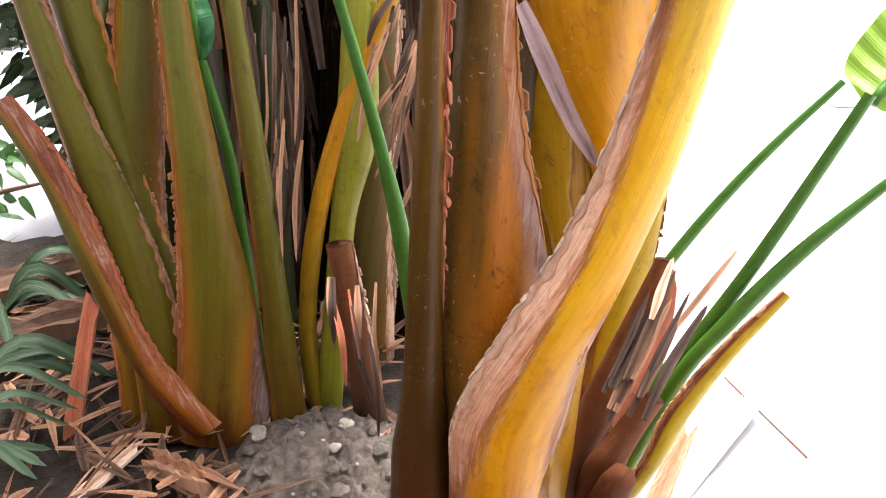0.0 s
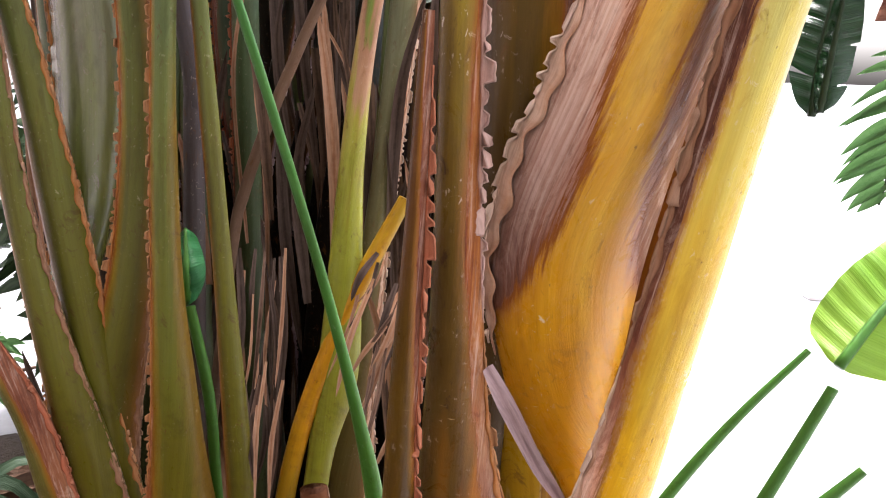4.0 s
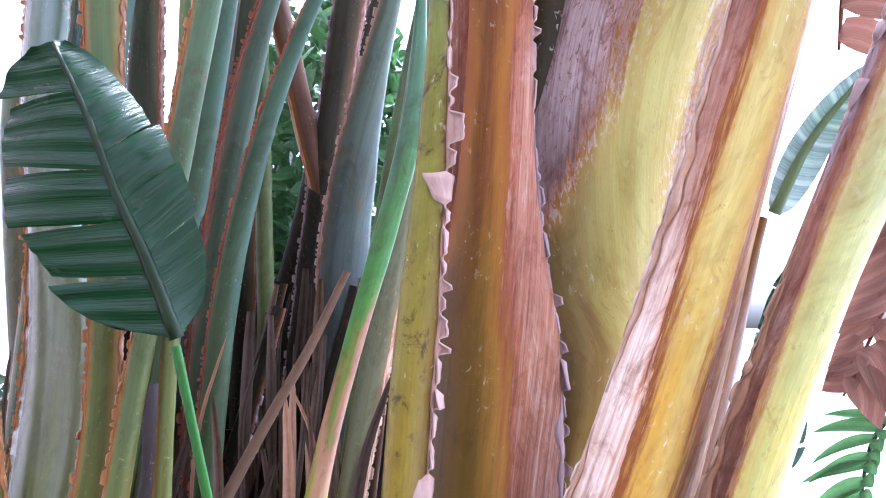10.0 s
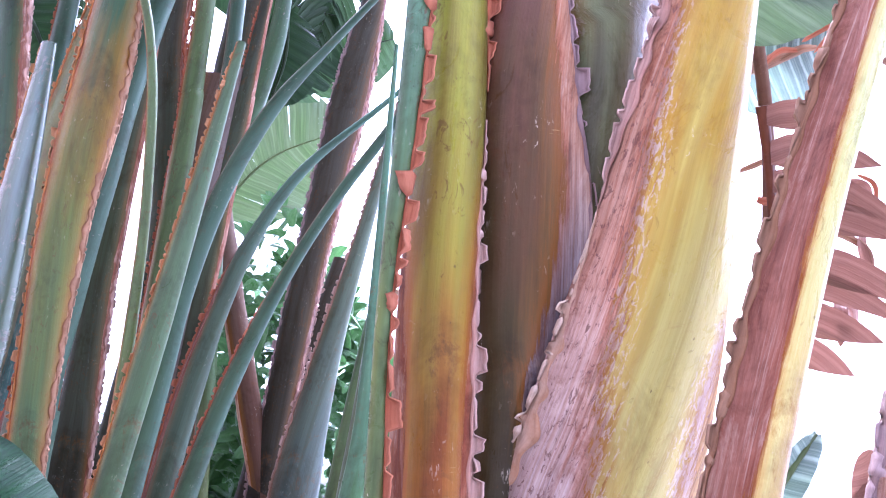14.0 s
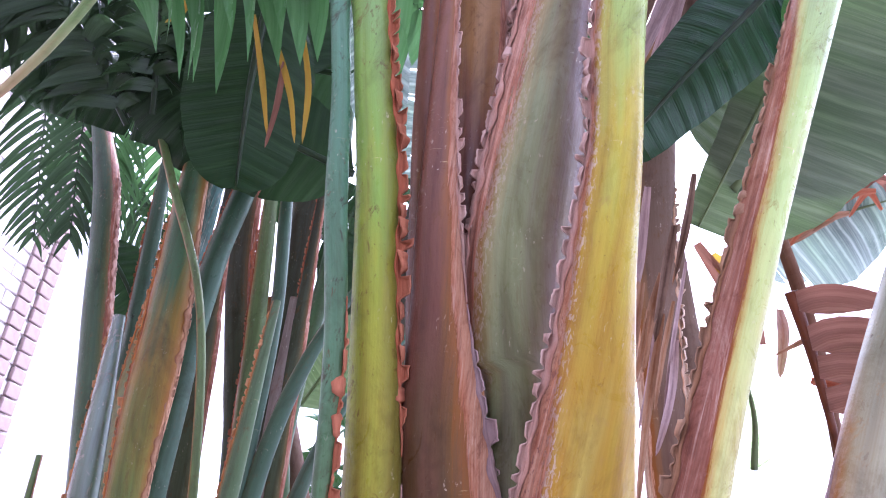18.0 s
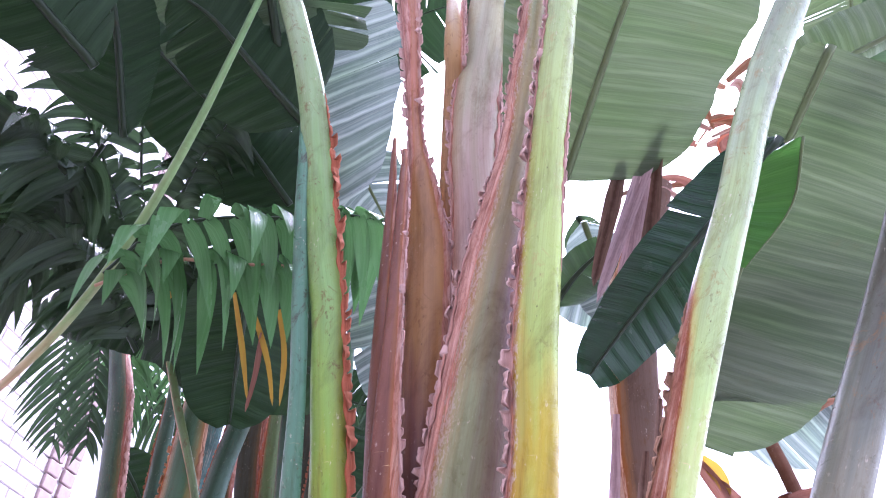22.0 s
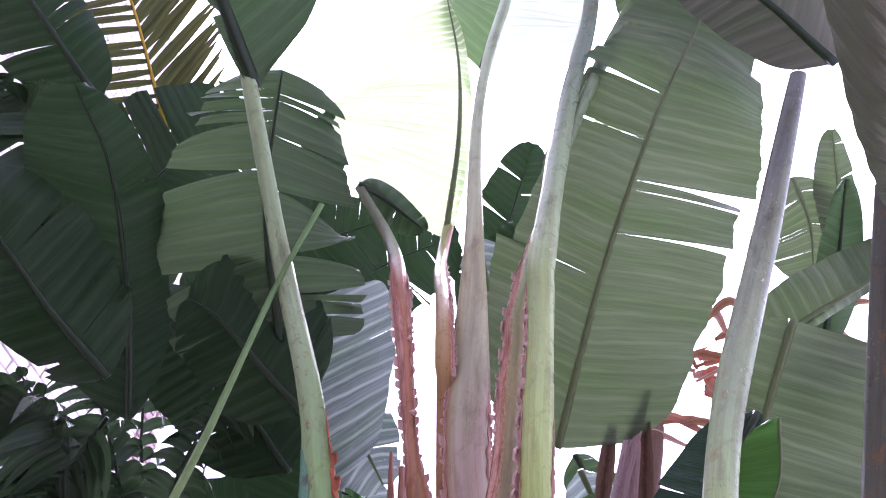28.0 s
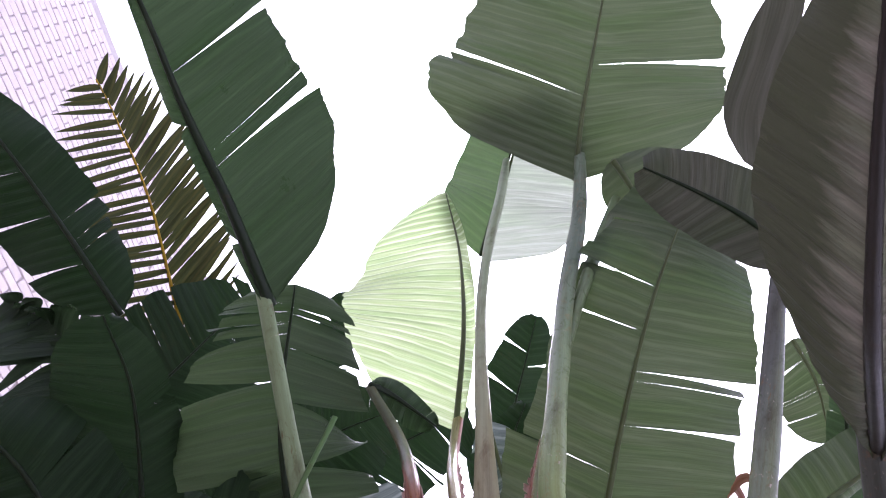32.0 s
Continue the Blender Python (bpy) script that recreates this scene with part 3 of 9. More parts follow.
P_GREENGREY = stalk_material("grey_green_stem", [(0.4, (0.06, 0.07, 0.03)), (1.2, (0.13, 0.18, 0.095)), (1.6, (0.12, 0.19, 0.12)), (1.9, (0.09, 0.15, 0.095)), (2.3, (0.08, 0.14, 0.09))], left=[(0.8, (0.20, 0.10, 0.07), 0.07), (1.8, (0.20, 0.09, 0.07), 0.10), (2.0, RUST, 0.06)], blotches=0.2, rim_share=0.1, wash=[("R", 1.2, 2.6, (0.05, 0.09, 0.06), 0.5)])
P_ROSY = stalk_material("rosy_green_sheath", [(0.8, (0.14, 0.12, 0.07)), (1.6, (0.20, 0.22, 0.14)), (1.9, (0.11, 0.17, 0.09)), (2.8, (0.06, 0.11, 0.065))], right=[(1.0, ROSE, 0.2), (2.0, RUST, 0.16), (2.8, RUST, 0.16)], rim_share=0.12)
P_SUNSET = stalk_material("orange_blue_sheath", [(1.2, (0.12, 0.15, 0.09)), (1.65, (0.16, 0.21, 0.19)), (1.95, (0.22, 0.24, 0.12)), (2.15, (0.30, 0.23, 0.06)), (2.4, (0.18, 0.22, 0.08)), (2.7, (0.08, 0.16, 0.10))], left=[(1.2, (0.3, 0.1, 0.04), 0.06), (2.7, (0.3, 0.1, 0.04), 0.06)], right=[(1.2, (0.06, 0.14, 0.13), 0.3), (2.7, (0.06, 0.14, 0.12), 0.3)], rim_share=0.15, wash=[("L", 1.2, 2.7, (0.09, 0.13, 0.05), 0.4), ("R", 1.2, 2.7, (0.06, 0.12, 0.09), 0.6)])
# lower colours blackened: shade inside the clump is put into them
P_UMBER_SHADED = stalk_material("umber_shaded_sheath", [(0.4, (0.016, 0.012, 0.010)), (1.2, (0.04, 0.034, 0.028)), (1.7, (0.10, 0.105, 0.08)), (2.1, (0.13, 0.15, 0.10)), (2.5, (0.11, 0.12, 0.09)), (2.8, (0.10, 0.10, 0.08))], right=[(0.5, (0.26, 0.15, 0.11), 0.08), (2.8, (0.30, 0.16, 0.12), 0.12)], rim_share=0.1, gloss=0.04, shine=0.0)
P_PALEGREEN = stalk_material("pale_green_stem", [(0.5, (0.14, 0.16, 0.05)), (1.4, (0.24, 0.29, 0.13)), (1.8, (0.15, 0.22, 0.11)), (2.8, (0.10, 0.17, 0.09))], blotches=0.2, rim_share=0.12)
P_FLAPPED = stalk_material("rust_and_green_stem", [(0.6, (0.05, 0.05, 0.035)), (1.3, (0.12, 0.16, 0.11)), (1.95, (0.14, 0.19, 0.14)), (2.6, (0.12, 0.24, 0.19))], left=[(0.6, (0.2, 0.09, 0.065), 0.2), (1.9, (0.26, 0.11, 0.08), 0.26), (2.05, (0.22, 0.1, 0.07), 0.0)], blotches=0.2, rim_share=0.1)
P_LILACDRY = stalk_material("lilac_dry_sheath", [(0.5, (0.07, 0.05, 0.045)), (1.2, (0.16, 0.145, 0.155)), (2.0, (0.34, 0.28, 0.26))], rough=0.55, scars=0.6, rim_share=0.12)
P_TRUNK = stalk_material("dry_trunk", [(0.5, (0.12, 0.075, 0.05)), (1.7, (0.18, 0.10, 0.07)), (2.2, (0.26, 0.18, 0.14))], rough=0.7, shine=0.0, left=[(0.5, IVORY, 0.12), (2.5, IVORY, 0.16)], scars=0.7)
P_GOLDSHORT = stalk_material("short_golden_stem", [(0.0, (0.34, 0.26, 0.02)), (0.35, (0.46, 0.36, 0.02)), (0.7, (0.42, 0.30, 0.03))], left=[(0.1, RUST, 0.15), (0.7, RUST, 0.15)], tone=0.9)
P_DRYCUT = stalk_material("cut_dry_stalk", [(0.0, (0.08, 0.045, 0.03)), (0.25, (0.20, 0.085, 0.04)), (0.5, (0.34, 0.16, 0.08)), (0.7, (0.26, 0.15, 0.10))], rough=0.75, shine=0.0, scars=0.2)
P_CREAM = stalk_material("cream_cane", [(1.9, (0.62, 0.44, 0.33)), (2.2, (0.56, 0.40, 0.28)), (2.4, (0.22, 0.30, 0.14)), (2.9, (0.16, 0.26, 0.12))], blotches=0.2, scars=0.2, tone=0.9)
P_TWIG = stalk_material("pink_twig", [(0.0, (0.40, 0.26, 0.18)), (4.0, (0.40, 0.26, 0.18))], scars=0.0, tone=0.9)
DRY_RED = dry_material("dry_margin_red", (0.40, 0.15, 0.085), (0.34, 0.09, 0.04))
DRY_ORANGE = dry_material("dry_margin_orange", (0.46, 0.24, 0.12), (0.36, 0.13, 0.03))
DRY_PINK = dry_material("dry_margin_pink", (0.54, 0.37, 0.32), (0.38, 0.19, 0.14))
DRY_PALE = dry_material("dry_margin_pale", (0.62, 0.47, 0.37), (0.42, 0.22, 0.13))
DRY_BROWN = dry_material("dry_margin_brown", (0.34, 0.20, 0.13), (0.24, 0.11, 0.055))
# darkened copy of the dry strips, with the gaps' shade in its colour
DRY_SHADED = dry_material("shaded_dry_strip", (0.17, 0.105, 0.075), (0.07, 0.035, 0.022))
DRY_LILAC = dry_material("dry_margin_lilac", (0.42, 0.30, 0.30), (0.26, 0.17, 0.17))
L_DARK = leaf_material("dark_blade", (0.032, 0.062, 0.022), (0.055, 0.095, 0.04), 0.10, 0.32, rib_share=0.4)
# deep green taken nearly to black: canopy shade is put into it
L_SHADED = leaf_material("shaded_deep_green_blade", (0.013, 0.029, 0.010), (0.026, 0.05, 0.020), 0.10, rib_share=0.35, gloss=0.12)
L_UNDER = leaf_material("grey_green_blade", (0.060, 0.082, 0.042), (0.115, 0.135, 0.088), 0.12, 0.42, through_tint=(0.16, 0.25, 0.08), gloss=0.18)
L_BLUE = leaf_material("blue_green_blade", (0.105, 0.138, 0.12), (0.31, 0.35, 0.31), 0.18, 0.28, rib_share=0.8)
L_FRESH = leaf_material("bright_green_blade", (0.045, 0.13, 0.02), (0.07, 0.18, 0.035), 0.3, 0.35, stains=0.05)
L_OLIVE = leaf_material("olive_palm_leaflet", (0.028, 0.040, 0.012), (0.09, 0.075, 0.02), 0.1, 0.35)
L_LIGHT = leaf_material("light_green_blade", (0.17, 0.30, 0.05), (0.58, 0.66, 0.44), 0.5, 0.35, stains=0.05, through_tint=(0.50, 0.59, 0.34), rib_share=0.8)
L_YOUNG = leaf_material("young_blade", (0.13, 0.25, 0.02), (0.20, 0.33, 0.05), 0.25, 0.4, stains=0.03, through_tint=(0.26, 0.42, 0.05), rib_share=0.25)
L_GREY = leaf_material("curled_grey_blade", (0.075, 0.08, 0.05), (0.13, 0.13, 0.10), 0.12, 0.5, stains=0.6)
L_BROWN = leaf_material("browning_blade", (0.17, 0.16, 0.115), (0.33, 0.31, 0.25), 0.10, 0.5, stain=(0.035, 0.045, 0.012), stains=0.95, rib_share=0.5, edge=(0.032, 0.046, 0.010))
L_TORN = leaf_material("torn_green_blade", (0.042, 0.070, 0.028), (0.065, 0.10, 0.045), 0.15, 0.35)
L_MID = leaf_material("mid_green_blade", (0.07, 0.12, 0.045), (0.11, 0.17, 0.07), 0.2, 0.4)
L_GREENBACK = leaf_material("fresh_blade", (0.03, 0.14, 0.05), (0.05, 0.2, 0.08), 0.3, 0.3)
L_DEAD = leaf_material("dead_blade", (0.15, 0.062, 0.042), (0.25, 0.13, 0.09), 0.12, 0.65, stain=(0.05, 0.02, 0.015), stains=0.6)
L_PALM = leaf_material("palm_leaflet", (0.045, 0.105, 0.032), (0.08, 0.15, 0.055), 0.2, 0.3)
L_PALEBLUE = leaf_material("pale_blue_blade", (0.17, 0.20, 0.15), (0.36, 0.39, 0.33), 0.4, 0.4, stains=0.05, through_tint=(0.42, 0.48, 0.36))
L_SHEEN = leaf_material("sheeny_dark_blade", (0.008, 0.032, 0.010), (0.016, 0.052, 0.020), 0.05, 0.2, rib_share=0.15, gloss=0.3)
L_PALMBRIGHT = leaf_material("glossy_leaflet", (0.06, 0.15, 0.045), (0.10, 0.20, 0.08), 0.2, 0.25)
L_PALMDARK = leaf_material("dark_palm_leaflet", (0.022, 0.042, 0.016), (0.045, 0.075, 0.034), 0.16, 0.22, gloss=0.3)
L_PALMYELLOW = leaf_material("yellowing_leaflet", (0.26, 0.17, 0.02), (0.30, 0.09, 0.015), 0.25, 0.5)
SOIL = ground_material("soil", (0.012, 0.009, 0.007), (0.045, 0.035, 0.028), 14.0, relief=0.02)
PAVING = ground_material("paving", (0.22, 0.226, 0.24), (0.31, 0.316, 0.33), 9.0, 0.8, 0.002, (0.20, 0.203, 0.21))
P_RUSTY = stalk_material("rusty_sheath", [(0.4, (0.34, 0.16, 0.012)), (0.9, (0.32, 0.13, 0.012)), (1.3, (0.26, 0.12, 0.02)), (1.7, (0.22, 0.14, 0.06))], blotches=0.5)
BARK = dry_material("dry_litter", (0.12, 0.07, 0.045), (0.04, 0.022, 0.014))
# dark dry strip whose colour also carries the shade between the stems
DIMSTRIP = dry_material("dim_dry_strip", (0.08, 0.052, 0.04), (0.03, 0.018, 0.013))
GRASS = leaf_material("striped_blade", (0.025, 0.055, 0.022), (0.10, 0.15, 0.10), 0.2, 0.35, stains=0.05)
BRICK = ground_material("pink_brick", (0.58, 0.51, 0.495), (0.72, 0.655, 0.64), 20.0, 0.9, 0.003, (0.46, 0.32, 0.29))
REDBRICK = ground_material("rose_brick", (0.25, 0.18, 0.17), (0.35, 0.26, 0.25), 20.0, 0.9, 0.003, (0.25, 0.13, 0.11))
MORTAR = ground_material("mortar", (0.40, 0.36, 0.35), (0.50, 0.46, 0.45), 30.0, 0.95, 0.002)
WHITE = ground_material("white_render", (0.70, 0.69, 0.67), (0.80, 0.79, 0.77), 5.0, 0.9, 0.002, (0.6, 0.6, 0.58))
DULL = ground_material("dull_render", (0.16, 0.15, 0.13), (0.22, 0.20, 0.18), 5.0, 0.9, 0.002)
GREYSOIL = ground_material("grey_soil", (0.022, 0.017, 0.013), (0.16, 0.135, 0.115), 90.0, 0.95, 0.006)
STONE = ground_material("stone_chips", (0.13, 0.115, 0.09), (0.32, 0.29, 0.24), 60.0, 0.9, 0.002)
RUBBER = ground_material("rubber", (0.02, 0.02, 0.02), (0.04, 0.04, 0.04), 30.0, 0.8, 0.001)
METAL = ground_material("grey_metal", (0.48, 0.48, 0.48), (0.56, 0.56, 0.56), 30.0, 0.5, 0.001)


# ---- building blocks ----
def part(name, mesh, material, parent, label=""):
    ob = new(name, mesh)
    if material and not mesh.materials:
        mesh.materials.append(material)
    ob.parent = parent
    if label:
        ob["label"] = label
    return ob


def mesh_of(name, verts, faces, span=None, metric=None, smooth=True):
    me = bpy.data.meshes.new(name)
    me.from_pydata([tuple(v) for v in verts], [], faces)
    loops = np.zeros(len(me.loops), dtype=np.int32)
    me.loops.foreach_get("vertex_index", loops)
    for layer, data in (("span", span), ("metric", metric)):
        if data is not None:
            uv = me.uv_layers.new(name=layer)
            uv.data.foreach_set("uv", np.asarray(data, dtype=np.float32)[loops].ravel())
    me.polygons.foreach_set("use_smooth", [smooth] * len(me.polygons))
    me.update()
    return me


def through_points(points, count):
    """A smooth line through the points, evenly sampled."""
    p = np.array(points, float)
    q = np.vstack([2 * p[0] - p[1], p, 2 * p[-1] - p[-2]])
    rows = []
    for i in range(len(p) - 1):
        a, b, c, d = q[i : i + 4]
        for u in np.linspace(0, 1, 24, endpoint=False):
            rows.append(0.5 * (2 * b + (c - a) * u + (2 * a - 5 * b + 4 * c - d) * u**2 + (3 * b - a - 3 * c + d) * u**3))
    rows = np.array(rows + [p[-1]])
    run = np.r_[0, np.cumsum(np.linalg.norm(np.diff(rows[:, :3], axis=0), axis=1))]
    at = np.linspace(0, run[-1], count)
    return np.stack([np.interp(at, run, rows[:, k]) for k in range(rows.shape[1])], 1), at


def unit(v):
    return v / (np.linalg.norm(v, axis=-1, keepdims=True) + 1e-12)


def frames_along(line, front):
    tangent = unit(np.gradient(line, axis=0))
    normal = unit(front - (tangent * front).sum(1, keepdims=True) * tangent)
    return tangent, normal, unit(np.cross(tangent, normal))


FRONT = np.array([0.0, -1.0, 0.0])


def thickness(width):
    return np.minimum(width * 0.8, 0.032 + 0.24 * width)


def petiole(plant, points, look_of, flaps=(), name="petiole", label="", round_=16, hollow=False):
    """A leaf stalk with its sheath: points are places on its face with its width; flaps are torn dry margins."""
    rng = np.random.default_rng(int(1000 * abs(points[0][0]) + 7919 * points[-1][2]) % 100000)
    length = sum((Vector(a[:3]) - Vector(b[:3])).length for a, b in zip(points, points[1:]))
    count = max(8, int(length / 0.02))
    line, run = through_points(points, count)
    width = np.maximum(line[:, 3], 0.006)
    thick = thickness(width)
    t, n, s = frames_along(line[:, :3], FRONT)
    s = -s if s[0, 0] < 0 else s
    wobble = 1 + 0.03 * np.interp(run, np.arange(0, run[-1] + 0.2, 0.1), rng.normal(0, 1, len(np.arange(0, run[-1] + 0.2, 0.1))))
    centre = line[:, :3] - n * thick[:, None] / 2
    angles = np.linspace(0, 2 * np.pi, round_, endpoint=False)
    verts, span, metric, faces, normals = [], [], [], [], []
    for k in range(count):
        for a in angles:
            x, y = np.cos(a), np.sin(a)
            normals.append(s[k] * x + n[k] * y)
            y = y if y > 0 else 0.75 * y
            verts.append(centre[k] + s[k] * x * width[k] / 2 * wobble[k] + n[k] * y * thick[k] / 2)
            span.append(((x + 1) / 2, line[k, 2] / 4.0))
            metric.append(((x + 1) / 2 * width[k], run[k]))
    for k in range(count - 1):
        for i in range(round_):
            j = (i + 1) % round_
            faces.append((k * round_ + i, k * round_ + j, (k + 1) * round_ + j, (k + 1) * round_ + i))
    faces += [tuple(range(round_))[::-1], tuple((count - 1) * round_ + i for i in range(round_))]
    if np.dot(np.cross(verts[1] - verts[0], verts[round_] - verts[0]), normals[0]) < 0:
        faces = [f[::-1] for f in faces]
    body = mesh_of(name, verts, faces, span, metric)
    body.normals_split_custom_set_from_vertices(np.array(normals, dtype=np.float32))
    stalk = part(name, body, look_of, plant, label)
    for side, low, high, wide, look_dry, seed in flaps:
        start, end = (float(np.interp(z, line[:, 2], run)) for z in (low, high))
        margin(stalk, side, start, end, wide, look_dry, seed, centre, width, thick, s, n, run)
    return stalk


def margin(stalk, side, start, end, wide, look_dry, seed, centre, width, thick, s, n, run):
    """The torn, curling dry margin of a sheath, with scalloped teeth along its free edge."""
    rng = np.random.default_rng(seed)
    sign = -1.0 if side == "L" else 1.0
    at = np.arange(start, end, 0.0025)
    if len(at) < 8:
        return
    pick = lambda a: np.stack([np.interp(at, run, a[:, k]) for k in range(a.shape[1])], 1) if a.ndim > 1 else np.interp(at, run, a)
    c, w, h, sd, nm = pick(centre), pick(width), pick(thick), pick(s), pick(n)
    reach, curl, k = np.zeros(len(at)), np.zeros(len(at)), 0
    while k < len(at):
        tooth = int(rng.uniform(4, 11))
        top, bend = rng.uniform(0.35, 1.0), rng.choice([0.1, 0.35, 0.8, 1.5], p=[0.5, 0.34, 0.12, 0.04])
        slant, lip = rng.uniform(-0.25, 0.45), rng.uniform(0.6, 1.0)
        for i in range(k, min(k + tooth, len(at))):
            f = (i - k) / tooth
            reach[i] = top * (lip + slant * (f - 0.5) + 0.05 * rng.normal()) if 0 < i - k < tooth - 1 else 0.12 * top
            curl[i] = bend * (0.8 + 0.4 * f)
        k += tooth
    reach *= np.clip(np.minimum(np.arange(len(at)), np.arange(len(at))[::-1]) / 30.0, 0.05, 1)
    verts, span, metric, faces = [], [], [], []
    rows = ((1.0, 0.0), (0.5, 0.0), (0.17, 0.0), (0.0, 0.35), (0.0, 0.7), (0.0, 1.0))
    phase = rng.uniform(0, 6)
    for i in range(len(at)):
        inner = 0.18 * min(1.0, i / 45, (len(at) - 1 - i) / 45) * (0.62 + 0.2 * math.sin(at[i] * 70 + phase) + 0.18 * math.sin(at[i] * 190 + 2 * phase))
        for q, (share, lift) in enumerate(rows):
            u = 1.0 - max(0.004, inner) * share
            y = h[i] / 2 * max(0.0, 1 - u**2) ** 0.5 + (0.0012 if q else -0.001)
            size = wide * reach[i]
            turn = 0.5 + 2.6 * curl[i] * lift
            out = size * lift * math.cos(turn * lift)
            up = size * lift * math.sin(turn * lift) + 0.001 * lift
            verts.append(c[i] + sd[i] * sign * (u * w[i] / 2 + out) + nm[i] * (y + up))
            span.append((q / 5, i / len(at)))
            metric.append((q * wide / 4, at[i]))
    step = len(rows)
    for i in range(len(at) - 1):
        for q in range(step - 1):
            a = i * step + q
            faces.append((a, a + 1, a + step + 1, a + step))
    ob = part("dry_margin", mesh_of("dry_margin", verts, faces, span, metric), look_dry, stalk, "torn dry papery margin")
    solid = ob.modifiers.new("thickness", "SOLIDIFY")
    solid.thickness, solid.offset = 0.0012, 0.0


def leaf(plant, mid, left, right, facing, look_of, tears=3, seed=0, fold=12.0, droop=0.12, vein=0.35, shape=(0.75, 0.42), rib=0.009, split=1.0, crease=0.003, label=""):
    """A paddle-shaped blade: midrib line, the two half widths, the way that it faces; tears split it along its veins."""
    rng = np.random.default_rng(seed)
    facing = np.array(facing, float)
    length = sum((Vector(a) - Vector(b)).length for a, b in zip(mid, mid[1:]))
    count = max(12, int(length / 0.02))
    line, run = through_points(mid, count)
    t, n, s = frames_along(line, facing)
    # midrib: tapering, half round, on the facing side
    verts, faces, span, metric = [], [], [], []
    for k in range(count):
        r = rib * (1 - 0.8 * k / count)
        for i in range(8):
            a = i * np.pi / 4
            verts.append(line[k] + s[k] * r * math.cos(a) + n[k] * r * 0.9 * math.sin(a))
            span.append((i / 7, line[k, 2] / 4.0))
            metric.append((i * 0.004, run[k]))
    for k in range(count - 1):
        for i in range(8):
            j = (i + 1) % 8
            faces.append((k * 8 + i, k * 8 + j, k * 8 + 8 + j, k * 8 + 8 + i))
    faces += [tuple(range(8))[::-1], tuple((count - 1) * 8 + i for i in range(8))]
    spine = part("leaf", mesh_of("midrib", verts, faces, span, metric), P_MIDRIB.get(look_of.name, P_GREEN), plant, label)
    for side, half in ((-1.0, left), (1.0, right)):
        if half < 0.004:
            continue
        cuts = np.r_[0.0, np.sort(rng.uniform(0.06, 0.97, tears)), 1.0]
        verts, faces, span, metric = [], [], [], []
        cross = 8
        for a, b in zip(cuts, cuts[1:]):
            if b - a < 0.004:
                continue
            rows = max(4, int((b - a) * length / 0.008))
            first = len(verts)
            hang, twist = rng.normal(0, 0.05 if tears else 0.0), rng.normal(0, 0.10 if tears else 0.0)
            short = rng.uniform(0.88, 1.04) if tears else 1.0
            gap = split * rng.uniform(0.05, 0.35) * min(0.5, (b - a) * 2.0) if tears else 0.0
            for i in range(rows + 1):
                f = a + (b - a) * i / rows
                at = f * run[-1]
                p, tt, nn, ss = (np.array([np.interp(at, run, v[:, k]) for k in range(3)]) for v in (line, t, n, s))
                wide = half * short * max(0.02, math.sin(math.pi * min(1, f) ** shape[0])) ** shape[1]
                edge = 1 + 0.012 * math.sin(at * 61 + seed) + 0.02 * math.sin(at * 23 + 2 * seed) + 0.004 * rng.normal()
                for q in range(cross + 1):
                    g = q / cross
                    angle = radians(fold) + hang * g + twist * g * (i / rows - 0.5)
                    d = ss * side * math.cos(angle) - nn * math.sin(angle)
                    squeeze = -gap * (i / rows - 0.5) * (b - a) * run[-1] * g**2 if b - a < 0.5 else 0.0
                    pleat = crease * math.sin(at / 0.031 * 2 * math.pi + 0.5 * math.sin(at * 9)) * min(1.0, 6 * g) * (1 - 0.4 * g)
                    sag = droop * wide * g * g + 0.015 * math.sin(at * 17 + seed * 3 + g * 2.0) * g
                    reach = g * wide * (edge if q == cross else 1.0)
                    verts.append(p + d * reach + tt * (vein * g * wide + squeeze) + nn * (pleat - sag))
                    span.append((g, f))
                    metric.append((g * wide, at))
            for i in range(rows):
                for q in range(cross):
                    v = first + i * (cross + 1) + q
                    faces.append((v, v + 1, v + cross + 2, v + cross + 1))
        part("blade", mesh_of("blade", verts, faces, span, metric), look_of, spine)
    return spine


P_MIDRIB = {}
rib_light = stalk_material("light_midrib", [(0.0, (0.16, 0.21, 0.09)), (4.0, (0.18, 0.22, 0.11))], blotches=0.1, scars=0.0)
rib_dark = stalk_material("dark_midrib", [(0.0, (0.028, 0.05, 0.02)), (4.0, (0.03, 0.05, 0.022))], blotches=0.1, scars=0.0)
rib_dead = stalk_material("dead_midrib", [(0.0, (0.20, 0.07, 0.03)), (4.0, (0.24, 0.09, 0.04))], scars=0.1)
P_MIDRIB["dead_blade"] = rib_dead
for material_name in ("light_green_blade", "blue_green_blade", "grey_green_blade", "pale_blue_blade", "bright_green_blade"):
    P_MIDRIB[material_name] = rib_light
P_MIDRIB["browning_blade"] = stalk_material("grey_midrib", [(0.0, (0.08, 0.075, 0.065)), (4.0, (0.08, 0.075, 0.065))], blotches=0.1, scars=0.0)
for material_name in ("dark_blade", "shaded_deep_green_blade", "curled_grey_blade", "mid_green_blade", "sheeny_dark_blade", "torn_green_blade"):
    P_MIDRIB[material_name] = rib_dark


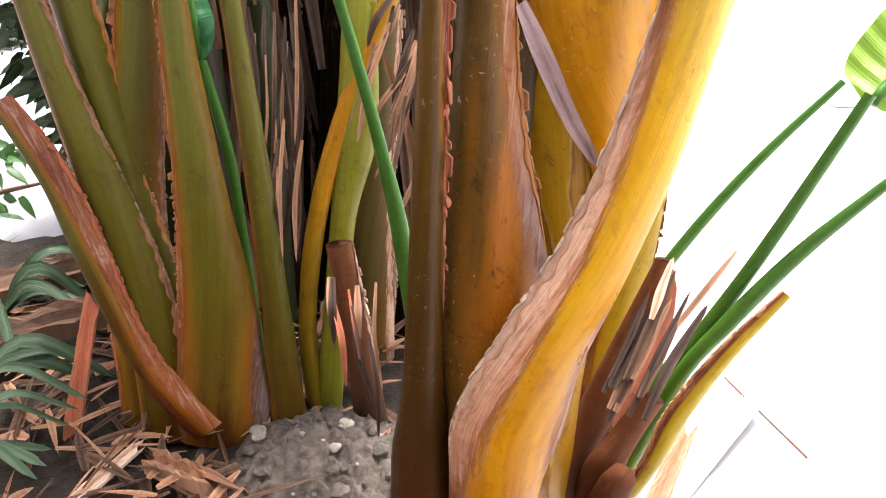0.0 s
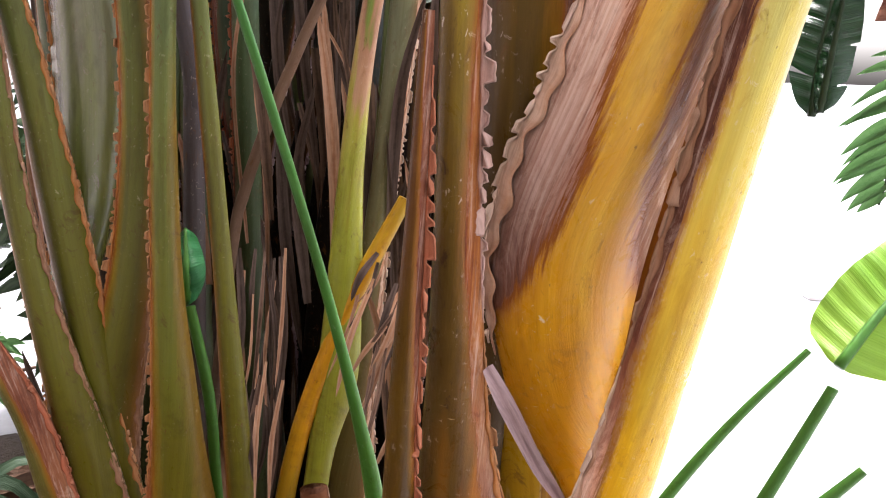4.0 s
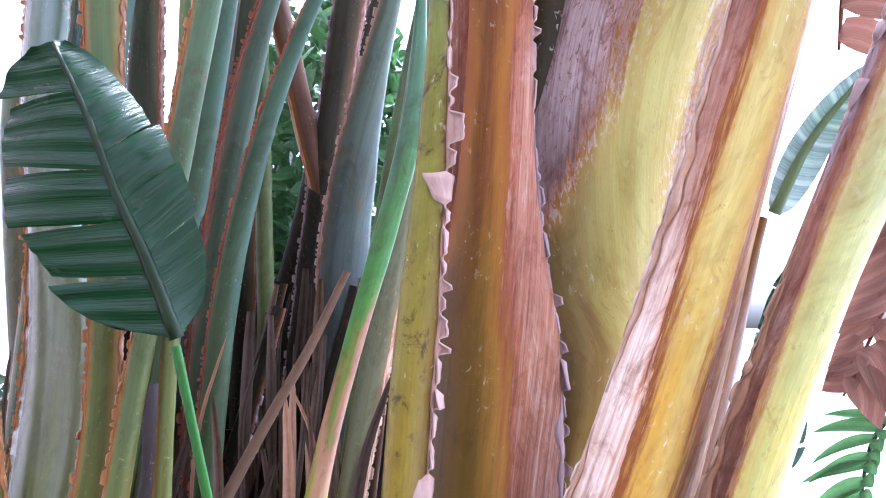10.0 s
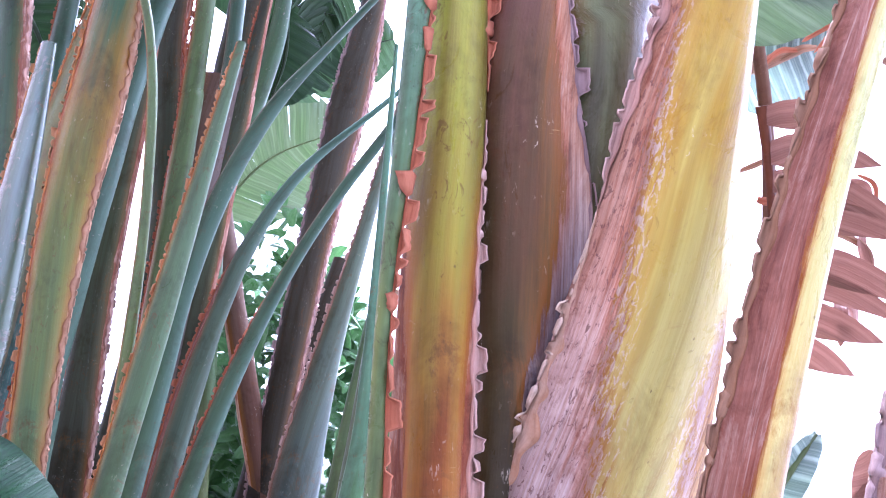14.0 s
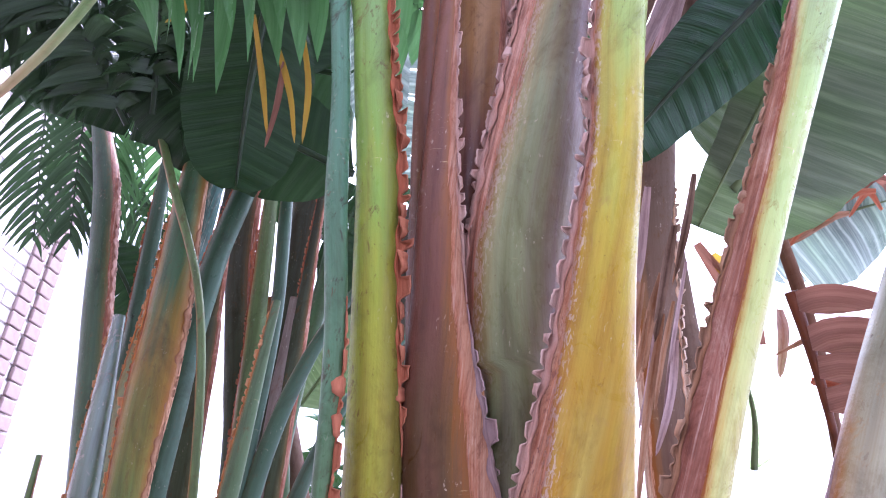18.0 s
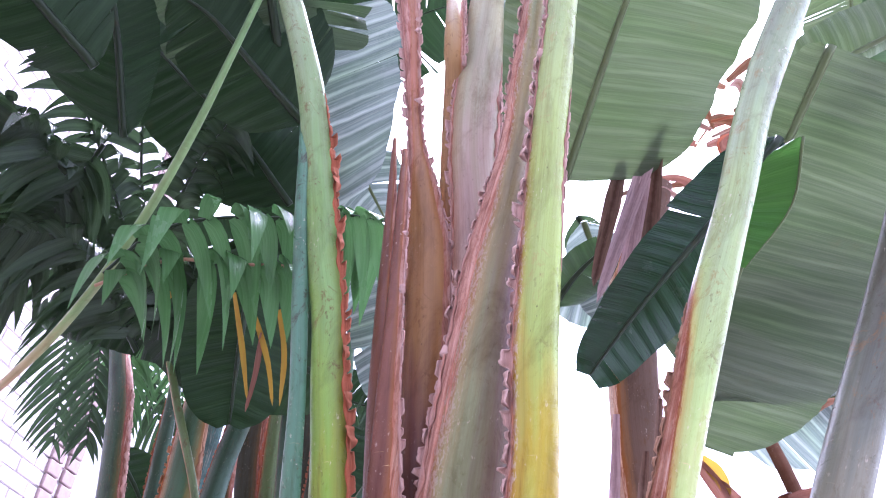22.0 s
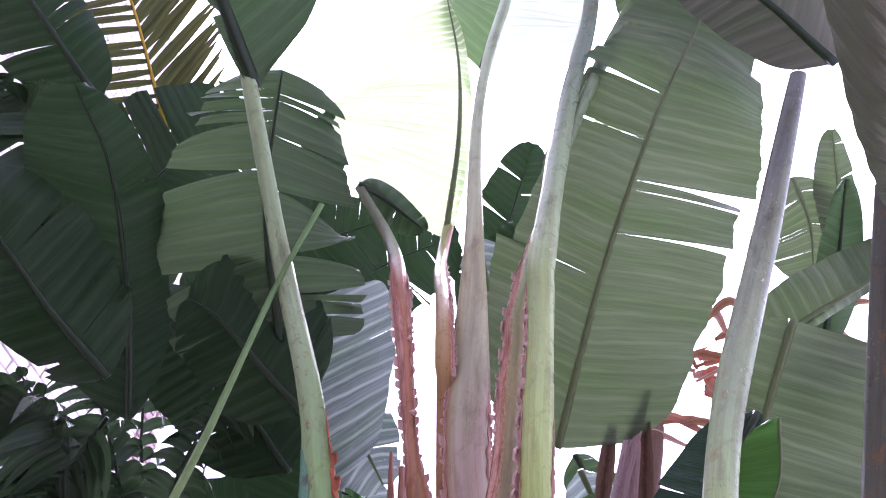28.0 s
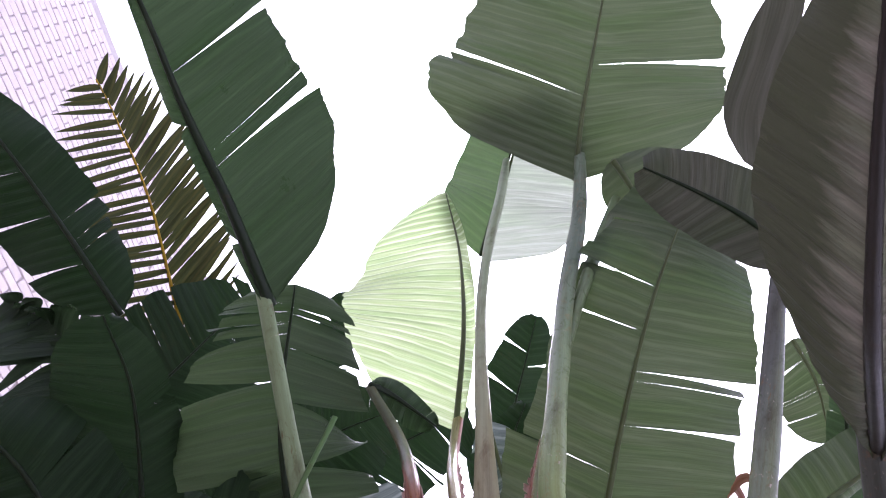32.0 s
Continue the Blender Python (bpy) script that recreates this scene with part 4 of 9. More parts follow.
def leaflet_rows(p, way, flat, long, wide, sag, rows, first):
    """One pointed leaflet, folded along its middle: places, faces, span and metric."""
    verts, faces, span, metric = [], [], [], []
    side = unit(np.cross(way, flat))
    for i in range(rows + 1):
        f = i / rows
        w = wide * (math.sin(math.pi * min(1.0, 0.1 + 0.9 * f) ** 0.7) ** 0.8 if f < 1 else 0.02)
        mid = p + way * long * f * (1 - 0.25 * sag * f) + np.array([0, 0, -1.0]) * long * sag * f * f
        for q in (-1.0, 0.0, 1.0):
            verts.append(mid + side * q * w / 2 + flat * abs(q) * w * 0.22)
            span.append((abs(q), f))
            metric.append((f * long, (q + 1) * w / 2))
    for i in range(rows):
        for q in range(2):
            v = first + i * 3 + q
            faces.append((v, v + 1, v + 4, v + 3))
    return verts, faces, span, metric


def frond(plant, mid, long_left, long_right, facing, look_of, pairs=20, wide=0.02, lean=0.6, sag=0.3, seed=0, rib=0.008, rib_look=None, singly=True, start=0.08, taper=0.6, loose=0.12, label=""):
    """A feathered leaf: a rib with leaflets on both sides."""
    rng = np.random.default_rng(seed)
    facing = np.array(facing, float)
    line, run = through_points(mid, 40)
    t, n, s = frames_along(line, facing)
    points = [(*p, 2 * rib * (1 - 0.75 * k / 39)) for k, p in enumerate(line)][::3]
    spine = petiole(plant, points, rib_look or P_MIDRIB.get(look_of.name, rib_dark), name="frond", label=label, round_=8)
    for side, long in ((-1.0, long_left), (1.0, long_right)):
        if long < 0.01:
            continue
        verts, faces, span, metric = [], [], [], []
        for k in range(pairs):
            f = start + (1 - start) * (k + rng.uniform(0, 0.5)) / pairs
            at = min(f, 1.0) * 39
            i = min(38, int(at))
            p, tt, nn, ss = line[i] + (line[i + 1] - line[i]) * (at - i), t[i], n[i], s[i]
            way = unit(ss * side + tt * (lean + 1.2 * max(0.0, f - 0.75)) + nn * rng.normal(0, loose) + tt * rng.normal(0, loose / 2))
            size = long * (1 - taper * abs(2 * f - 0.9) ** 2) * rng.uniform(0.88, 1.08)
            rows = leaflet_rows(p, way, nn, size, wide * rng.uniform(0.8, 1.15), sag * rng.uniform(0.6, 1.4), 7, 0 if singly else len(verts))
            if singly:
                part("leaflet", mesh_of("leaflet", *rows), look_of, spine)
            else:
                for store, more in zip((verts, faces, span, metric), rows):
                    store.extend(more)
        if verts:
            part("leaflets", mesh_of("leaflets", verts, faces, span, metric), look_of, spine)
    return spine


def strip_leaf(plant, points, wide, look_of, facing=(0, -1, 0), name="dry_strip", label=""):
    """A single narrow hanging leaf or dried ribbon."""
    line, run = through_points(points, 14)
    veined = look_of.name.endswith(("blade", "leaflet"))
    t, n, s = frames_along(line, np.array(facing, float))
    verts, faces, span, metric = [], [], [], []
    for k in range(14):
        f = k / 13
        w = wide * (0.25 + 0.75 * math.sin(math.pi * min(1.0, 0.15 + 0.8 * f))) * (1 if k < 13 else 0.1)
        twist = 0.5 * math.sin(5 * f + points[0][0] * 40)
        for q in (-1.0, 0.0, 1.0):
            verts.append(line[k] + (s[k] * math.cos(twist) + n[k] * math.sin(twist)) * q * w / 2 + n[k] * abs(q) * w * 0.15)
            span.append((abs(q), f))
            metric.append((run[k], (q + 1) * w / 2) if veined else ((q + 1) * w / 2, run[k]))
    for k in range(13):
        for q in range(2):
            v = k * 3 + q
            faces.append((v, v + 1, v + 4, v + 3))
    return part(name, mesh_of(name, verts, faces, span, metric), look_of, plant, label)



def plant_base(name, place, label, category="plant", group=""):
    ob = new(name)
    ob.empty_display_size = 0.1
    return tagged(ob, label, category, group)


# ---- the ground ----
def sheet(name, x0, x1, y0, y1, z, material, step, lump=0.0, seed=0.0):
    nx, ny = max(1, int((x1 - x0) / step)), max(1, int((y1 - y0) / step))
    verts = []
    for j in range(ny + 1):
        for i in range(nx + 1):
            x, y = x0 + (x1 - x0) * i / nx, y0 + (y1 - y0) * j / ny
            verts.append((x, y, z + (lump * noise.fractal(Vector((x * 5, y * 5, seed)), 1.0, 2.0, 5) if lump else 0.0)))
    faces = [(j * (nx + 1) + i, j * (nx + 1) + i + 1, (j + 1) * (nx + 1) + i + 1, (j + 1) * (nx + 1) + i) for j in range(ny) for i in range(nx)]
    me = mesh_of(name, verts, faces)
    me.materials.append(material)
    return me


ground = tagged(new("ground", sheet("ground", -600, 600, -600, 600, -0.05, PAVING, 60)), "pale concrete paving that runs on to the horizon", "ground", kind="structure")
# the bed's unseen near part is added to cut light bounced off paving
bed = tagged(new("planting_bed", sheet("planting_bed", -2.48, 0.22, -2.2, 1.95, -0.015, SOIL, 0.03, 0.035)), "dark bare soil of a planting bed strewn with litter", "soil", kind="structure")

main = plant_base("giant_bird_of_paradise", (0.1, 0.6, 0), "large clump of overlapping yellow and brown leaf sheaths in bare soil", group="giant bird of paradise clumps")
left_clump = plant_base("giant_bird_of_paradise", (-0.4, 1.1, 0), "olive-green clump of leaf stalks rising from dark soil", group="giant bird of paradise clumps")
back_clump = plant_base("giant_bird_of_paradise", (0, 1.5, 0), "shaded rear clump of grey-green stalks with torn dry edges", group="giant bird of paradise clumps")
young_shoot = plant_base("young_shoot", (0.3, 0.8, 0), "thin green stems and cut stubs leaning over pale paving")
stump = plant_base("cut_stump", (-0.1, 1.06, 0), "short cut brown stalk with frayed fibres on soil", "stump")
palm_left = plant_base("palm", (-1, 1.6, 0), "feathery green palm with yellow-tipped leaflets against the sky", group="palms")
palm_dark = plant_base("palm", (-1, 1.5, 0), "dark dense palm with drooping broad leaflets", group="palms")
palm_right = plant_base("palm", (1, 1.6, 0), "small bright green palm beside the paving", group="palms")
cane_palm = plant_base("cane_palm", (-0.5, 0.6, 0), "slender cream cane with hanging glossy green leaflets")
dead_frond = plant_base("dead_frond", (0.8, 1.4, 0), "withered red-brown frond with curled dry strips", "dead frond")

# the near clump: sheaths that clasp one another in a fan
petiole(main, [(-0.026, 0.628, 0.000, 0.065), (-0.025, 0.608, 0.292, 0.072), (-0.021, 0.590, 0.424, 0.045), (-0.017, 0.573, 0.555, 0.034), (-0.012, 0.555, 0.687, 0.028), (-0.007, 0.537, 0.819, 0.022), (-0.000, 0.519, 0.951, 0.015), (0.006, 0.501, 1.083, 0.008)], P_DARK, flaps=[('R', 0.55, 1.05, 0.010, DRY_RED, 3)])
petiole(main, [(0.062, 0.655, 0.000, 0.165), (0.058, 0.609, 0.355, 0.137), (0.052, 0.591, 0.485, 0.124), (0.045, 0.573, 0.614, 0.095), (0.035, 0.558, 0.744, 0.060), (0.031, 0.541, 0.874, 0.039), (0.028, 0.520, 1.003, 0.031), (0.027, 0.501, 1.133, 0.029), (0.029, 0.485, 1.263, 0.028), (0.032, 0.470, 1.392, 0.018), (0.030, 0.455, 1.522, 0.012), (0.026, 0.445, 1.652, 0.010), (0.030, 0.434, 1.782, 0.016), (0.031, 0.423, 1.911, 0.019), (0.021, 0.414, 2.041, 0.022), (0.015, 0.406, 2.171, 0.020), (0.004, 0.395, 2.300, 0.021), (-0.007, 0.382, 2.430, 0.019), (-0.017, 0.372, 2.560, 0.016), (-0.035, 0.360, 2.750, 0.012)], P_BROWN, flaps=[('R', 0.35, 0.60, 0.005, DRY_BROWN, 4), ('R', 0.60, 0.86, 0.008, DRY_ORANGE, 5), ('R', 0.86, 1.50, 0.015, DRY_PINK, 7), ('R', 1.50, 1.95, 0.015, DRY_RED, 8)])
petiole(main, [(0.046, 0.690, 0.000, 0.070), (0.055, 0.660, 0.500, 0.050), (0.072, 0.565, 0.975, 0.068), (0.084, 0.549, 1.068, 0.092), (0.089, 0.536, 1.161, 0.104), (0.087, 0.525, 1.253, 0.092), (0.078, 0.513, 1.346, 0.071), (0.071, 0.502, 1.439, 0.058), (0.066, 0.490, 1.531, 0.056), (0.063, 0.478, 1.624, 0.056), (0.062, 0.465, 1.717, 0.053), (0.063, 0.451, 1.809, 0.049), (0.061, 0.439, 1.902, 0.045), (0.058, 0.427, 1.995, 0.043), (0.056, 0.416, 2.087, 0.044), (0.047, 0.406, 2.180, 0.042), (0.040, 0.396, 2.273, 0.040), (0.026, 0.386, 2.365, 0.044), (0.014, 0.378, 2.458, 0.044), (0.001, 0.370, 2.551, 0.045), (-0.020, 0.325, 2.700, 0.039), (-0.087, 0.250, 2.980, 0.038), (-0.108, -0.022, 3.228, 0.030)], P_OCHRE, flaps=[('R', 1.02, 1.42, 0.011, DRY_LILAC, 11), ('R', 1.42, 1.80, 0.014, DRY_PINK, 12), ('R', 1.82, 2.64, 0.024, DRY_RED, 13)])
petiole(main, [(0.100, 0.660, 0.000, 0.050), (0.120, 0.620, 0.500, 0.030), (0.153, 0.615, 0.649, 0.020), (0.128, 0.589, 0.780, 0.102), (0.118, 0.546, 0.910, 0.131), (0.137, 0.493, 1.040, 0.103), (0.168, 0.471, 1.170, 0.079), (0.194, 0.451, 1.300, 0.063), (0.217, 0.431, 1.430, 0.052), (0.242, 0.411, 1.560, 0.046), (0.275, 0.392, 1.690, 0.042), (0.316, 0.374, 1.821, 0.039), (0.363, 0.358, 1.951, 0.037), (0.413, 0.347, 2.081, 0.037), (0.465, 0.342, 2.211, 0.044), (0.522, 0.337, 2.341, 0.042), (0.606, 0.326, 2.537, 0.045), (0.773, 0.279, 2.842, 0.044), (0.938, 0.158, 3.135, 0.030)], P_YELLOW, flaps=[('L', 0.78, 1.22, 0.014, DRY_PALE, 21), ('L', 1.24, 1.50, 0.006, DRY_PALE, 23), ('L', 1.50, 2.20, 0.012, DRY_BROWN, 22)])
petiole(main, [(0.050, 0.655, 0.000, 0.100), (0.057, 0.569, 0.319, 0.101), (0.067, 0.556, 0.419, 0.111), (0.092, 0.541, 0.520, 0.085), (0.128, 0.526, 0.620, 0.067), (0.155, 0.513, 0.720, 0.059), (0.171, 0.500, 0.821, 0.050), (0.184, 0.484, 0.921, 0.048), (0.196, 0.468, 1.021, 0.047), (0.210, 0.452, 1.121, 0.045), (0.231, 0.440, 1.222, 0.044), (0.259, 0.428, 1.322, 0.039), (0.292, 0.416, 1.422, 0.042), (0.386, 0.388, 1.718, 0.045), (0.525, 0.397, 1.994, 0.049), (0.667, 0.349, 2.251, 0.047), (0.708, -0.044, 2.428, 0.034)], P_GOLD, flaps=[('L', 0.34, 0.84, 0.008, DRY_PALE, 31), ('L', 0.84, 1.36, 0.010, DRY_BROWN, 32), ('L', 1.36, 1.8, 0.012, DRY_LILAC, 33)])
petiole(main, [(0.060, 0.690, 0.000, 0.070), (0.100, 0.670, 0.800, 0.040), (0.161, 0.565, 1.220, 0.048), (0.160, 0.551, 1.313, 0.092), (0.163, 0.536, 1.407, 0.126), (0.179, 0.522, 1.500, 0.145), (0.198, 0.486, 1.594, 0.127), (0.211, 0.448, 1.687, 0.104), (0.224, 0.423, 1.781, 0.090), (0.240, 0.401, 1.875, 0.070), (0.255, 0.380, 1.968, 0.056), (0.271, 0.359, 2.062, 0.046), (0.280, 0.340, 2.155, 0.047), (0.294, 0.321, 2.249, 0.047), (0.309, 0.302, 2.343, 0.044), (0.325, 0.285, 2.436, 0.044), (0.342, 0.271, 2.530, 0.044), (0.360, 0.256, 2.623, 0.042), (0.376, 0.242, 2.717, 0.044), (0.395, 0.225, 2.811, 0.044), (0.532, 0.225, 3.358, 0.041), (0.652, 0.168, 3.702, 0.045), (0.748, 0.078, 4.046, 0.029)], P_PALE, flaps=[('L', 1.42, 1.72, 0.014, DRY_PALE, 41), ('L', 1.72, 2.75, 0.017, DRY_PINK, 42), ('R', 2.25, 2.50, 0.006, DRY_PINK, 43)])
petiole(main, [(0.050, 0.690, 0.000, 0.070), (0.080, 0.670, 0.800, 0.040), (0.114, 0.531, 1.541, 0.049), (0.122, 0.505, 1.640, 0.075), (0.128, 0.477, 1.738, 0.094), (0.119, 0.455, 1.837, 0.077), (0.116, 0.435, 1.935, 0.053), (0.115, 0.418, 2.034, 0.040), (0.118, 0.407, 2.132, 0.029), (0.122, 0.397, 2.231, 0.022), (0.127, 0.387, 2.329, 0.018), (0.131, 0.378, 2.428, 0.016), (0.129, 0.390, 2.540, 0.008)], P_MAROON, flaps=[('R', 1.50, 1.95, 0.014, DRY_LILAC, 51), ('R', 1.95, 2.5, 0.010, DRY_PINK, 52)])
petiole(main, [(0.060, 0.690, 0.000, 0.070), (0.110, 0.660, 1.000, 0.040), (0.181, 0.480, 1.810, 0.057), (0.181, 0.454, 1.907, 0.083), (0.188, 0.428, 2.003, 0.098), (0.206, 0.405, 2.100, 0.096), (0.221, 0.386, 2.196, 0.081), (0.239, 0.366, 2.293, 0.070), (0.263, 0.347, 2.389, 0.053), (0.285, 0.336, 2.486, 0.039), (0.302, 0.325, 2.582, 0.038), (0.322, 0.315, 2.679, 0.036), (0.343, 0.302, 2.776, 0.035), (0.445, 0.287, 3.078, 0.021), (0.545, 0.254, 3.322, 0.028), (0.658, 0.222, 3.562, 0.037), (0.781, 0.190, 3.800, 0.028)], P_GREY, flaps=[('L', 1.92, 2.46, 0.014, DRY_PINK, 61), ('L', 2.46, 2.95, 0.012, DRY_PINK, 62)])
petiole(main, [(0.060, 0.690, 0.000, 0.070), (0.090, 0.670, 1.000, 0.040), (0.110, 0.570, 1.600, 0.030), (0.135, 0.460, 2.015, 0.026), (0.144, 0.443, 2.130, 0.042), (0.153, 0.428, 2.245, 0.053), (0.158, 0.413, 2.360, 0.058), (0.151, 0.400, 2.475, 0.042), (0.142, 0.387, 2.590, 0.020), (0.133, 0.330, 2.883, 0.033), (0.113, 0.360, 3.049, 0.029), (0.078, 0.401, 3.214, 0.026), (0.017, 0.363, 3.372, 0.024)], P_PURPLE, flaps=[('L', 2.10, 2.98, 0.014, DRY_PINK, 71), ('R', 2.15, 2.95, 0.014, DRY_PINK, 72)])
petiole(main, [(0.064, 0.690, 0.000, 0.070), (0.118, 0.640, 1.157, 0.040), (0.205, 0.440, 2.25, 0.050), (0.228, 0.371, 2.558, 0.071), (0.256, 0.343, 2.800, 0.056), (0.282, 0.317, 3.042, 0.039), (0.306, 0.289, 3.285, 0.030), (0.341, 0.255, 3.525, 0.028), (0.395, 0.215, 3.761, 0.031), (0.465, 0.172, 3.994, 0.033), (0.524, 0.135, 4.230, 0.025)], P_LILAC, flaps=[('L', 2.2, 2.85, 0.012, DRY_PINK, 81), ('R', 2.2, 2.7, 0.010, DRY_PINK, 82)])
petiole(main, [(0.060, 0.690, 0.000, 0.070), (0.104, 0.640, 1.261, 0.040), (0.185, 0.432, 2.50, 0.032), (0.207, 0.335, 2.692, 0.032), (0.209, 0.345, 2.849, 0.030), (0.199, 0.402, 2.999, 0.029), (0.188, 0.476, 3.145, 0.028), (0.187, 0.538, 3.293, 0.028), (0.204, 0.560, 3.447, 0.030)], P_TAN, flaps=[('R', 2.5, 3.2, 0.011, DRY_PINK, 91)])
petiole(main, [(0.090, 0.660, 0.000, 0.120), (0.115, 0.635, 0.450, 0.085), (0.125, 0.639, 0.573, 0.082), (0.118, 0.629, 0.647, 0.085), (0.109, 0.620, 0.722, 0.087), (0.097, 0.611, 0.796, 0.084), (0.070, 0.620, 1.000, 0.050), (0.075, 0.600, 1.250, 0.030)], P_BASE, label='ringed old yellow sheath base')
# the clump beyond it on the left
petiole(left_clump, [(-0.432, 1.031, 0.020, 0.091), (-0.508, 1.034, 0.131, 0.059), (-0.551, 1.038, 0.254, 0.055), (-0.579, 1.041, 0.383, 0.058), (-0.610, 1.045, 0.510, 0.055), (-0.661, 1.049, 0.630, 0.037)], P_OLIVE_RED, flaps=[('R', 0.1, 2.6, 0.014, DRY_RED, 101)])
petiole(left_clump, [(-0.526, 1.051, -0.020, 0.088), (-0.522, 1.053, 0.093, 0.076), (-0.512, 1.057, 0.232, 0.096), (-0.526, 1.061, 0.369, 0.090), (-0.552, 1.065, 0.506, 0.072), (-0.578, 1.069, 0.642, 0.056), (-0.599, 1.073, 0.778, 0.045), (-0.612, 1.077, 0.916, 0.039), (-0.619, 1.082, 1.054, 0.035), (-0.626, 1.086, 1.192, 0.031), (-0.647, 1.098, 1.591, 0.023), (-0.668, 1.110, 1.990, 0.012)], P_OLIVE, flaps=[('R', 0.1, 2.6, 0.008, DRY_BROWN, 102)])
petiole(left_clump, [(-0.502, 1.083, -0.020, 0.112), (-0.511, 1.089, 0.305, 0.098), (-0.516, 1.093, 0.444, 0.071), (-0.529, 1.097, 0.582, 0.069), (-0.546, 1.102, 0.720, 0.070), (-0.564, 1.106, 0.857, 0.065), (-0.583, 1.110, 0.995, 0.055), (-0.607, 1.114, 1.131, 0.047), (-0.640, 1.118, 1.267, 0.048), (-0.735, 1.130, 1.655, 0.036), (-0.829, 1.141, 2.044, 0.019)], P_OLIVE, flaps=[('R', 0.1, 2.6, 0.008, DRY_ORANGE, 103)])
petiole(left_clump, [(-0.487, 1.133, -0.020, 0.095), (-0.548, 1.138, 0.278, 0.082), (-0.605, 1.144, 0.461, 0.063), (-0.589, 1.149, 0.647, 0.072), (-0.551, 1.155, 0.834, 0.100), (-0.525, 1.161, 1.021, 0.122), (-0.529, 1.166, 1.206, 0.114), (-0.561, 1.172, 1.391, 0.086), (-0.601, 1.177, 1.574, 0.065), (-0.612, 1.183, 1.759, 0.070), (-0.630, 1.191, 2.034, 0.053), (-0.647, 1.199, 2.308, 0.028)], P_GLOSSY, flaps=[('L', 0.1, 2.6, 0.011, DRY_ORANGE, 104)])
petiole(left_clump, [(-0.563, 1.092, -0.020, 0.137), (-0.548, 1.096, 0.185, 0.119), (-0.514, 1.104, 0.480, 0.098), (-0.455, 1.113, 0.775, 0.070), (-0.433, 1.122, 1.070, 0.054), (-0.453, 1.131, 1.365, 0.052), (-0.492, 1.140, 1.661, 0.062), (-0.520, 1.149, 1.956, 0.084), (-0.526, 1.158, 2.251, 0.101), (-0.540, 1.166, 2.546, 0.076), (-0.552, 1.175, 2.820, 0.057), (-0.565, 1.183, 3.095, 0.030)], P_SPLIT, flaps=[('L', 0.1, 2.6, 0.012, DRY_ORANGE, 105), ('R', 0.1, 2.6, 0.008, DRY_BROWN, 106)])
petiole(left_clump, [(-0.413, 1.040, -0.020, 0.195), (-0.410, 1.042, 0.050, 0.169), (-0.392, 1.048, 0.262, 0.133), (-0.389, 1.054, 0.473, 0.084), (-0.389, 1.061, 0.686, 0.053), (-0.383, 1.067, 0.897, 0.039), (-0.371, 1.073, 1.109, 0.035), (-0.355, 1.080, 1.320, 0.037), (-0.338, 1.086, 1.531, 0.042), (-0.320, 1.092, 1.742, 0.041), (-0.296, 1.100, 2.016, 0.031), (-0.273, 1.109, 2.290, 0.016)], P_LIME, flaps=[('L', 0.1, 2.6, 0.010, DRY_ORANGE, 107)])
petiole(left_clump, [(-0.291, 1.061, -0.020, 0.074), (-0.291, 1.063, 0.085, 0.064), (-0.295, 1.072, 0.406, 0.044), (-0.307, 1.082, 0.726, 0.033), (-0.322, 1.091, 1.045, 0.027), (-0.337, 1.101, 1.365, 0.023), (-0.354, 1.111, 1.684, 0.020), (-0.383, 1.120, 2.002, 0.018), (-0.445, 1.129, 2.316, 0.018), (-0.575, 1.139, 2.622, 0.021), (-0.682, 1.146, 2.875, 0.016), (-0.790, 1.154, 3.129, 0.008)], P_OLIVE)
petiole(left_clump, [(-0.337, 1.113, -0.020, 0.022), (-0.346, 1.121, 0.355, 0.019), (-0.352, 1.125, 0.514, 0.020), (-0.376, 1.130, 0.671, 0.017)], P_GREEN)
petiole(left_clump, [(0.002, 0.880, -0.020, 0.030), (-0.052, 0.880, 0.446, 0.026), (-0.079, 0.880, 0.606, 0.018), (-0.115, 0.880, 0.764, 0.014), (-0.157, 0.880, 0.921, 0.012), (-0.202, 0.880, 1.077, 0.012), (-0.249, 0.880, 1.233, 0.012)], P_GREEN)
# stems and dry leaves behind
petiole(back_clump, [(-0.248, 1.120, 0.014, 0.037), (-0.251, 1.120, 0.164, 0.033), (-0.235, 1.120, 0.309, 0.032), (-0.204, 1.120, 0.451, 0.032), (-0.158, 1.120, 0.588, 0.031), (-0.100, 1.120, 0.723, 0.028), (-0.032, 1.120, 0.855, 0.022)], P_YELLOWLEAF)
petiole(back_clump, [(-0.456, 1.250, -0.020, 0.023), (-0.344, 1.250, 0.704, 0.020), (-0.313, 1.250, 0.840, 0.020), (-0.264, 1.250, 0.969, 0.020), (-0.207, 1.250, 1.095, 0.018), (-0.147, 1.250, 1.220, 0.016), (-0.095, 1.250, 1.348, 0.013)], P_STICK)
petiole(back_clump, [(-0.227, 1.120, -0.020, 0.050), (-0.176, 1.120, 0.376, 0.043), (-0.142, 1.120, 0.550, 0.067), (-0.128, 1.120, 0.726, 0.055), (-0.116, 1.120, 0.902, 0.039), (-0.095, 1.120, 1.077, 0.032), (-0.062, 1.120, 1.251, 0.032), (-0.025, 1.120, 1.424, 0.036), (0.004, 1.120, 1.598, 0.035), (0.003, 1.120, 1.776, 0.018), (0.002, 1.120, 2.051, 0.013), (0.000, 1.120, 2.326, 0.007)], P_GREENTOP)
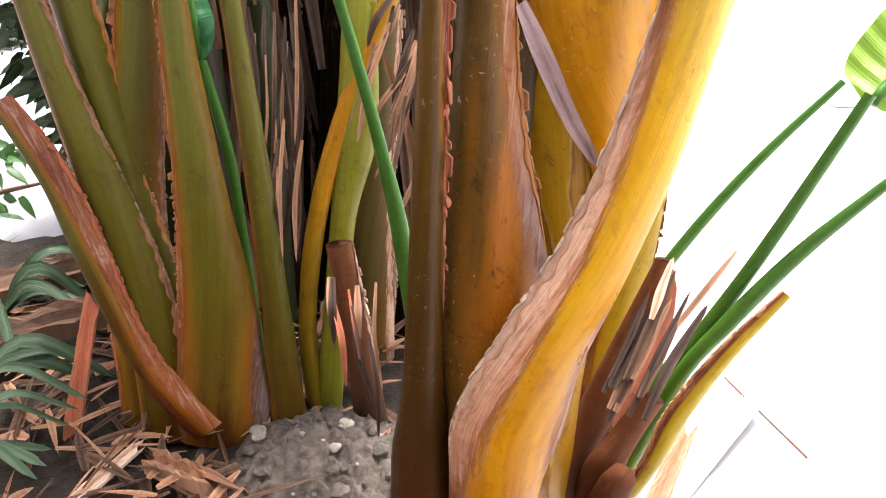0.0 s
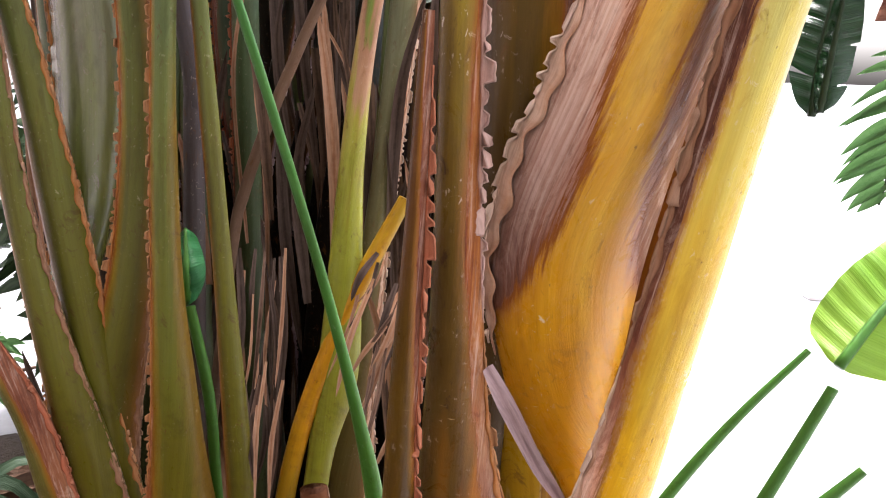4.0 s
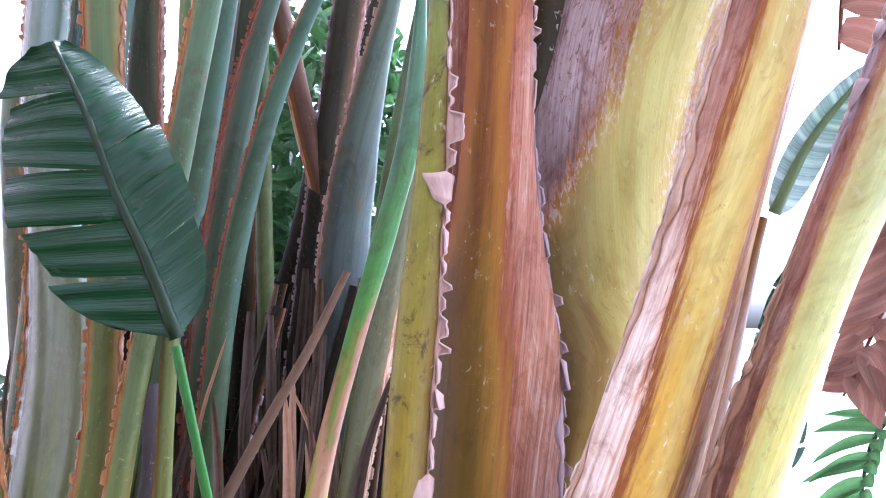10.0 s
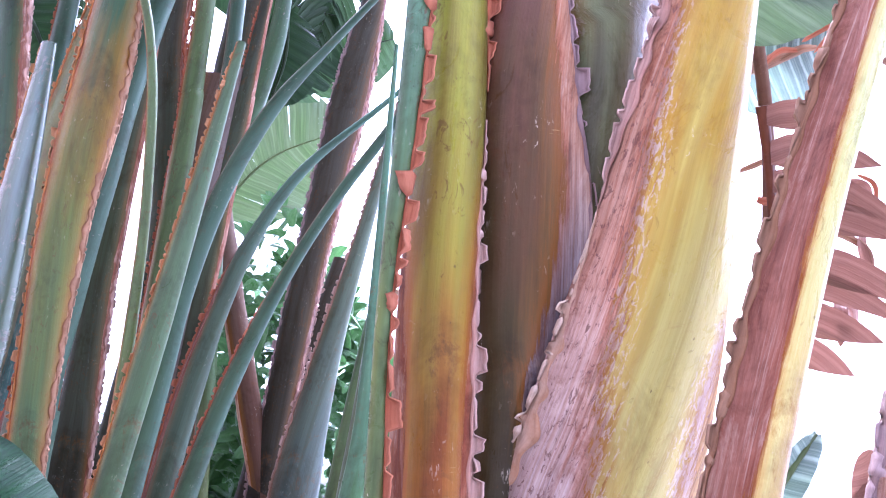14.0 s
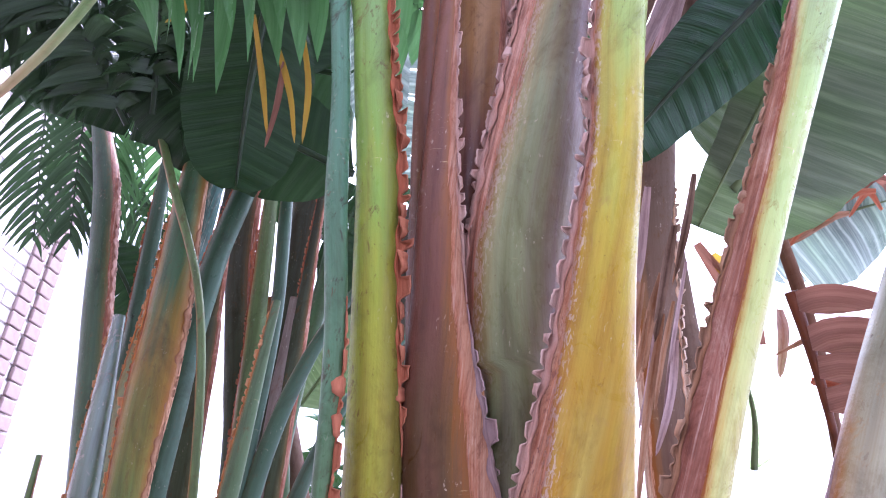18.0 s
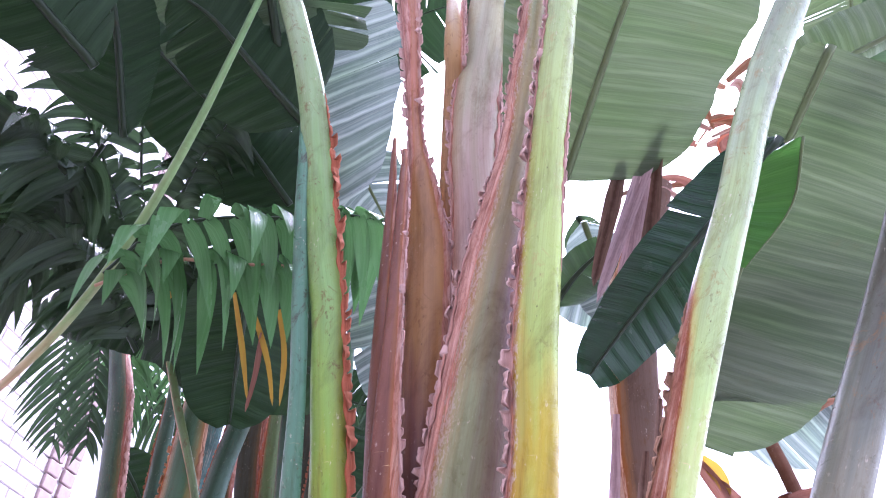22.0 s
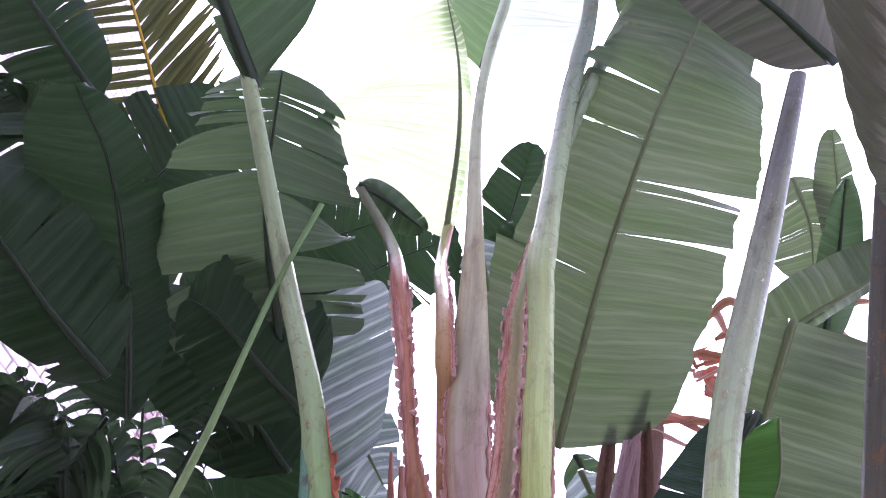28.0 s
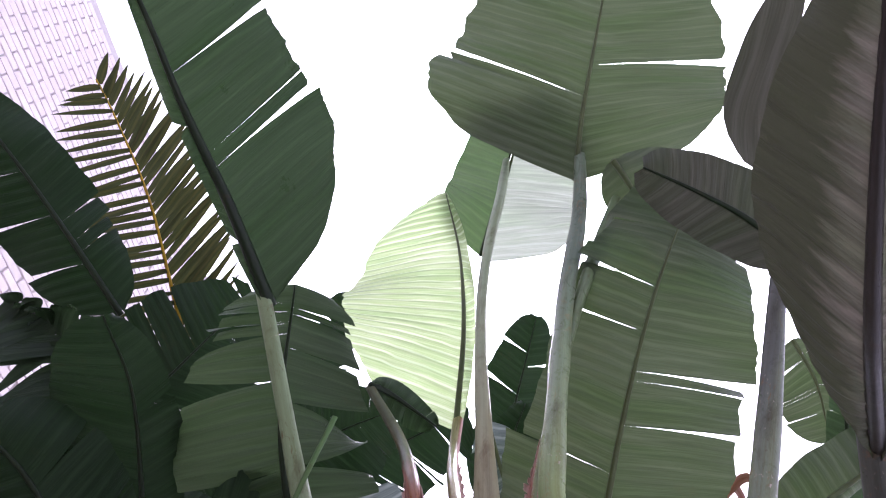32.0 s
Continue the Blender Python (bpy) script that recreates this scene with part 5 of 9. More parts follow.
petiole(back_clump, [(-0.174, 1.300, -0.020, 0.129), (-0.152, 1.300, 0.255, 0.112), (-0.130, 1.300, 0.440, 0.071), (-0.108, 1.300, 0.626, 0.055), (-0.085, 1.300, 0.812, 0.050), (-0.063, 1.300, 0.998, 0.050), (-0.041, 1.300, 1.183, 0.054), (-0.020, 1.300, 1.369, 0.057), (-0.004, 1.300, 1.556, 0.056), (0.007, 1.300, 1.743, 0.046), (0.022, 1.300, 2.017, 0.034), (0.038, 1.300, 2.292, 0.018)], P_PALEBACK, flaps=[('R', 0.1, 2.6, 0.012, DRY_PALE, 111)])
# dark filler stems; their low colours carry the shade inside the clump
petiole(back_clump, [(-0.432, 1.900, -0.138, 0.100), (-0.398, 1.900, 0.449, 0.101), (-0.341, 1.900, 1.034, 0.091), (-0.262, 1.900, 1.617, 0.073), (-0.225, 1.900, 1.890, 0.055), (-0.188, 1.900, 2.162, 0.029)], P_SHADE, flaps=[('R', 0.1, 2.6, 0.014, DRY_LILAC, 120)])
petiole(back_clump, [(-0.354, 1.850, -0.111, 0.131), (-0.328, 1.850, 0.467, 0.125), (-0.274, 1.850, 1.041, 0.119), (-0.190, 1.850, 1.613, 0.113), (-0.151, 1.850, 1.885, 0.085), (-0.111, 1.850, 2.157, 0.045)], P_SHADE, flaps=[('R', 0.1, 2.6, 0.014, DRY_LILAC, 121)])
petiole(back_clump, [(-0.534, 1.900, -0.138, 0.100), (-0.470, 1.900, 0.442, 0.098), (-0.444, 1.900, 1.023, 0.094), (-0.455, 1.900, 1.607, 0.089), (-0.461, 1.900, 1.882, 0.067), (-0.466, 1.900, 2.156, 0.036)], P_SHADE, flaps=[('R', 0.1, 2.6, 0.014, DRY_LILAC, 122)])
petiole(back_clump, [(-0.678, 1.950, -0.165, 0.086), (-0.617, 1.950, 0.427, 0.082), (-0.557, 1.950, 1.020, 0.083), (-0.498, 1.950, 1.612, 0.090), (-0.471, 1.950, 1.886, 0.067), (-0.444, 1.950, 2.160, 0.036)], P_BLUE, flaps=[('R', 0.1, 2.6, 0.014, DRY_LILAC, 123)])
petiole(back_clump, [(-0.560, 1.500, -0.020, 0.068), (-0.784, 1.450, 1.517, 0.059), (-0.755, 1.450, 1.716, 0.076), (-0.768, 1.450, 1.908, 0.082), (-0.801, 1.450, 2.097, 0.081), (-0.840, 1.450, 2.285, 0.079), (-0.878, 1.450, 2.474, 0.079), (-0.915, 1.450, 2.662, 0.080), (-0.957, 1.450, 2.850, 0.076), (-1.020, 1.450, 3.035, 0.062), (-1.108, 1.450, 3.295, 0.047), (-1.196, 1.450, 3.556, 0.025)], P_ROSY, flaps=[('R', 1.2, 2.9, 0.014, DRY_PINK, 201)])
petiole(back_clump, [(-0.708, 1.400, -0.020, 0.073), (-0.681, 1.400, 1.816, 0.064), (-0.677, 1.400, 1.995, 0.111), (-0.673, 1.400, 2.174, 0.135), (-0.667, 1.400, 2.353, 0.131), (-0.658, 1.400, 2.531, 0.118), (-0.644, 1.400, 2.710, 0.116), (-0.623, 1.400, 2.984, 0.087), (-0.601, 1.400, 3.258, 0.047)], P_SUNSET, flaps=[('L', 1.2, 2.9, 0.009, DRY_ORANGE, 202)])
petiole(back_clump, [(-0.525, 1.320, -0.020, 0.114), (-0.569, 1.320, 1.508, 0.099), (-0.575, 1.320, 1.656, 0.087), (-0.571, 1.320, 1.804, 0.079), (-0.564, 1.320, 1.952, 0.073), (-0.555, 1.320, 2.100, 0.068), (-0.547, 1.320, 2.247, 0.064), (-0.537, 1.320, 2.395, 0.060), (-0.521, 1.320, 2.542, 0.059), (-0.491, 1.320, 2.688, 0.060), (-0.437, 1.320, 2.958, 0.045), (-0.382, 1.320, 3.227, 0.024)], P_GREENGREY, flaps=[('L', 1.2, 2.9, 0.010, DRY_RED, 203)])
petiole(back_clump, [(-0.454, 1.600, -0.020, 0.069), (-0.578, 1.600, 1.520, 0.060), (-0.601, 1.600, 1.713, 0.069), (-0.618, 1.600, 1.907, 0.072), (-0.631, 1.600, 2.100, 0.066), (-0.638, 1.600, 2.295, 0.055), (-0.649, 1.600, 2.569, 0.041), (-0.660, 1.600, 2.844, 0.022)], P_UMBER_SHADED, flaps=[('R', 0.8, 2.9, 0.012, DRY_PINK, 204)])
petiole(back_clump, [(-0.673, 1.720, -0.020, 0.057), (-0.561, 1.720, 1.843, 0.050), (-0.545, 1.720, 2.024, 0.069), (-0.555, 1.720, 2.203, 0.080), (-0.582, 1.720, 2.381, 0.085), (-0.613, 1.720, 2.559, 0.085), (-0.639, 1.720, 2.736, 0.086), (-0.648, 1.720, 2.916, 0.093), (-0.662, 1.720, 3.190, 0.070), (-0.676, 1.720, 3.465, 0.037)], P_UMBER_SHADED, flaps=[('R', 0.8, 2.9, 0.014, DRY_RED, 205)])
petiole(back_clump, [(-0.285, 1.750, -0.020, 0.077), (-0.440, 1.750, 1.931, 0.067), (-0.457, 1.750, 2.078, 0.081), (-0.466, 1.750, 2.225, 0.091), (-0.469, 1.750, 2.372, 0.097), (-0.468, 1.750, 2.520, 0.100), (-0.464, 1.750, 2.667, 0.102), (-0.460, 1.750, 2.814, 0.105), (-0.456, 1.750, 2.962, 0.109), (-0.449, 1.750, 3.237, 0.082), (-0.441, 1.750, 3.512, 0.044)], P_UMBER_SHADED, flaps=[('R', 0.8, 2.9, 0.018, DRY_LILAC, 206)])
petiole(back_clump, [(-0.198, 1.700, -0.020, 0.045), (-0.387, 1.700, 1.916, 0.039), (-0.415, 1.700, 2.120, 0.044), (-0.405, 1.700, 2.323, 0.050), (-0.375, 1.700, 2.524, 0.054), (-0.348, 1.700, 2.726, 0.053), (-0.343, 1.700, 2.928, 0.043), (-0.337, 1.700, 3.203, 0.033), (-0.331, 1.700, 3.478, 0.017)], P_PALEGREEN)
petiole(back_clump, [(-0.442, 1.300, -0.020, 0.054), (-0.404, 1.300, 1.357, 0.047), (-0.395, 1.300, 1.608, 0.033), (-0.373, 1.300, 1.859, 0.029), (-0.351, 1.300, 2.109, 0.030), (-0.342, 1.300, 2.360, 0.033), (-0.356, 1.300, 2.612, 0.032), (-0.371, 1.300, 2.886, 0.024), (-0.386, 1.300, 3.161, 0.013)], P_GREENGREY)
petiole(back_clump, [(-0.594, 1.300, -0.020, 0.062), (-0.413, 1.300, 1.299, 0.054), (-0.384, 1.300, 1.443, 0.047), (-0.370, 1.300, 1.590, 0.043), (-0.360, 1.300, 1.737, 0.041), (-0.348, 1.300, 1.884, 0.040), (-0.325, 1.300, 2.029, 0.039), (-0.286, 1.300, 2.170, 0.037), (-0.227, 1.300, 2.307, 0.030), (-0.144, 1.300, 2.439, 0.019), (0.003, 1.300, 2.671, 0.014), (0.150, 1.300, 2.904, 0.008)], P_GREENGREY)
petiole(back_clump, [(-0.332, 1.500, -0.020, 0.065), (-0.384, 1.500, 0.833, 0.056), (-0.402, 1.500, 1.039, 0.058), (-0.400, 1.500, 1.243, 0.061), (-0.388, 1.500, 1.446, 0.063), (-0.370, 1.500, 1.648, 0.060), (-0.340, 1.500, 1.848, 0.050), (-0.288, 1.500, 2.046, 0.036), (-0.194, 1.500, 2.239, 0.023), (-0.032, 1.500, 2.424, 0.014), (0.149, 1.500, 2.631, 0.010), (0.330, 1.500, 2.838, 0.006)], P_FLAPPED, flaps=[('L', 0.8, 2.0, 0.014, DRY_RED, 207)])
petiole(back_clump, [(-0.365, 1.400, -0.020, 0.060), (-0.345, 1.400, 1.072, 0.052), (-0.340, 1.400, 1.255, 0.051), (-0.322, 1.400, 1.435, 0.047), (-0.290, 1.400, 1.612, 0.040), (-0.244, 1.400, 1.786, 0.033), (-0.184, 1.400, 1.957, 0.028), (-0.108, 1.400, 2.125, 0.025), (-0.017, 1.400, 2.290, 0.023), (0.116, 1.400, 2.530, 0.017), (0.249, 1.400, 2.771, 0.009)], P_GREENGREY, flaps=[('L', 0.8, 1.9, 0.010, DRY_RED, 208)])
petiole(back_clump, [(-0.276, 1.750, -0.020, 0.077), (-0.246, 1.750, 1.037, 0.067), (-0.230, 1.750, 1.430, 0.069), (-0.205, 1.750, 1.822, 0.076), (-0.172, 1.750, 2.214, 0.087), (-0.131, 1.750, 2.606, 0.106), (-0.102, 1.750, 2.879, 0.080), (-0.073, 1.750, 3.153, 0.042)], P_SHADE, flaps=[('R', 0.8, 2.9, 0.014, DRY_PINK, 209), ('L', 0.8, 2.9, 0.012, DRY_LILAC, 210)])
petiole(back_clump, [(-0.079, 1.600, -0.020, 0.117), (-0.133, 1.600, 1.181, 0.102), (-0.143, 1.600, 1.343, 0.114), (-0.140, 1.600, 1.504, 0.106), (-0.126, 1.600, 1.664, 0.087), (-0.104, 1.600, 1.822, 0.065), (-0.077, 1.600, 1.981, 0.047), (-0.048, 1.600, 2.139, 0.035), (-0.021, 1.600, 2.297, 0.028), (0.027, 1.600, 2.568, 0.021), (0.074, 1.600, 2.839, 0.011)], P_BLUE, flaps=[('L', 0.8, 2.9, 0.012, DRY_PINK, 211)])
petiole(back_clump, [(-0.146, 1.400, -0.020, 0.047), (-0.063, 1.400, 1.231, 0.041), (-0.040, 1.400, 1.465, 0.052), (-0.018, 1.400, 1.698, 0.046), (0.004, 1.400, 1.931, 0.028), (0.029, 1.400, 2.205, 0.021), (0.055, 1.400, 2.479, 0.011)], P_PALEGREEN)
petiole(back_clump, [(-0.563, 1.550, -0.020, 0.067), (-0.485, 1.550, 0.932, 0.058), (-0.455, 1.550, 1.191, 0.076), (-0.431, 1.550, 1.450, 0.082), (-0.416, 1.550, 1.710, 0.072), (-0.407, 1.550, 1.970, 0.052), (-0.398, 1.550, 2.245, 0.039), (-0.389, 1.550, 2.520, 0.021)], P_LILACDRY)
petiole(back_clump, [(-0.428, 1.200, -0.020, 0.041), (-0.382, 1.200, 0.901, 0.036), (-0.376, 1.200, 0.983, 0.033), (-0.378, 1.200, 1.065, 0.034), (-0.388, 1.200, 1.147, 0.039)], P_LILACDRY)
petiole(back_clump, [(0.247, 1.750, -0.020, 0.071), (-0.396, 1.750, 2.114, 0.062), (-0.502, 1.750, 2.358, 0.157), (-0.497, 1.750, 2.624, 0.143)], P_TRUNK)
petiole(back_clump, [(0.139, 1.150, -0.020, 0.060), (0.234, 1.150, 0.489, 0.053), (0.326, 1.150, 0.822, 0.056), (0.387, 1.150, 1.160, 0.060), (0.423, 1.150, 1.501, 0.065), (0.441, 1.150, 1.846, 0.075), (0.455, 1.150, 2.191, 0.089), (0.480, 1.150, 2.534, 0.106), (0.536, 1.150, 2.873, 0.116), (0.645, 1.150, 3.203, 0.107)], P_TRUNK, flaps=[('R', 0.1, 2.6, 0.02, DRY_PALE, 138)])
petiole(back_clump, [(0.192, 1.200, -0.020, 0.053), (0.269, 1.200, 0.471, 0.046), (0.335, 1.200, 0.748, 0.045), (0.392, 1.200, 1.027, 0.046), (0.440, 1.200, 1.307, 0.051), (0.478, 1.200, 1.588, 0.056), (0.504, 1.200, 1.871, 0.062), (0.516, 1.200, 2.155, 0.068), (0.515, 1.200, 2.441, 0.070)], P_TRUNK, flaps=[('L', 0.1, 2.6, 0.02, DRY_PALE, 139)])
# young shoots over the paving
petiole(young_shoot, [(0.336, 1.000, 0.354, 0.020), (0.402, 1.000, 0.465, 0.019), (0.476, 1.000, 0.571, 0.015), (0.558, 1.000, 0.670, 0.011)], P_GREEN)
petiole(young_shoot, [(0.220, 0.800, -0.020, 0.037), (0.290, 0.800, 0.267, 0.032), (0.341, 0.800, 0.374, 0.025), (0.391, 0.800, 0.482, 0.020), (0.437, 0.800, 0.591, 0.017), (0.482, 0.800, 0.701, 0.015)], P_GREEN)
petiole(young_shoot, [(0.220, 0.800, -0.020, 0.027), (0.306, 0.780, 0.302, 0.023), (0.367, 0.780, 0.411, 0.024), (0.438, 0.780, 0.513, 0.020), (0.521, 0.780, 0.607, 0.013)], P_GREEN)
petiole(young_shoot, [(0.220, 0.800, -0.020, 0.031), (0.273, 0.740, 0.191, 0.027), (0.306, 0.740, 0.292, 0.033), (0.351, 0.740, 0.387, 0.026), (0.408, 0.740, 0.477, 0.014)], P_GOLDSHORT, flaps=[('L', 0.1, 2.6, 0.008, DRY_ORANGE, 141)])
petiole(young_shoot, [(0.220, 0.800, -0.020, 0.073), (0.213, 0.780, 0.302, 0.064), (0.223, 0.780, 0.402, 0.073), (0.236, 0.780, 0.501, 0.051), (0.254, 0.780, 0.600, 0.018)], P_GOLDSHORT, flaps=[('R', 0.1, 2.6, 0.010, DRY_BROWN, 142)])
petiole(young_shoot, [(0.220, 0.800, -0.020, 0.050), (0.155, 0.700, 0.200, 0.044), (0.188, 0.700, 0.313, 0.048), (0.218, 0.700, 0.427, 0.037), (0.244, 0.700, 0.542, 0.020)], P_DRYCUT, flaps=[('R', 0.1, 2.6, 0.012, DRY_BROWN, 143)])
petiole(young_shoot, [(0.220, 0.800, -0.020, 0.058), (0.196, 0.660, 0.258, 0.050), (0.216, 0.660, 0.321, 0.035), (0.242, 0.660, 0.382, 0.030)], P_DRYCUT)
petiole(young_shoot, [(0.220, 0.800, -0.020, 0.048), (0.202, 0.620, 0.280, 0.042), (0.212, 0.620, 0.322, 0.026)], P_DRYCUT)
petiole(stump, [(-0.122, 1.060, -0.190, 0.079), (-0.135, 1.060, 0.002, 0.063), (-0.152, 1.060, 0.193, 0.053), (-0.173, 1.060, 0.384, 0.048)], P_DRYCUT, flaps=[('R', 0.1, 2.6, 0.012, DRY_PALE, 151)])
# blades
leaf(main, [(-0.100, 0.025, 3.219), (-0.104, -0.024, 3.227), (-0.120, -0.208, 3.257), (-0.150, -0.403, 3.293), (-0.161, -0.563, 3.312), (-0.178, -0.723, 3.331)], 0.033, 0.280, (0.33, -0.12, -0.94), L_DARK, tears=3, seed=1, rib=0.015)
leaf(main, [(0.698, 0.172, 3.944), (0.714, 0.130, 3.965), (0.769, -0.011, 4.033), (0.886, -0.220, 4.192), (1.007, -0.439, 4.356)], 0.530, 0.477, (-0.22, -0.15, -0.96), L_UNDER, tears=3, seed=2, shape=(0.55, 0.28), split=0.5)
leaf(main, [(0.367, 0.430, 4.073), (0.390, 0.390, 4.091), (0.454, 0.277, 4.142), (0.542, 0.157, 4.251), (0.636, -0.016, 4.328)], 0.000, 0.294, (-0.08, -0.30, -0.95), L_PALEBLUE, tears=0, seed=3, shape=(0.5, 0.3))
leaf(main, [(0.363, 0.407, 4.072), (0.387, 0.367, 4.090), (0.449, 0.264, 4.136), (0.532, 0.152, 4.242), (0.608, 0.015, 4.314)], 0.254, 0.000, (-0.07, -0.30, -0.95), L_MID, tears=0, seed=3, shape=(0.6, 0.35), fold=40)
leaf(main, [(0.789, 0.086, 3.806), (0.810, 0.131, 3.802), (0.877, 0.280, 3.791), (1.001, 0.436, 3.723)], 0.214, 0.115, (-0.24, -0.40, -0.89), L_UNDER, tears=2, seed=4)
leaf(main, [(0.191, 0.584, 3.408), (0.204, 0.557, 3.448), (0.268, 0.420, 3.653), (0.299, 0.322, 3.950), (0.295, 0.214, 4.249)], 0.397, 0.035, (0.01, -0.36, -0.93), L_LIGHT, tears=0, seed=5)
leaf(main, [(0.958, 0.113, 3.043), (0.925, 0.079, 3.058), (0.856, 0.005, 3.090), (0.774, -0.061, 3.117), (0.695, -0.117, 3.140)], 0.095, 0.090, (-0.29, -0.37, -0.88), L_GREY, tears=0, seed=6, fold=25)
leaf(main, [(0.712, -0.007, 2.432), (0.699, -0.051, 2.412), (0.645, -0.227, 2.332), (0.634, -0.382, 2.310), (0.651, -0.498, 2.327), (0.672, -0.598, 2.348)], 0.086, 0.070, (-0.48, -0.36, -0.80), L_BROWN, tears=0, seed=7, shape=(0.95, 1.15), vein=0.7, rib=0.010, droop=0.25, crease=0.004)
leaf(back_clump, [(-0.111, 0.481, 3.098), (-0.117, 0.574, 3.019), (-0.117, 0.677, 2.931), (-0.103, 0.783, 2.843)], 0.201, 0.024, (0.27, -0.66, -0.71), L_BLUE, tears=2, seed=8, shape=(0.6, 0.22), vein=-0.3, split=0.4, droop=0.02)
leaf(back_clump, [(0.377, 0.790, 2.854), (0.542, 0.516, 3.093), (0.713, 0.306, 3.317), (0.878, 0.165, 3.511), (0.942, 0.102, 3.578)], 0.255, 0.275, (-0.23, -0.46, -0.86), L_UNDER, tears=5, seed=9, shape=(0.62, 0.28), split=0.35, vein=0.2)
leaf(back_clump, [(0.748, 0.648, 2.753), (0.597, 0.718, 2.618), (0.459, 0.786, 2.501), (0.370, 0.849, 2.424)], 0.093, 0.083, (-0.12, -0.83, -0.55), L_SHEEN, tears=1, seed=10, shape=(0.7, 0.3))
leaf(back_clump, [(0.758, 0.596, 2.694), (0.729, 0.672, 2.611), (0.644, 0.734, 2.537)], 0.000, 0.081, (-0.32, -0.72, -0.61), L_FRESH, tears=0, seed=79, rib=0.003, shape=(0.8, 0.4))
leaf(back_clump, [(0.873, 0.581, 2.911), (0.740, 0.740, 2.730), (0.641, 0.890, 2.564), (0.531, 1.045, 2.390)], 0.318, 0.064, (-0.24, -0.81, -0.53), L_UNDER, tears=0, seed=11, vein=-0.05, shape=(0.55, 0.3))
leaf(back_clump, [(-0.547, 0.623, 2.967), (-0.463, 0.384, 3.033), (-0.405, 0.111, 3.121), (-0.396, -0.074, 3.136)], 0.209, 0.099, (0.46, -0.33, -0.82), L_SHADED, tears=3, seed=12)
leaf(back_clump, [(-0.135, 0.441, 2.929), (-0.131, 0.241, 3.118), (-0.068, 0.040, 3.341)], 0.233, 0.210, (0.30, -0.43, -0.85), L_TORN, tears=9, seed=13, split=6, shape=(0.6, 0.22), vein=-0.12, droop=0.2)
leaf(back_clump, [(-0.094, 0.533, 2.808), (-0.166, 0.451, 2.874), (-0.237, 0.370, 2.941), (-0.295, 0.330, 2.972)], 0.127, 0.191, (0.38, -0.48, -0.79), L_SHADED, tears=3, seed=14)
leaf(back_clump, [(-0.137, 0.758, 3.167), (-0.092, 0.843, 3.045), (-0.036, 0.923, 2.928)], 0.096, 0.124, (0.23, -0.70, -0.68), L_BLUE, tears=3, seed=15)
leaf(back_clump, [(-0.214, 0.689, 2.672), (-0.261, 0.787, 2.538), (-0.297, 0.887, 2.404)], 0.117, 0.117, (0.37, -0.73, -0.57), L_SHADED, tears=0, seed=16)
leaf(left_clump, [(-0.252, 0.896, 1.241), (-0.293, 0.889, 1.331), (-0.333, 0.881, 1.407), (-0.372, 0.874, 1.494), (-0.417, 0.867, 1.578)], 0.125, 0.079, (0.37, -0.90, -0.21), L_SHEEN, tears=4, seed=17, split=1.6, crease=0.005)
leaf(left_clump, [(-0.392, 1.167, 0.668), (-0.379, 1.137, 0.721), (-0.388, 1.171, 0.791)], 0.022, 0.030, (0.31, -0.94, 0.15), L_GREENBACK, tears=0, seed=18)
leaf(young_shoot, [(0.636, 1.055, 0.625), (0.707, 1.087, 0.703), (0.785, 1.118, 0.778), (0.863, 1.151, 0.858)], 0.078, 0.082, (-0.57, -0.81, 0.12), L_YOUNG, tears=0, seed=19, shape=(0.5, 0.35))
leaf(back_clump, [(0.728, 1.608, 2.083), (0.729, 1.540, 2.188), (0.694, 1.460, 2.304)], 0.088, 0.075, (-0.28, -0.92, -0.27), L_LIGHT, tears=1, seed=20)
leaf(back_clump, [(0.739, 1.424, 2.556), (0.901, 1.408, 2.614), (1.104, 1.398, 2.672)], 0.133, 0.160, (-0.36, -0.80, -0.48), L_BLUE, tears=2, seed=21)
leaf(back_clump, [(0.591, 0.999, 2.439), (0.743, 0.957, 2.630), (0.969, 0.928, 2.815)], 0.212, 0.191, (-0.35, -0.71, -0.61), L_UNDER, tears=1, seed=22)
leaf(back_clump, [(0.515, 1.012, 1.455), (0.557, 0.997, 1.558), (0.630, 0.980, 1.663)], 0.024, 0.031, (-0.47, -0.86, -0.20), L_BLUE, tears=0, seed=23)
# palms, canes and dead fronds round the clumps
frond(palm_left, [(-0.784, 0.859, 4.110), (-0.792, 0.416, 4.296), (-0.799, 0.034, 4.457), (-0.850, -0.258, 4.579), (-0.888, -0.407, 4.640)], 0.381, 0.000, (0.39, -0.22, -0.89), L_OLIVE, pairs=34, wide=0.026, lean=0.02, sag=0.05, seed=1, rib=0.011, rib_look=P_YELLOWLEAF)
frond(palm_left, [(-0.790, 0.870, 4.126), (-0.798, 0.424, 4.314), (-0.806, 0.039, 4.477), (-0.857, -0.255, 4.599), (-0.895, -0.406, 4.660)], 0.000, 0.406, (0.39, -0.22, -0.89), L_OLIVE, pairs=40, wide=0.03, lean=0.8, sag=0.05, seed=2, rib=0.008)
frond(palm_dark, [(-0.677, 1.084, 2.729), (-0.773, 0.869, 2.900), (-1.008, 0.772, 2.896)], 0.160, 0.160, (0.54, -0.58, -0.61), L_PALMDARK, pairs=20, wide=0.036, lean=0.7, sag=0.8, loose=0.4, seed=20)
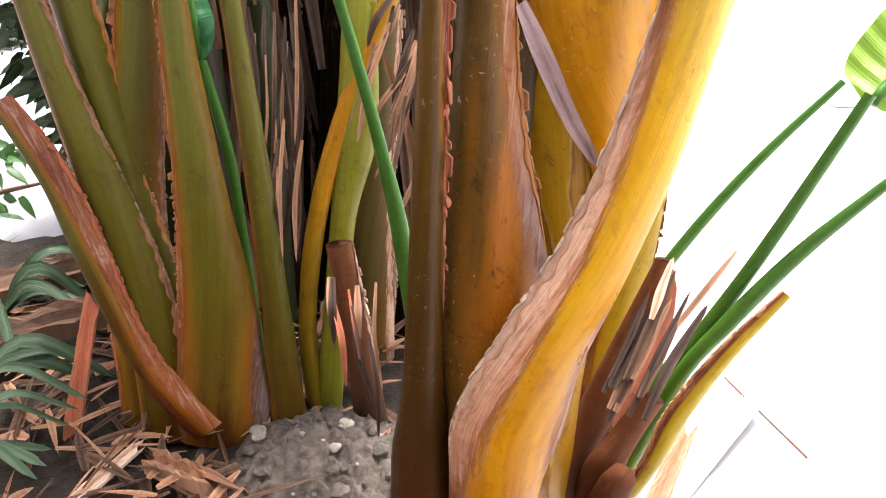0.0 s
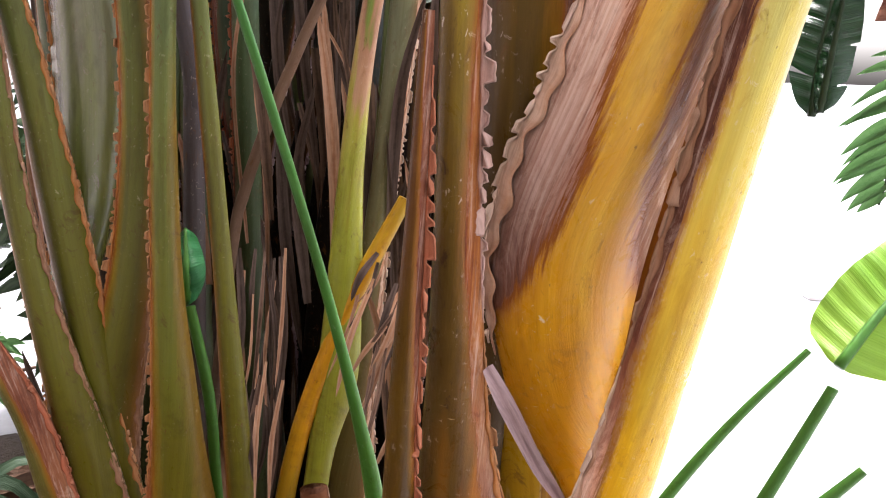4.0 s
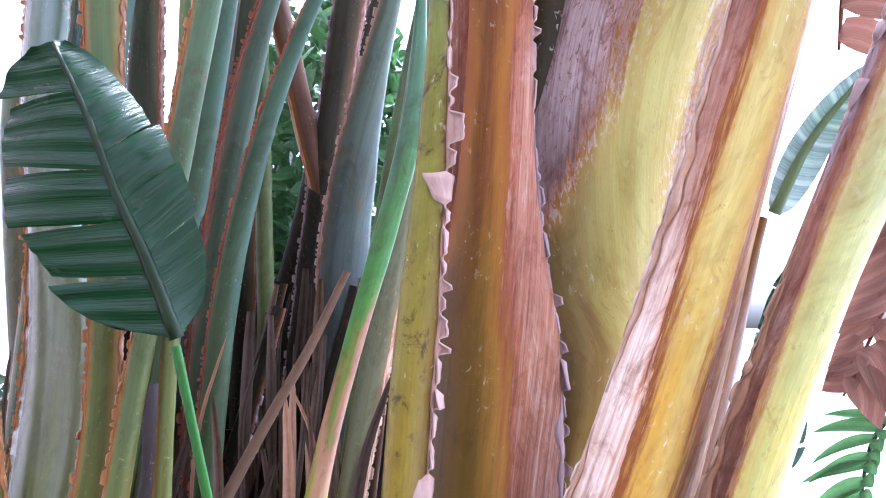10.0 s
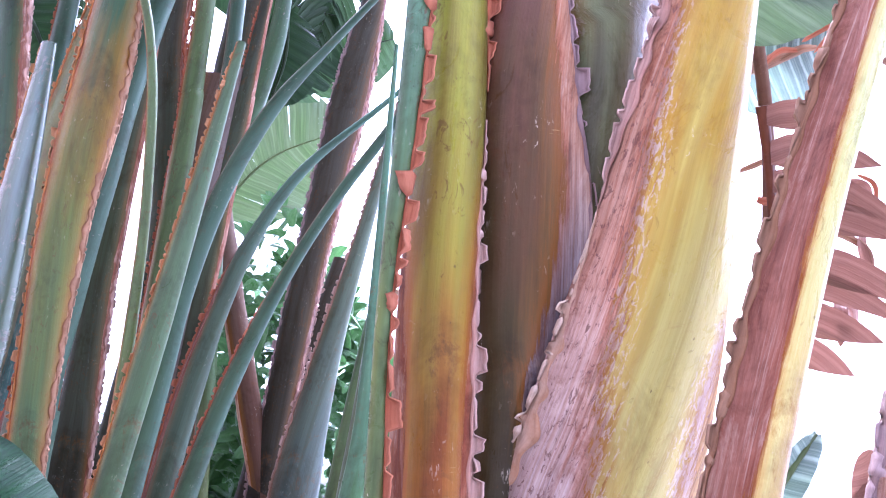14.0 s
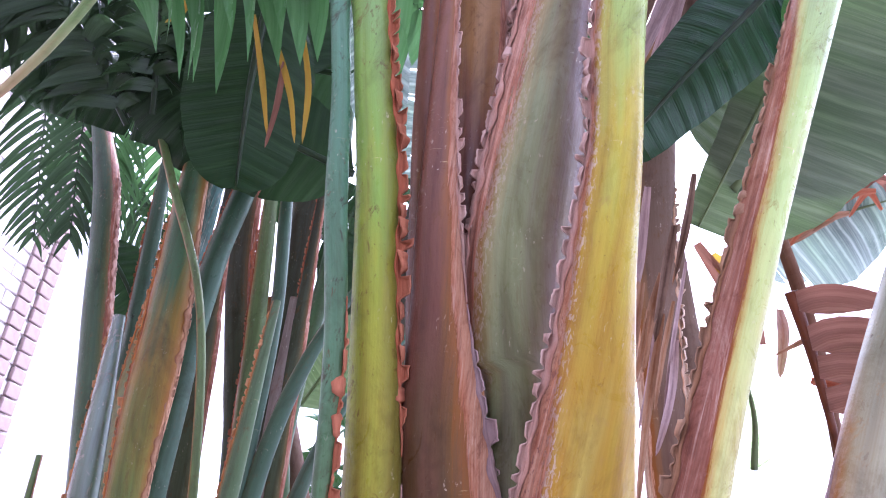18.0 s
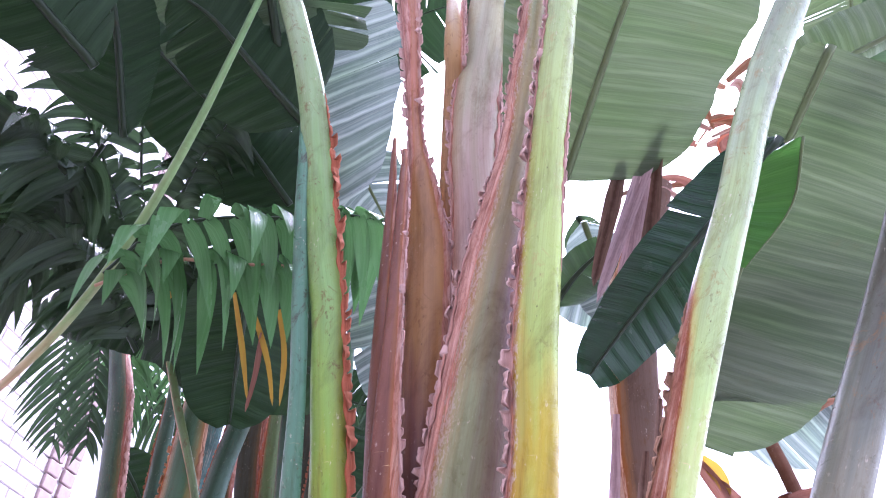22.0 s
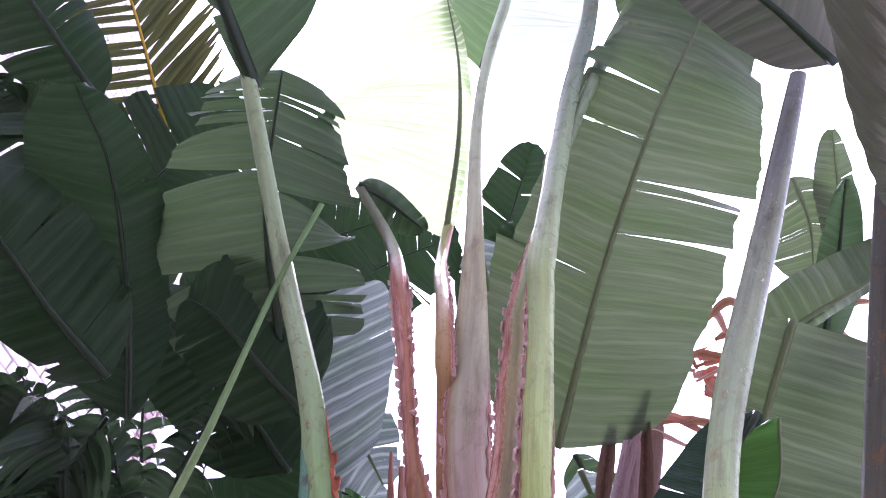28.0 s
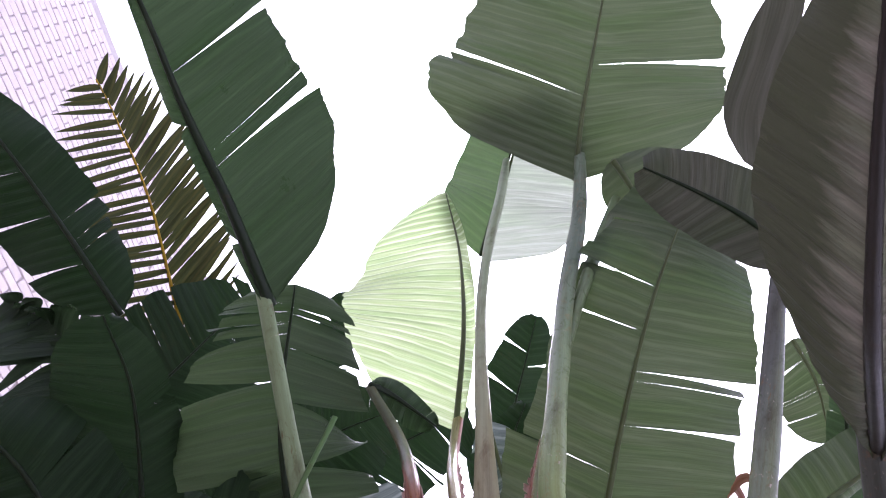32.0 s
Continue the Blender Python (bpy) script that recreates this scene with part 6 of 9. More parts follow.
frond(palm_dark, [(-0.724, 1.158, 2.820), (-0.835, 0.878, 3.072), (-0.960, 0.659, 3.243)], 0.171, 0.171, (0.53, -0.54, -0.65), L_PALMDARK, pairs=20, wide=0.036, lean=0.7, sag=0.8, loose=0.4, seed=21)
frond(palm_dark, [(-0.769, 1.231, 2.914), (-0.825, 0.917, 3.220), (-0.921, 0.610, 3.509)], 0.183, 0.183, (0.50, -0.53, -0.68), L_PALMDARK, pairs=20, wide=0.036, lean=0.7, sag=0.8, loose=0.4, seed=22)
frond(palm_dark, [(-0.799, 1.325, 2.985), (-0.797, 1.003, 3.312), (-0.699, 0.700, 3.635)], 0.194, 0.194, (0.47, -0.55, -0.69), L_PALMDARK, pairs=20, wide=0.036, lean=0.7, sag=0.8, loose=0.4, seed=23)
frond(palm_dark, [(-0.621, 1.075, 2.751), (-0.526, 0.841, 2.986), (-0.299, 0.672, 3.165)], 0.160, 0.160, (0.43, -0.59, -0.68), L_PALMDARK, pairs=20, wide=0.036, lean=0.7, sag=0.8, loose=0.4, seed=24)
frond(palm_dark, [(-0.713, 1.179, 2.797), (-0.589, 1.067, 2.882), (-0.431, 0.974, 2.950)], 0.171, 0.171, (0.44, -0.68, -0.59), L_PALMDARK, pairs=20, wide=0.036, lean=0.7, sag=0.8, loose=0.4, seed=25)
frond(palm_dark, [(-0.821, 1.262, 2.865), (-1.043, 0.931, 3.159), (-1.300, 0.736, 3.273)], 0.183, 0.183, (0.58, -0.52, -0.63), L_PALMDARK, pairs=20, wide=0.036, lean=0.7, sag=0.8, loose=0.4, seed=26)
frond(palm_dark, [(-0.590, 0.332, 3.057), (-0.637, 0.209, 3.144), (-0.745, 0.150, 3.176)], 0.153, 0.153, (0.55, -0.35, -0.76), L_PALMDARK, pairs=16, wide=0.05, lean=0.5, sag=0.85, loose=0.45, seed=40)
frond(palm_dark, [(-0.577, 0.273, 3.229), (-0.640, 0.078, 3.369), (-0.768, -0.047, 3.448)], 0.163, 0.163, (0.51, -0.26, -0.82), L_PALMDARK, pairs=16, wide=0.05, lean=0.5, sag=0.85, loose=0.45, seed=41)
frond(palm_dark, [(-0.745, 0.725, 2.992), (-0.832, 0.623, 3.060), (-0.994, 0.614, 3.047)], 0.173, 0.173, (0.58, -0.52, -0.62), L_PALMDARK, pairs=16, wide=0.05, lean=0.5, sag=0.85, loose=0.45, seed=42)
frond(palm_dark, [(-0.710, 0.742, 3.110), (-0.862, 0.850, 3.010), (-1.074, 0.970, 2.894)], 0.184, 0.184, (0.57, -0.60, -0.56), L_PALMDARK, pairs=16, wide=0.05, lean=0.5, sag=0.85, loose=0.45, seed=43)
petiole(cane_palm, [(-0.520, 0.530, 2.244, 0.014), (-0.376, 0.470, 2.338, 0.016), (-0.275, 0.420, 2.465, 0.016), (-0.203, 0.374, 2.611, 0.015), (-0.144, 0.328, 2.766, 0.013), (-0.082, 0.276, 2.916, 0.012), (-0.000, 0.213, 3.049, 0.013)], P_CREAM)
frond(cane_palm, [(-0.307, 0.435, 2.405), (-0.236, 0.412, 2.449), (-0.149, 0.412, 2.467), (-0.025, 0.431, 2.467)], 0.115, 0.115, (0.39, -0.61, -0.69), L_PALMBRIGHT, pairs=8, wide=0.033, lean=0.5, loose=0.4, sag=1.2, seed=61, rib=0.003, singly=True)
frond(cane_palm, [(-0.320, 0.444, 2.392), (-0.217, 0.438, 2.420), (-0.116, 0.457, 2.416), (-0.016, 0.476, 2.412)], 0.085, 0.105, (0.36, -0.67, -0.65), L_PALMBRIGHT, pairs=7, wide=0.03, lean=0.5, loose=0.4, sag=1.2, seed=62, rib=0.003, rib_look=P_TWIG, singly=True)
frond(cane_palm, [(-0.097, 0.604, 2.672), (-0.028, 0.626, 2.661), (0.070, 0.653, 2.648)], 0.041, 0.112, (0.25, -0.72, -0.65), L_PALMBRIGHT, pairs=6, wide=0.034, lean=0.3, sag=0.8, seed=63, rib=0.003, singly=True)
strip_leaf(cane_palm, [(-0.147, 0.518, 2.414), (-0.142, 0.570, 2.349), (-0.141, 0.617, 2.290)], 0.009, L_PALMYELLOW, (0.37, -0.69, -0.62))
strip_leaf(cane_palm, [(-0.112, 0.560, 2.368), (-0.125, 0.593, 2.323), (-0.145, 0.626, 2.277)], 0.009, L_DEAD, (0.34, -0.74, -0.58))
strip_leaf(cane_palm, [(-0.084, 0.543, 2.394), (-0.082, 0.585, 2.342), (-0.095, 0.629, 2.284)], 0.009, L_PALMYELLOW, (0.32, -0.73, -0.61))
strip_leaf(cane_palm, [(-0.220, 0.476, 2.452), (-0.237, 0.504, 2.413), (-0.263, 0.511, 2.400)], 0.009, L_PALMYELLOW, (0.43, -0.64, -0.64))
strip_leaf(cane_palm, [(-0.124, 0.532, 2.401), (-0.107, 0.586, 2.336), (-0.105, 0.627, 2.284)], 0.009, L_PALMYELLOW, (0.35, -0.71, -0.61))
frond(dead_frond, [(0.739, 1.200, 2.331), (0.779, 1.270, 2.202), (0.823, 1.368, 2.023), (0.860, 1.449, 1.873)], 0.296, 0.000, (-0.41, -0.88, -0.22), L_DEAD, pairs=8, wide=0.068, lean=0.1, sag=0.28, seed=71, rib=0.014, start=0.02, singly=True)
petiole(dead_frond, [(0.887, 1.511, 2.081, 0.029), (0.836, 1.371, 2.220, 0.031), (0.775, 1.247, 2.368, 0.030), (0.705, 1.139, 2.526, 0.025)], P_DRYCUT)
frond(dead_frond, [(1.112, 1.499, 1.763), (1.076, 1.503, 1.537), (0.992, 1.508, 1.332), (0.918, 1.513, 1.164)], 0.200, 0.141, (-0.55, -0.84, -0.05), L_DEAD, pairs=9, wide=0.075, lean=0.7, sag=0.5, seed=72, rib=0.01)
frond(palm_right, [(1.165, 1.605, 1.168), (1.045, 1.610, 1.061), (1.008, 1.615, 0.783)], 0.025, 0.151, (-0.54, -0.84, 0.10), L_PALM, pairs=14, wide=0.03, lean=0.6, sag=0.3, seed=73)
strip_leaf(dead_frond, [(1.057, 1.330, 2.966), (1.157, 1.280, 3.026), (1.249, 1.272, 3.045)], 0.089, L_DEAD, (-0.35, -0.77, -0.54))
strip_leaf(dead_frond, [(1.013, 1.411, 2.885), (1.133, 1.364, 2.944), (1.246, 1.360, 2.963)], 0.089, L_DEAD, (-0.33, -0.80, -0.50))
strip_leaf(dead_frond, [(0.969, 1.492, 2.804), (1.083, 1.444, 2.863), (1.190, 1.439, 2.882)], 0.089, L_DEAD, (-0.30, -0.83, -0.46))
strip_leaf(dead_frond, [(1.031, 1.568, 2.741), (1.136, 1.529, 2.791), (1.234, 1.534, 2.799)], 0.089, L_DEAD, (-0.33, -0.85, -0.42))
strip_leaf(dead_frond, [(0.881, 1.127, 3.134), (0.846, 1.066, 3.185), (0.804, 1.049, 3.196)], 0.089, L_DEAD, (-0.28, -0.71, -0.65))
strip_leaf(dead_frond, [(1.102, 1.249, 3.047), (1.185, 1.207, 3.097), (1.260, 1.208, 3.106)], 0.089, L_DEAD, (-0.37, -0.73, -0.58))
strip_leaf(dead_frond, [(0.919, 1.349, 2.802), (1.007, 1.353, 2.815), (1.091, 1.393, 2.770)], 0.062, L_DEAD, (-0.36, -0.75, -0.56))
strip_leaf(dead_frond, [(0.901, 1.384, 2.744), (0.989, 1.403, 2.734), (1.073, 1.458, 2.666)], 0.062, L_DEAD, (-0.35, -0.77, -0.53))
strip_leaf(dead_frond, [(0.837, 1.346, 2.790), (0.921, 1.330, 2.831), (1.002, 1.352, 2.815)], 0.062, L_DEAD, (-0.32, -0.76, -0.56))
strip_leaf(dead_frond, [(0.938, 1.306, 2.872), (1.022, 1.280, 2.931), (1.102, 1.290, 2.932)], 0.062, L_DEAD, (-0.36, -0.72, -0.59))
strip_leaf(dead_frond, [(0.883, 1.426, 2.675), (0.958, 1.436, 2.676), (1.029, 1.482, 2.619)], 0.062, L_DEAD, (-0.34, -0.80, -0.50))
strip_leaf(dead_frond, [(0.597, 1.202, 2.421), (0.628, 1.222, 2.386), (0.640, 1.242, 2.350)], 0.031, L_PALMYELLOW, (-0.29, -0.82, -0.48))
strip_leaf(dead_frond, [(0.567, 1.191, 2.441), (0.619, 1.231, 2.370), (0.653, 1.270, 2.299)], 0.031, L_DEAD, (-0.28, -0.82, -0.50))
strip_leaf(dead_frond, [(0.689, 1.293, 2.258), (0.667, 1.259, 2.320), (0.627, 1.225, 2.381)], 0.031, L_DEAD, (-0.34, -0.86, -0.37))
strip_leaf(main, [(0.853, -0.414, 2.874), (0.798, -0.338, 2.850), (0.764, -0.272, 2.823), (0.766, -0.198, 2.795)], 0.075, L_GREY, (-0.40, -0.30, -0.86), 'leaf_scrap')
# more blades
leaf(back_clump, [(-0.405, 0.350, 2.798), (-0.479, 0.224, 2.859), (-0.542, 0.091, 2.925), (-0.623, -0.010, 2.972)], 0.102, 0.153, (0.58, -0.42, -0.70), L_SHADED, tears=6, seed=31)
leaf(back_clump, [(-0.606, 0.115, 3.582), (-0.705, -0.113, 3.685), (-0.807, -0.328, 3.781), (-0.935, -0.562, 3.886)], 0.164, 0.134, (0.51, -0.11, -0.85), L_SHADED, tears=3, seed=32)
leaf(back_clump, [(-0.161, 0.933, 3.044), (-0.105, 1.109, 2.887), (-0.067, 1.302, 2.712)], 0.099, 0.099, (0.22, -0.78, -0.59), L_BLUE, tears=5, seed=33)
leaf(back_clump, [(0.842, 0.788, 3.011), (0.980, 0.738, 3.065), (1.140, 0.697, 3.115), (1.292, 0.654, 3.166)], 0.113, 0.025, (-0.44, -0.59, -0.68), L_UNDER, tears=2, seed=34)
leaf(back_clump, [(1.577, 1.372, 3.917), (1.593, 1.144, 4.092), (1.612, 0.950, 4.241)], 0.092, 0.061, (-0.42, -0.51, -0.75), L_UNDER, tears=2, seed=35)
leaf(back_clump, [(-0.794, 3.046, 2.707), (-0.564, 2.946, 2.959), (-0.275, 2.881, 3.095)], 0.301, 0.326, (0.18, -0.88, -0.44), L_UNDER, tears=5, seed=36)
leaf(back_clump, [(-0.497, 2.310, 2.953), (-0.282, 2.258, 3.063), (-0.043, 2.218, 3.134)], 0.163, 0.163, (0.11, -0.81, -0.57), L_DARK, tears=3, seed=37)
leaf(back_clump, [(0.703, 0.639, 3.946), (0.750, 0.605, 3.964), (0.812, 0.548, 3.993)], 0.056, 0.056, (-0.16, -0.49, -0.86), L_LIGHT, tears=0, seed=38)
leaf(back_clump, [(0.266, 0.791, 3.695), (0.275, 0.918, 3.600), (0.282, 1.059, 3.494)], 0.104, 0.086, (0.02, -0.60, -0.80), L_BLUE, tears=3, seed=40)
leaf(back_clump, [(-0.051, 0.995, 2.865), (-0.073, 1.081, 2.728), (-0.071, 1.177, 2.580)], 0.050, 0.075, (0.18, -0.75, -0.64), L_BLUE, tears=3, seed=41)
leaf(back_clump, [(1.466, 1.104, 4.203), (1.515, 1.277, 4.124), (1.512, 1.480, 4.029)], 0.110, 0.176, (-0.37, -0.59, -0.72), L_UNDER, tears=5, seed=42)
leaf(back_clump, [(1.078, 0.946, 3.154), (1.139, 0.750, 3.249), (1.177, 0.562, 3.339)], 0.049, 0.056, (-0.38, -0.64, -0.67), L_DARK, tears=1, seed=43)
leaf(back_clump, [(-0.263, 0.890, 2.977), (-0.378, 0.756, 3.123), (-0.498, 0.655, 3.228), (-0.617, 0.545, 3.343)], 0.187, 0.160, (0.40, -0.47, -0.79), L_SHADED, tears=4, seed=51)
leaf(back_clump, [(-0.332, 1.170, 2.934), (-0.279, 1.020, 3.134), (-0.210, 0.855, 3.357), (-0.147, 0.735, 3.522)], 0.179, 0.164, (0.23, -0.54, -0.81), L_SHADED, tears=5, seed=52)
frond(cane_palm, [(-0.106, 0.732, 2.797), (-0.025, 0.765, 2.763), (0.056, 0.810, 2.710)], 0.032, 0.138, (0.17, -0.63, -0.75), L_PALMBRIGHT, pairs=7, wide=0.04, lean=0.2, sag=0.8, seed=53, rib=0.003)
leaf(back_clump, [(-0.667, 0.884, 3.549), (-0.479, 0.764, 3.614), (-0.213, 0.692, 3.659), (-0.030, 0.667, 3.679)], 0.207, 0.242, (0.25, -0.56, -0.79), L_SHADED, tears=8, seed=55)
leaf(back_clump, [(-1.083, 0.872, 3.647), (-0.919, 0.635, 3.876), (-0.666, 0.497, 4.063), (-0.468, 0.421, 4.218)], 0.294, 0.294, (0.38, -0.41, -0.83), L_SHADED, tears=8, seed=56)
leaf(back_clump, [(0.439, 1.145, 3.060), (0.468, 1.238, 2.977), (0.479, 1.349, 2.875)], 0.089, 0.089, (-0.08, -0.80, -0.60), L_BLUE, tears=3, seed=57)
leaf(back_clump, [(0.332, 1.133, 2.783), (0.395, 1.084, 2.836), (0.484, 1.039, 2.890)], 0.053, 0.067, (-0.05, -0.81, -0.59), L_DARK, tears=2, seed=58)
leaf(back_clump, [(0.833, 1.629, 0.973), (0.852, 1.660, 1.147), (0.895, 1.694, 1.334), (0.940, 1.716, 1.459)], 0.075, 0.063, (-0.47, -0.88, -0.13), L_SHEEN, tears=4, seed=59)
leaf(back_clump, [(0.840, 1.610, 0.982), (0.851, 1.614, 1.133), (0.863, 1.617, 1.285)], 0.025, 0.050, (-0.47, -0.88, 0.04), L_SHEEN, tears=2, seed=60)
petiole(back_clump, [(-0.572, 1.600, -0.020, 0.074), (-0.627, 1.600, 2.243, 0.064), (-0.636, 1.600, 2.492, 0.056), (-0.644, 1.600, 2.742, 0.049), (-0.654, 1.600, 3.017, 0.037), (-0.664, 1.600, 3.292, 0.020)], P_UMBER_SHADED, flaps=[('L', 1.2, 2.9, 0.010, DRY_RED, 220)])
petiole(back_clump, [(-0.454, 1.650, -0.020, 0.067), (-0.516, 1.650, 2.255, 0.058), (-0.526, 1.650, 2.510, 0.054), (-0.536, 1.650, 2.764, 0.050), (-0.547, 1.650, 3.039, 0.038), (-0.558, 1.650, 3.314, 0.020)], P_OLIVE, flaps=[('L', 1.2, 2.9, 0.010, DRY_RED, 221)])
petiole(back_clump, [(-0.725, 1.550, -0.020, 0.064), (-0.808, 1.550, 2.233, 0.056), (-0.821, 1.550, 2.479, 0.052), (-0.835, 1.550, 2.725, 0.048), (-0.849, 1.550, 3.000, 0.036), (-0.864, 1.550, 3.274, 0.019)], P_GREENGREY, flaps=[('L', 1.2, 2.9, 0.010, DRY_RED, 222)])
petiole(back_clump, [(-0.441, 1.550, -0.020, 0.062), (-0.374, 1.550, 2.221, 0.054), (-0.364, 1.550, 2.458, 0.043), (-0.354, 1.550, 2.695, 0.031), (-0.342, 1.550, 2.970, 0.023), (-0.330, 1.550, 3.245, 0.012)], P_UMBER_SHADED, flaps=[('L', 1.2, 2.9, 0.010, DRY_RED, 223)])
strip_leaf(main, [(0.055, 0.535, 0.833), (0.076, 0.541, 0.791), (0.099, 0.547, 0.746), (0.127, 0.553, 0.702)], 0.016, DRY_LILAC)
strip_leaf(main, [(0.167, 0.457, 1.113), (0.175, 0.458, 1.106), (0.187, 0.460, 1.096)], 0.006, DRY_BROWN)
strip_leaf(main, [(0.190, 0.735, 0.165), (0.227, 0.712, 0.337), (0.247, 0.697, 0.445), (0.245, 0.684, 0.547)], 0.036, DRY_RED)
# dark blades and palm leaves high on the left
leaf(back_clump, [(-0.161, 1.173, 2.634), (-0.351, 1.122, 2.716), (-0.515, 1.083, 2.777), (-0.669, 1.002, 2.916)], 0.163, 0.138, (0.37, -0.68, -0.64), L_SHADED, tears=2, seed=81)
leaf(back_clump, [(-0.173, 1.220, 2.969), (-0.415, 1.188, 3.011), (-0.698, 1.156, 3.051), (-0.967, 1.124, 3.092)], 0.212, 0.169, (0.40, -0.61, -0.68), L_SHADED, tears=3, seed=82)
leaf(back_clump, [(-0.554, 1.195, 2.777), (-0.689, 1.161, 2.831), (-0.850, 1.132, 2.873), (-1.037, 1.116, 2.890)], 0.080, 0.120, (0.49, -0.62, -0.61), L_SHADED, tears=4, seed=83)
leaf(back_clump, [(-1.038, 1.634, 2.768), (-0.953, 1.706, 2.640), (-0.917, 1.785, 2.496)], 0.099, 0.099, (0.46, -0.78, -0.42), L_SHADED, tears=3, seed=84)
leaf(back_clump, [(-0.335, 1.733, 2.847), (-0.332, 1.798, 2.725), (-0.364, 1.855, 2.618)], 0.104, 0.086, (0.21, -0.85, -0.48), L_SHADED, tears=2, seed=85)
frond(palm_dark, [(-1.127, 1.486, 3.464), (-1.211, 1.620, 3.207), (-1.258, 1.798, 2.871)], 0.199, 0.199, (0.50, -0.64, -0.58), L_PALMDARK, pairs=22, wide=0.02, lean=0.9, sag=0.5, seed=90, rib=0.005)
frond(palm_dark, [(-0.994, 1.541, 3.582), (-1.139, 1.680, 3.312), (-1.188, 1.857, 2.978)], 0.207, 0.207, (0.46, -0.65, -0.60), L_PALM, pairs=22, wide=0.02, lean=0.9, sag=0.5, seed=91, rib=0.005)
frond(palm_dark, [(-1.395, 1.584, 3.685), (-1.467, 1.731, 3.406), (-1.516, 1.961, 2.972)], 0.216, 0.216, (0.53, -0.61, -0.58), L_PALMDARK, pairs=22, wide=0.02, lean=0.9, sag=0.5, seed=92, rib=0.005)
frond(palm_dark, [(-0.966, 1.681, 3.747), (-1.060, 1.852, 3.420), (-1.072, 2.045, 3.060)], 0.224, 0.224, (0.41, -0.68, -0.61), L_PALM, pairs=22, wide=0.02, lean=0.9, sag=0.5, seed=93, rib=0.005)
# dead thatch on the right and peeling strips of the old trunks
strip_leaf(dead_frond, [(1.104, 1.159, 3.201), (1.138, 1.103, 3.238), (1.156, 1.119, 3.230)], 0.026, L_DEAD, (-0.34, -0.73, -0.60))
strip_leaf(dead_frond, [(0.820, 1.092, 3.299), (0.780, 1.004, 3.349), (0.723, 0.991, 3.351)], 0.018, DRY_BROWN, (-0.23, -0.72, -0.66))
strip_leaf(dead_frond, [(1.167, 1.436, 3.204), (1.102, 1.409, 3.214), (1.030, 1.411, 3.206)], 0.019, DRY_PINK, (-0.34, -0.77, -0.54))
strip_leaf(dead_frond, [(0.954, 1.152, 3.319), (1.026, 1.154, 3.325), (1.092, 1.182, 3.314)], 0.019, DRY_RED, (-0.28, -0.72, -0.64))
strip_leaf(dead_frond, [(0.784, 1.155, 3.319), (0.728, 1.142, 3.322), (0.667, 1.152, 3.310)], 0.028, L_DEAD, (-0.20, -0.73, -0.65))
strip_leaf(dead_frond, [(0.896, 1.334, 3.268), (0.794, 1.285, 3.289), (0.683, 1.278, 3.283)], 0.025, DRY_BROWN, (-0.24, -0.77, -0.60))
strip_leaf(dead_frond, [(0.780, 1.023, 3.192), (0.886, 1.005, 3.212), (0.979, 1.045, 3.197)], 0.012, DRY_PINK, (-0.22, -0.73, -0.65))
strip_leaf(dead_frond, [(0.984, 1.374, 3.237), (0.906, 1.320, 3.262), (0.814, 1.327, 3.250)], 0.017, DRY_RED, (-0.27, -0.77, -0.57))
strip_leaf(dead_frond, [(0.826, 1.304, 3.248), (0.737, 1.243, 3.276), (0.636, 1.237, 3.271)], 0.027, L_DEAD, (-0.22, -0.77, -0.60))
strip_leaf(dead_frond, [(0.882, 1.043, 3.436), (0.963, 1.007, 3.465), (1.024, 1.061, 3.438)], 0.028, DRY_BROWN, (-0.25, -0.67, -0.70))
strip_leaf(dead_frond, [(1.156, 1.341, 3.283), (1.096, 1.287, 3.310), (1.020, 1.309, 3.290)], 0.029, DRY_PINK, (-0.34, -0.74, -0.58))
strip_leaf(dead_frond, [(0.799, 1.032, 3.319), (0.679, 1.009, 3.322), (0.551, 1.024, 3.301)], 0.021, DRY_RED, (-0.22, -0.70, -0.68))
strip_leaf(dead_frond, [(1.010, 1.203, 3.319), (1.129, 1.171, 3.350), (1.226, 1.230, 3.322)], 0.028, L_DEAD, (-0.29, -0.72, -0.63))
strip_leaf(dead_frond, [(0.830, 1.127, 3.386), (0.770, 1.094, 3.400), (0.695, 1.125, 3.375)], 0.021, DRY_BROWN, (-0.22, -0.71, -0.67))
strip_leaf(dead_frond, [(0.804, 1.068, 3.270), (0.726, 1.035, 3.283), (0.635, 1.065, 3.256)], 0.020, DRY_PINK, (-0.22, -0.72, -0.66))
strip_leaf(dead_frond, [(0.779, 0.987, 3.211), (0.855, 0.989, 3.216), (0.917, 1.050, 3.185)], 0.012, DRY_RED, (-0.22, -0.72, -0.66))
strip_leaf(dead_frond, [(1.054, 1.098, 3.159), (1.034, 1.018, 3.205), (0.998, 1.006, 3.209)], 0.012, L_DEAD, (-0.34, -0.73, -0.60))
strip_leaf(dead_frond, [(1.055, 0.961, 3.229), (1.008, 0.904, 3.259), (0.943, 0.929, 3.238)], 0.024, DRY_BROWN, (-0.34, -0.68, -0.65))
strip_leaf(dead_frond, [(1.067, 1.338, 3.242), (1.185, 1.360, 3.240), (1.296, 1.418, 3.215)], 0.017, DRY_PINK, (-0.31, -0.76, -0.58))
strip_leaf(dead_frond, [(1.185, 1.127, 3.372), (1.183, 1.063, 3.411), (1.161, 1.085, 3.396)], 0.024, DRY_RED, (-0.36, -0.68, -0.64))
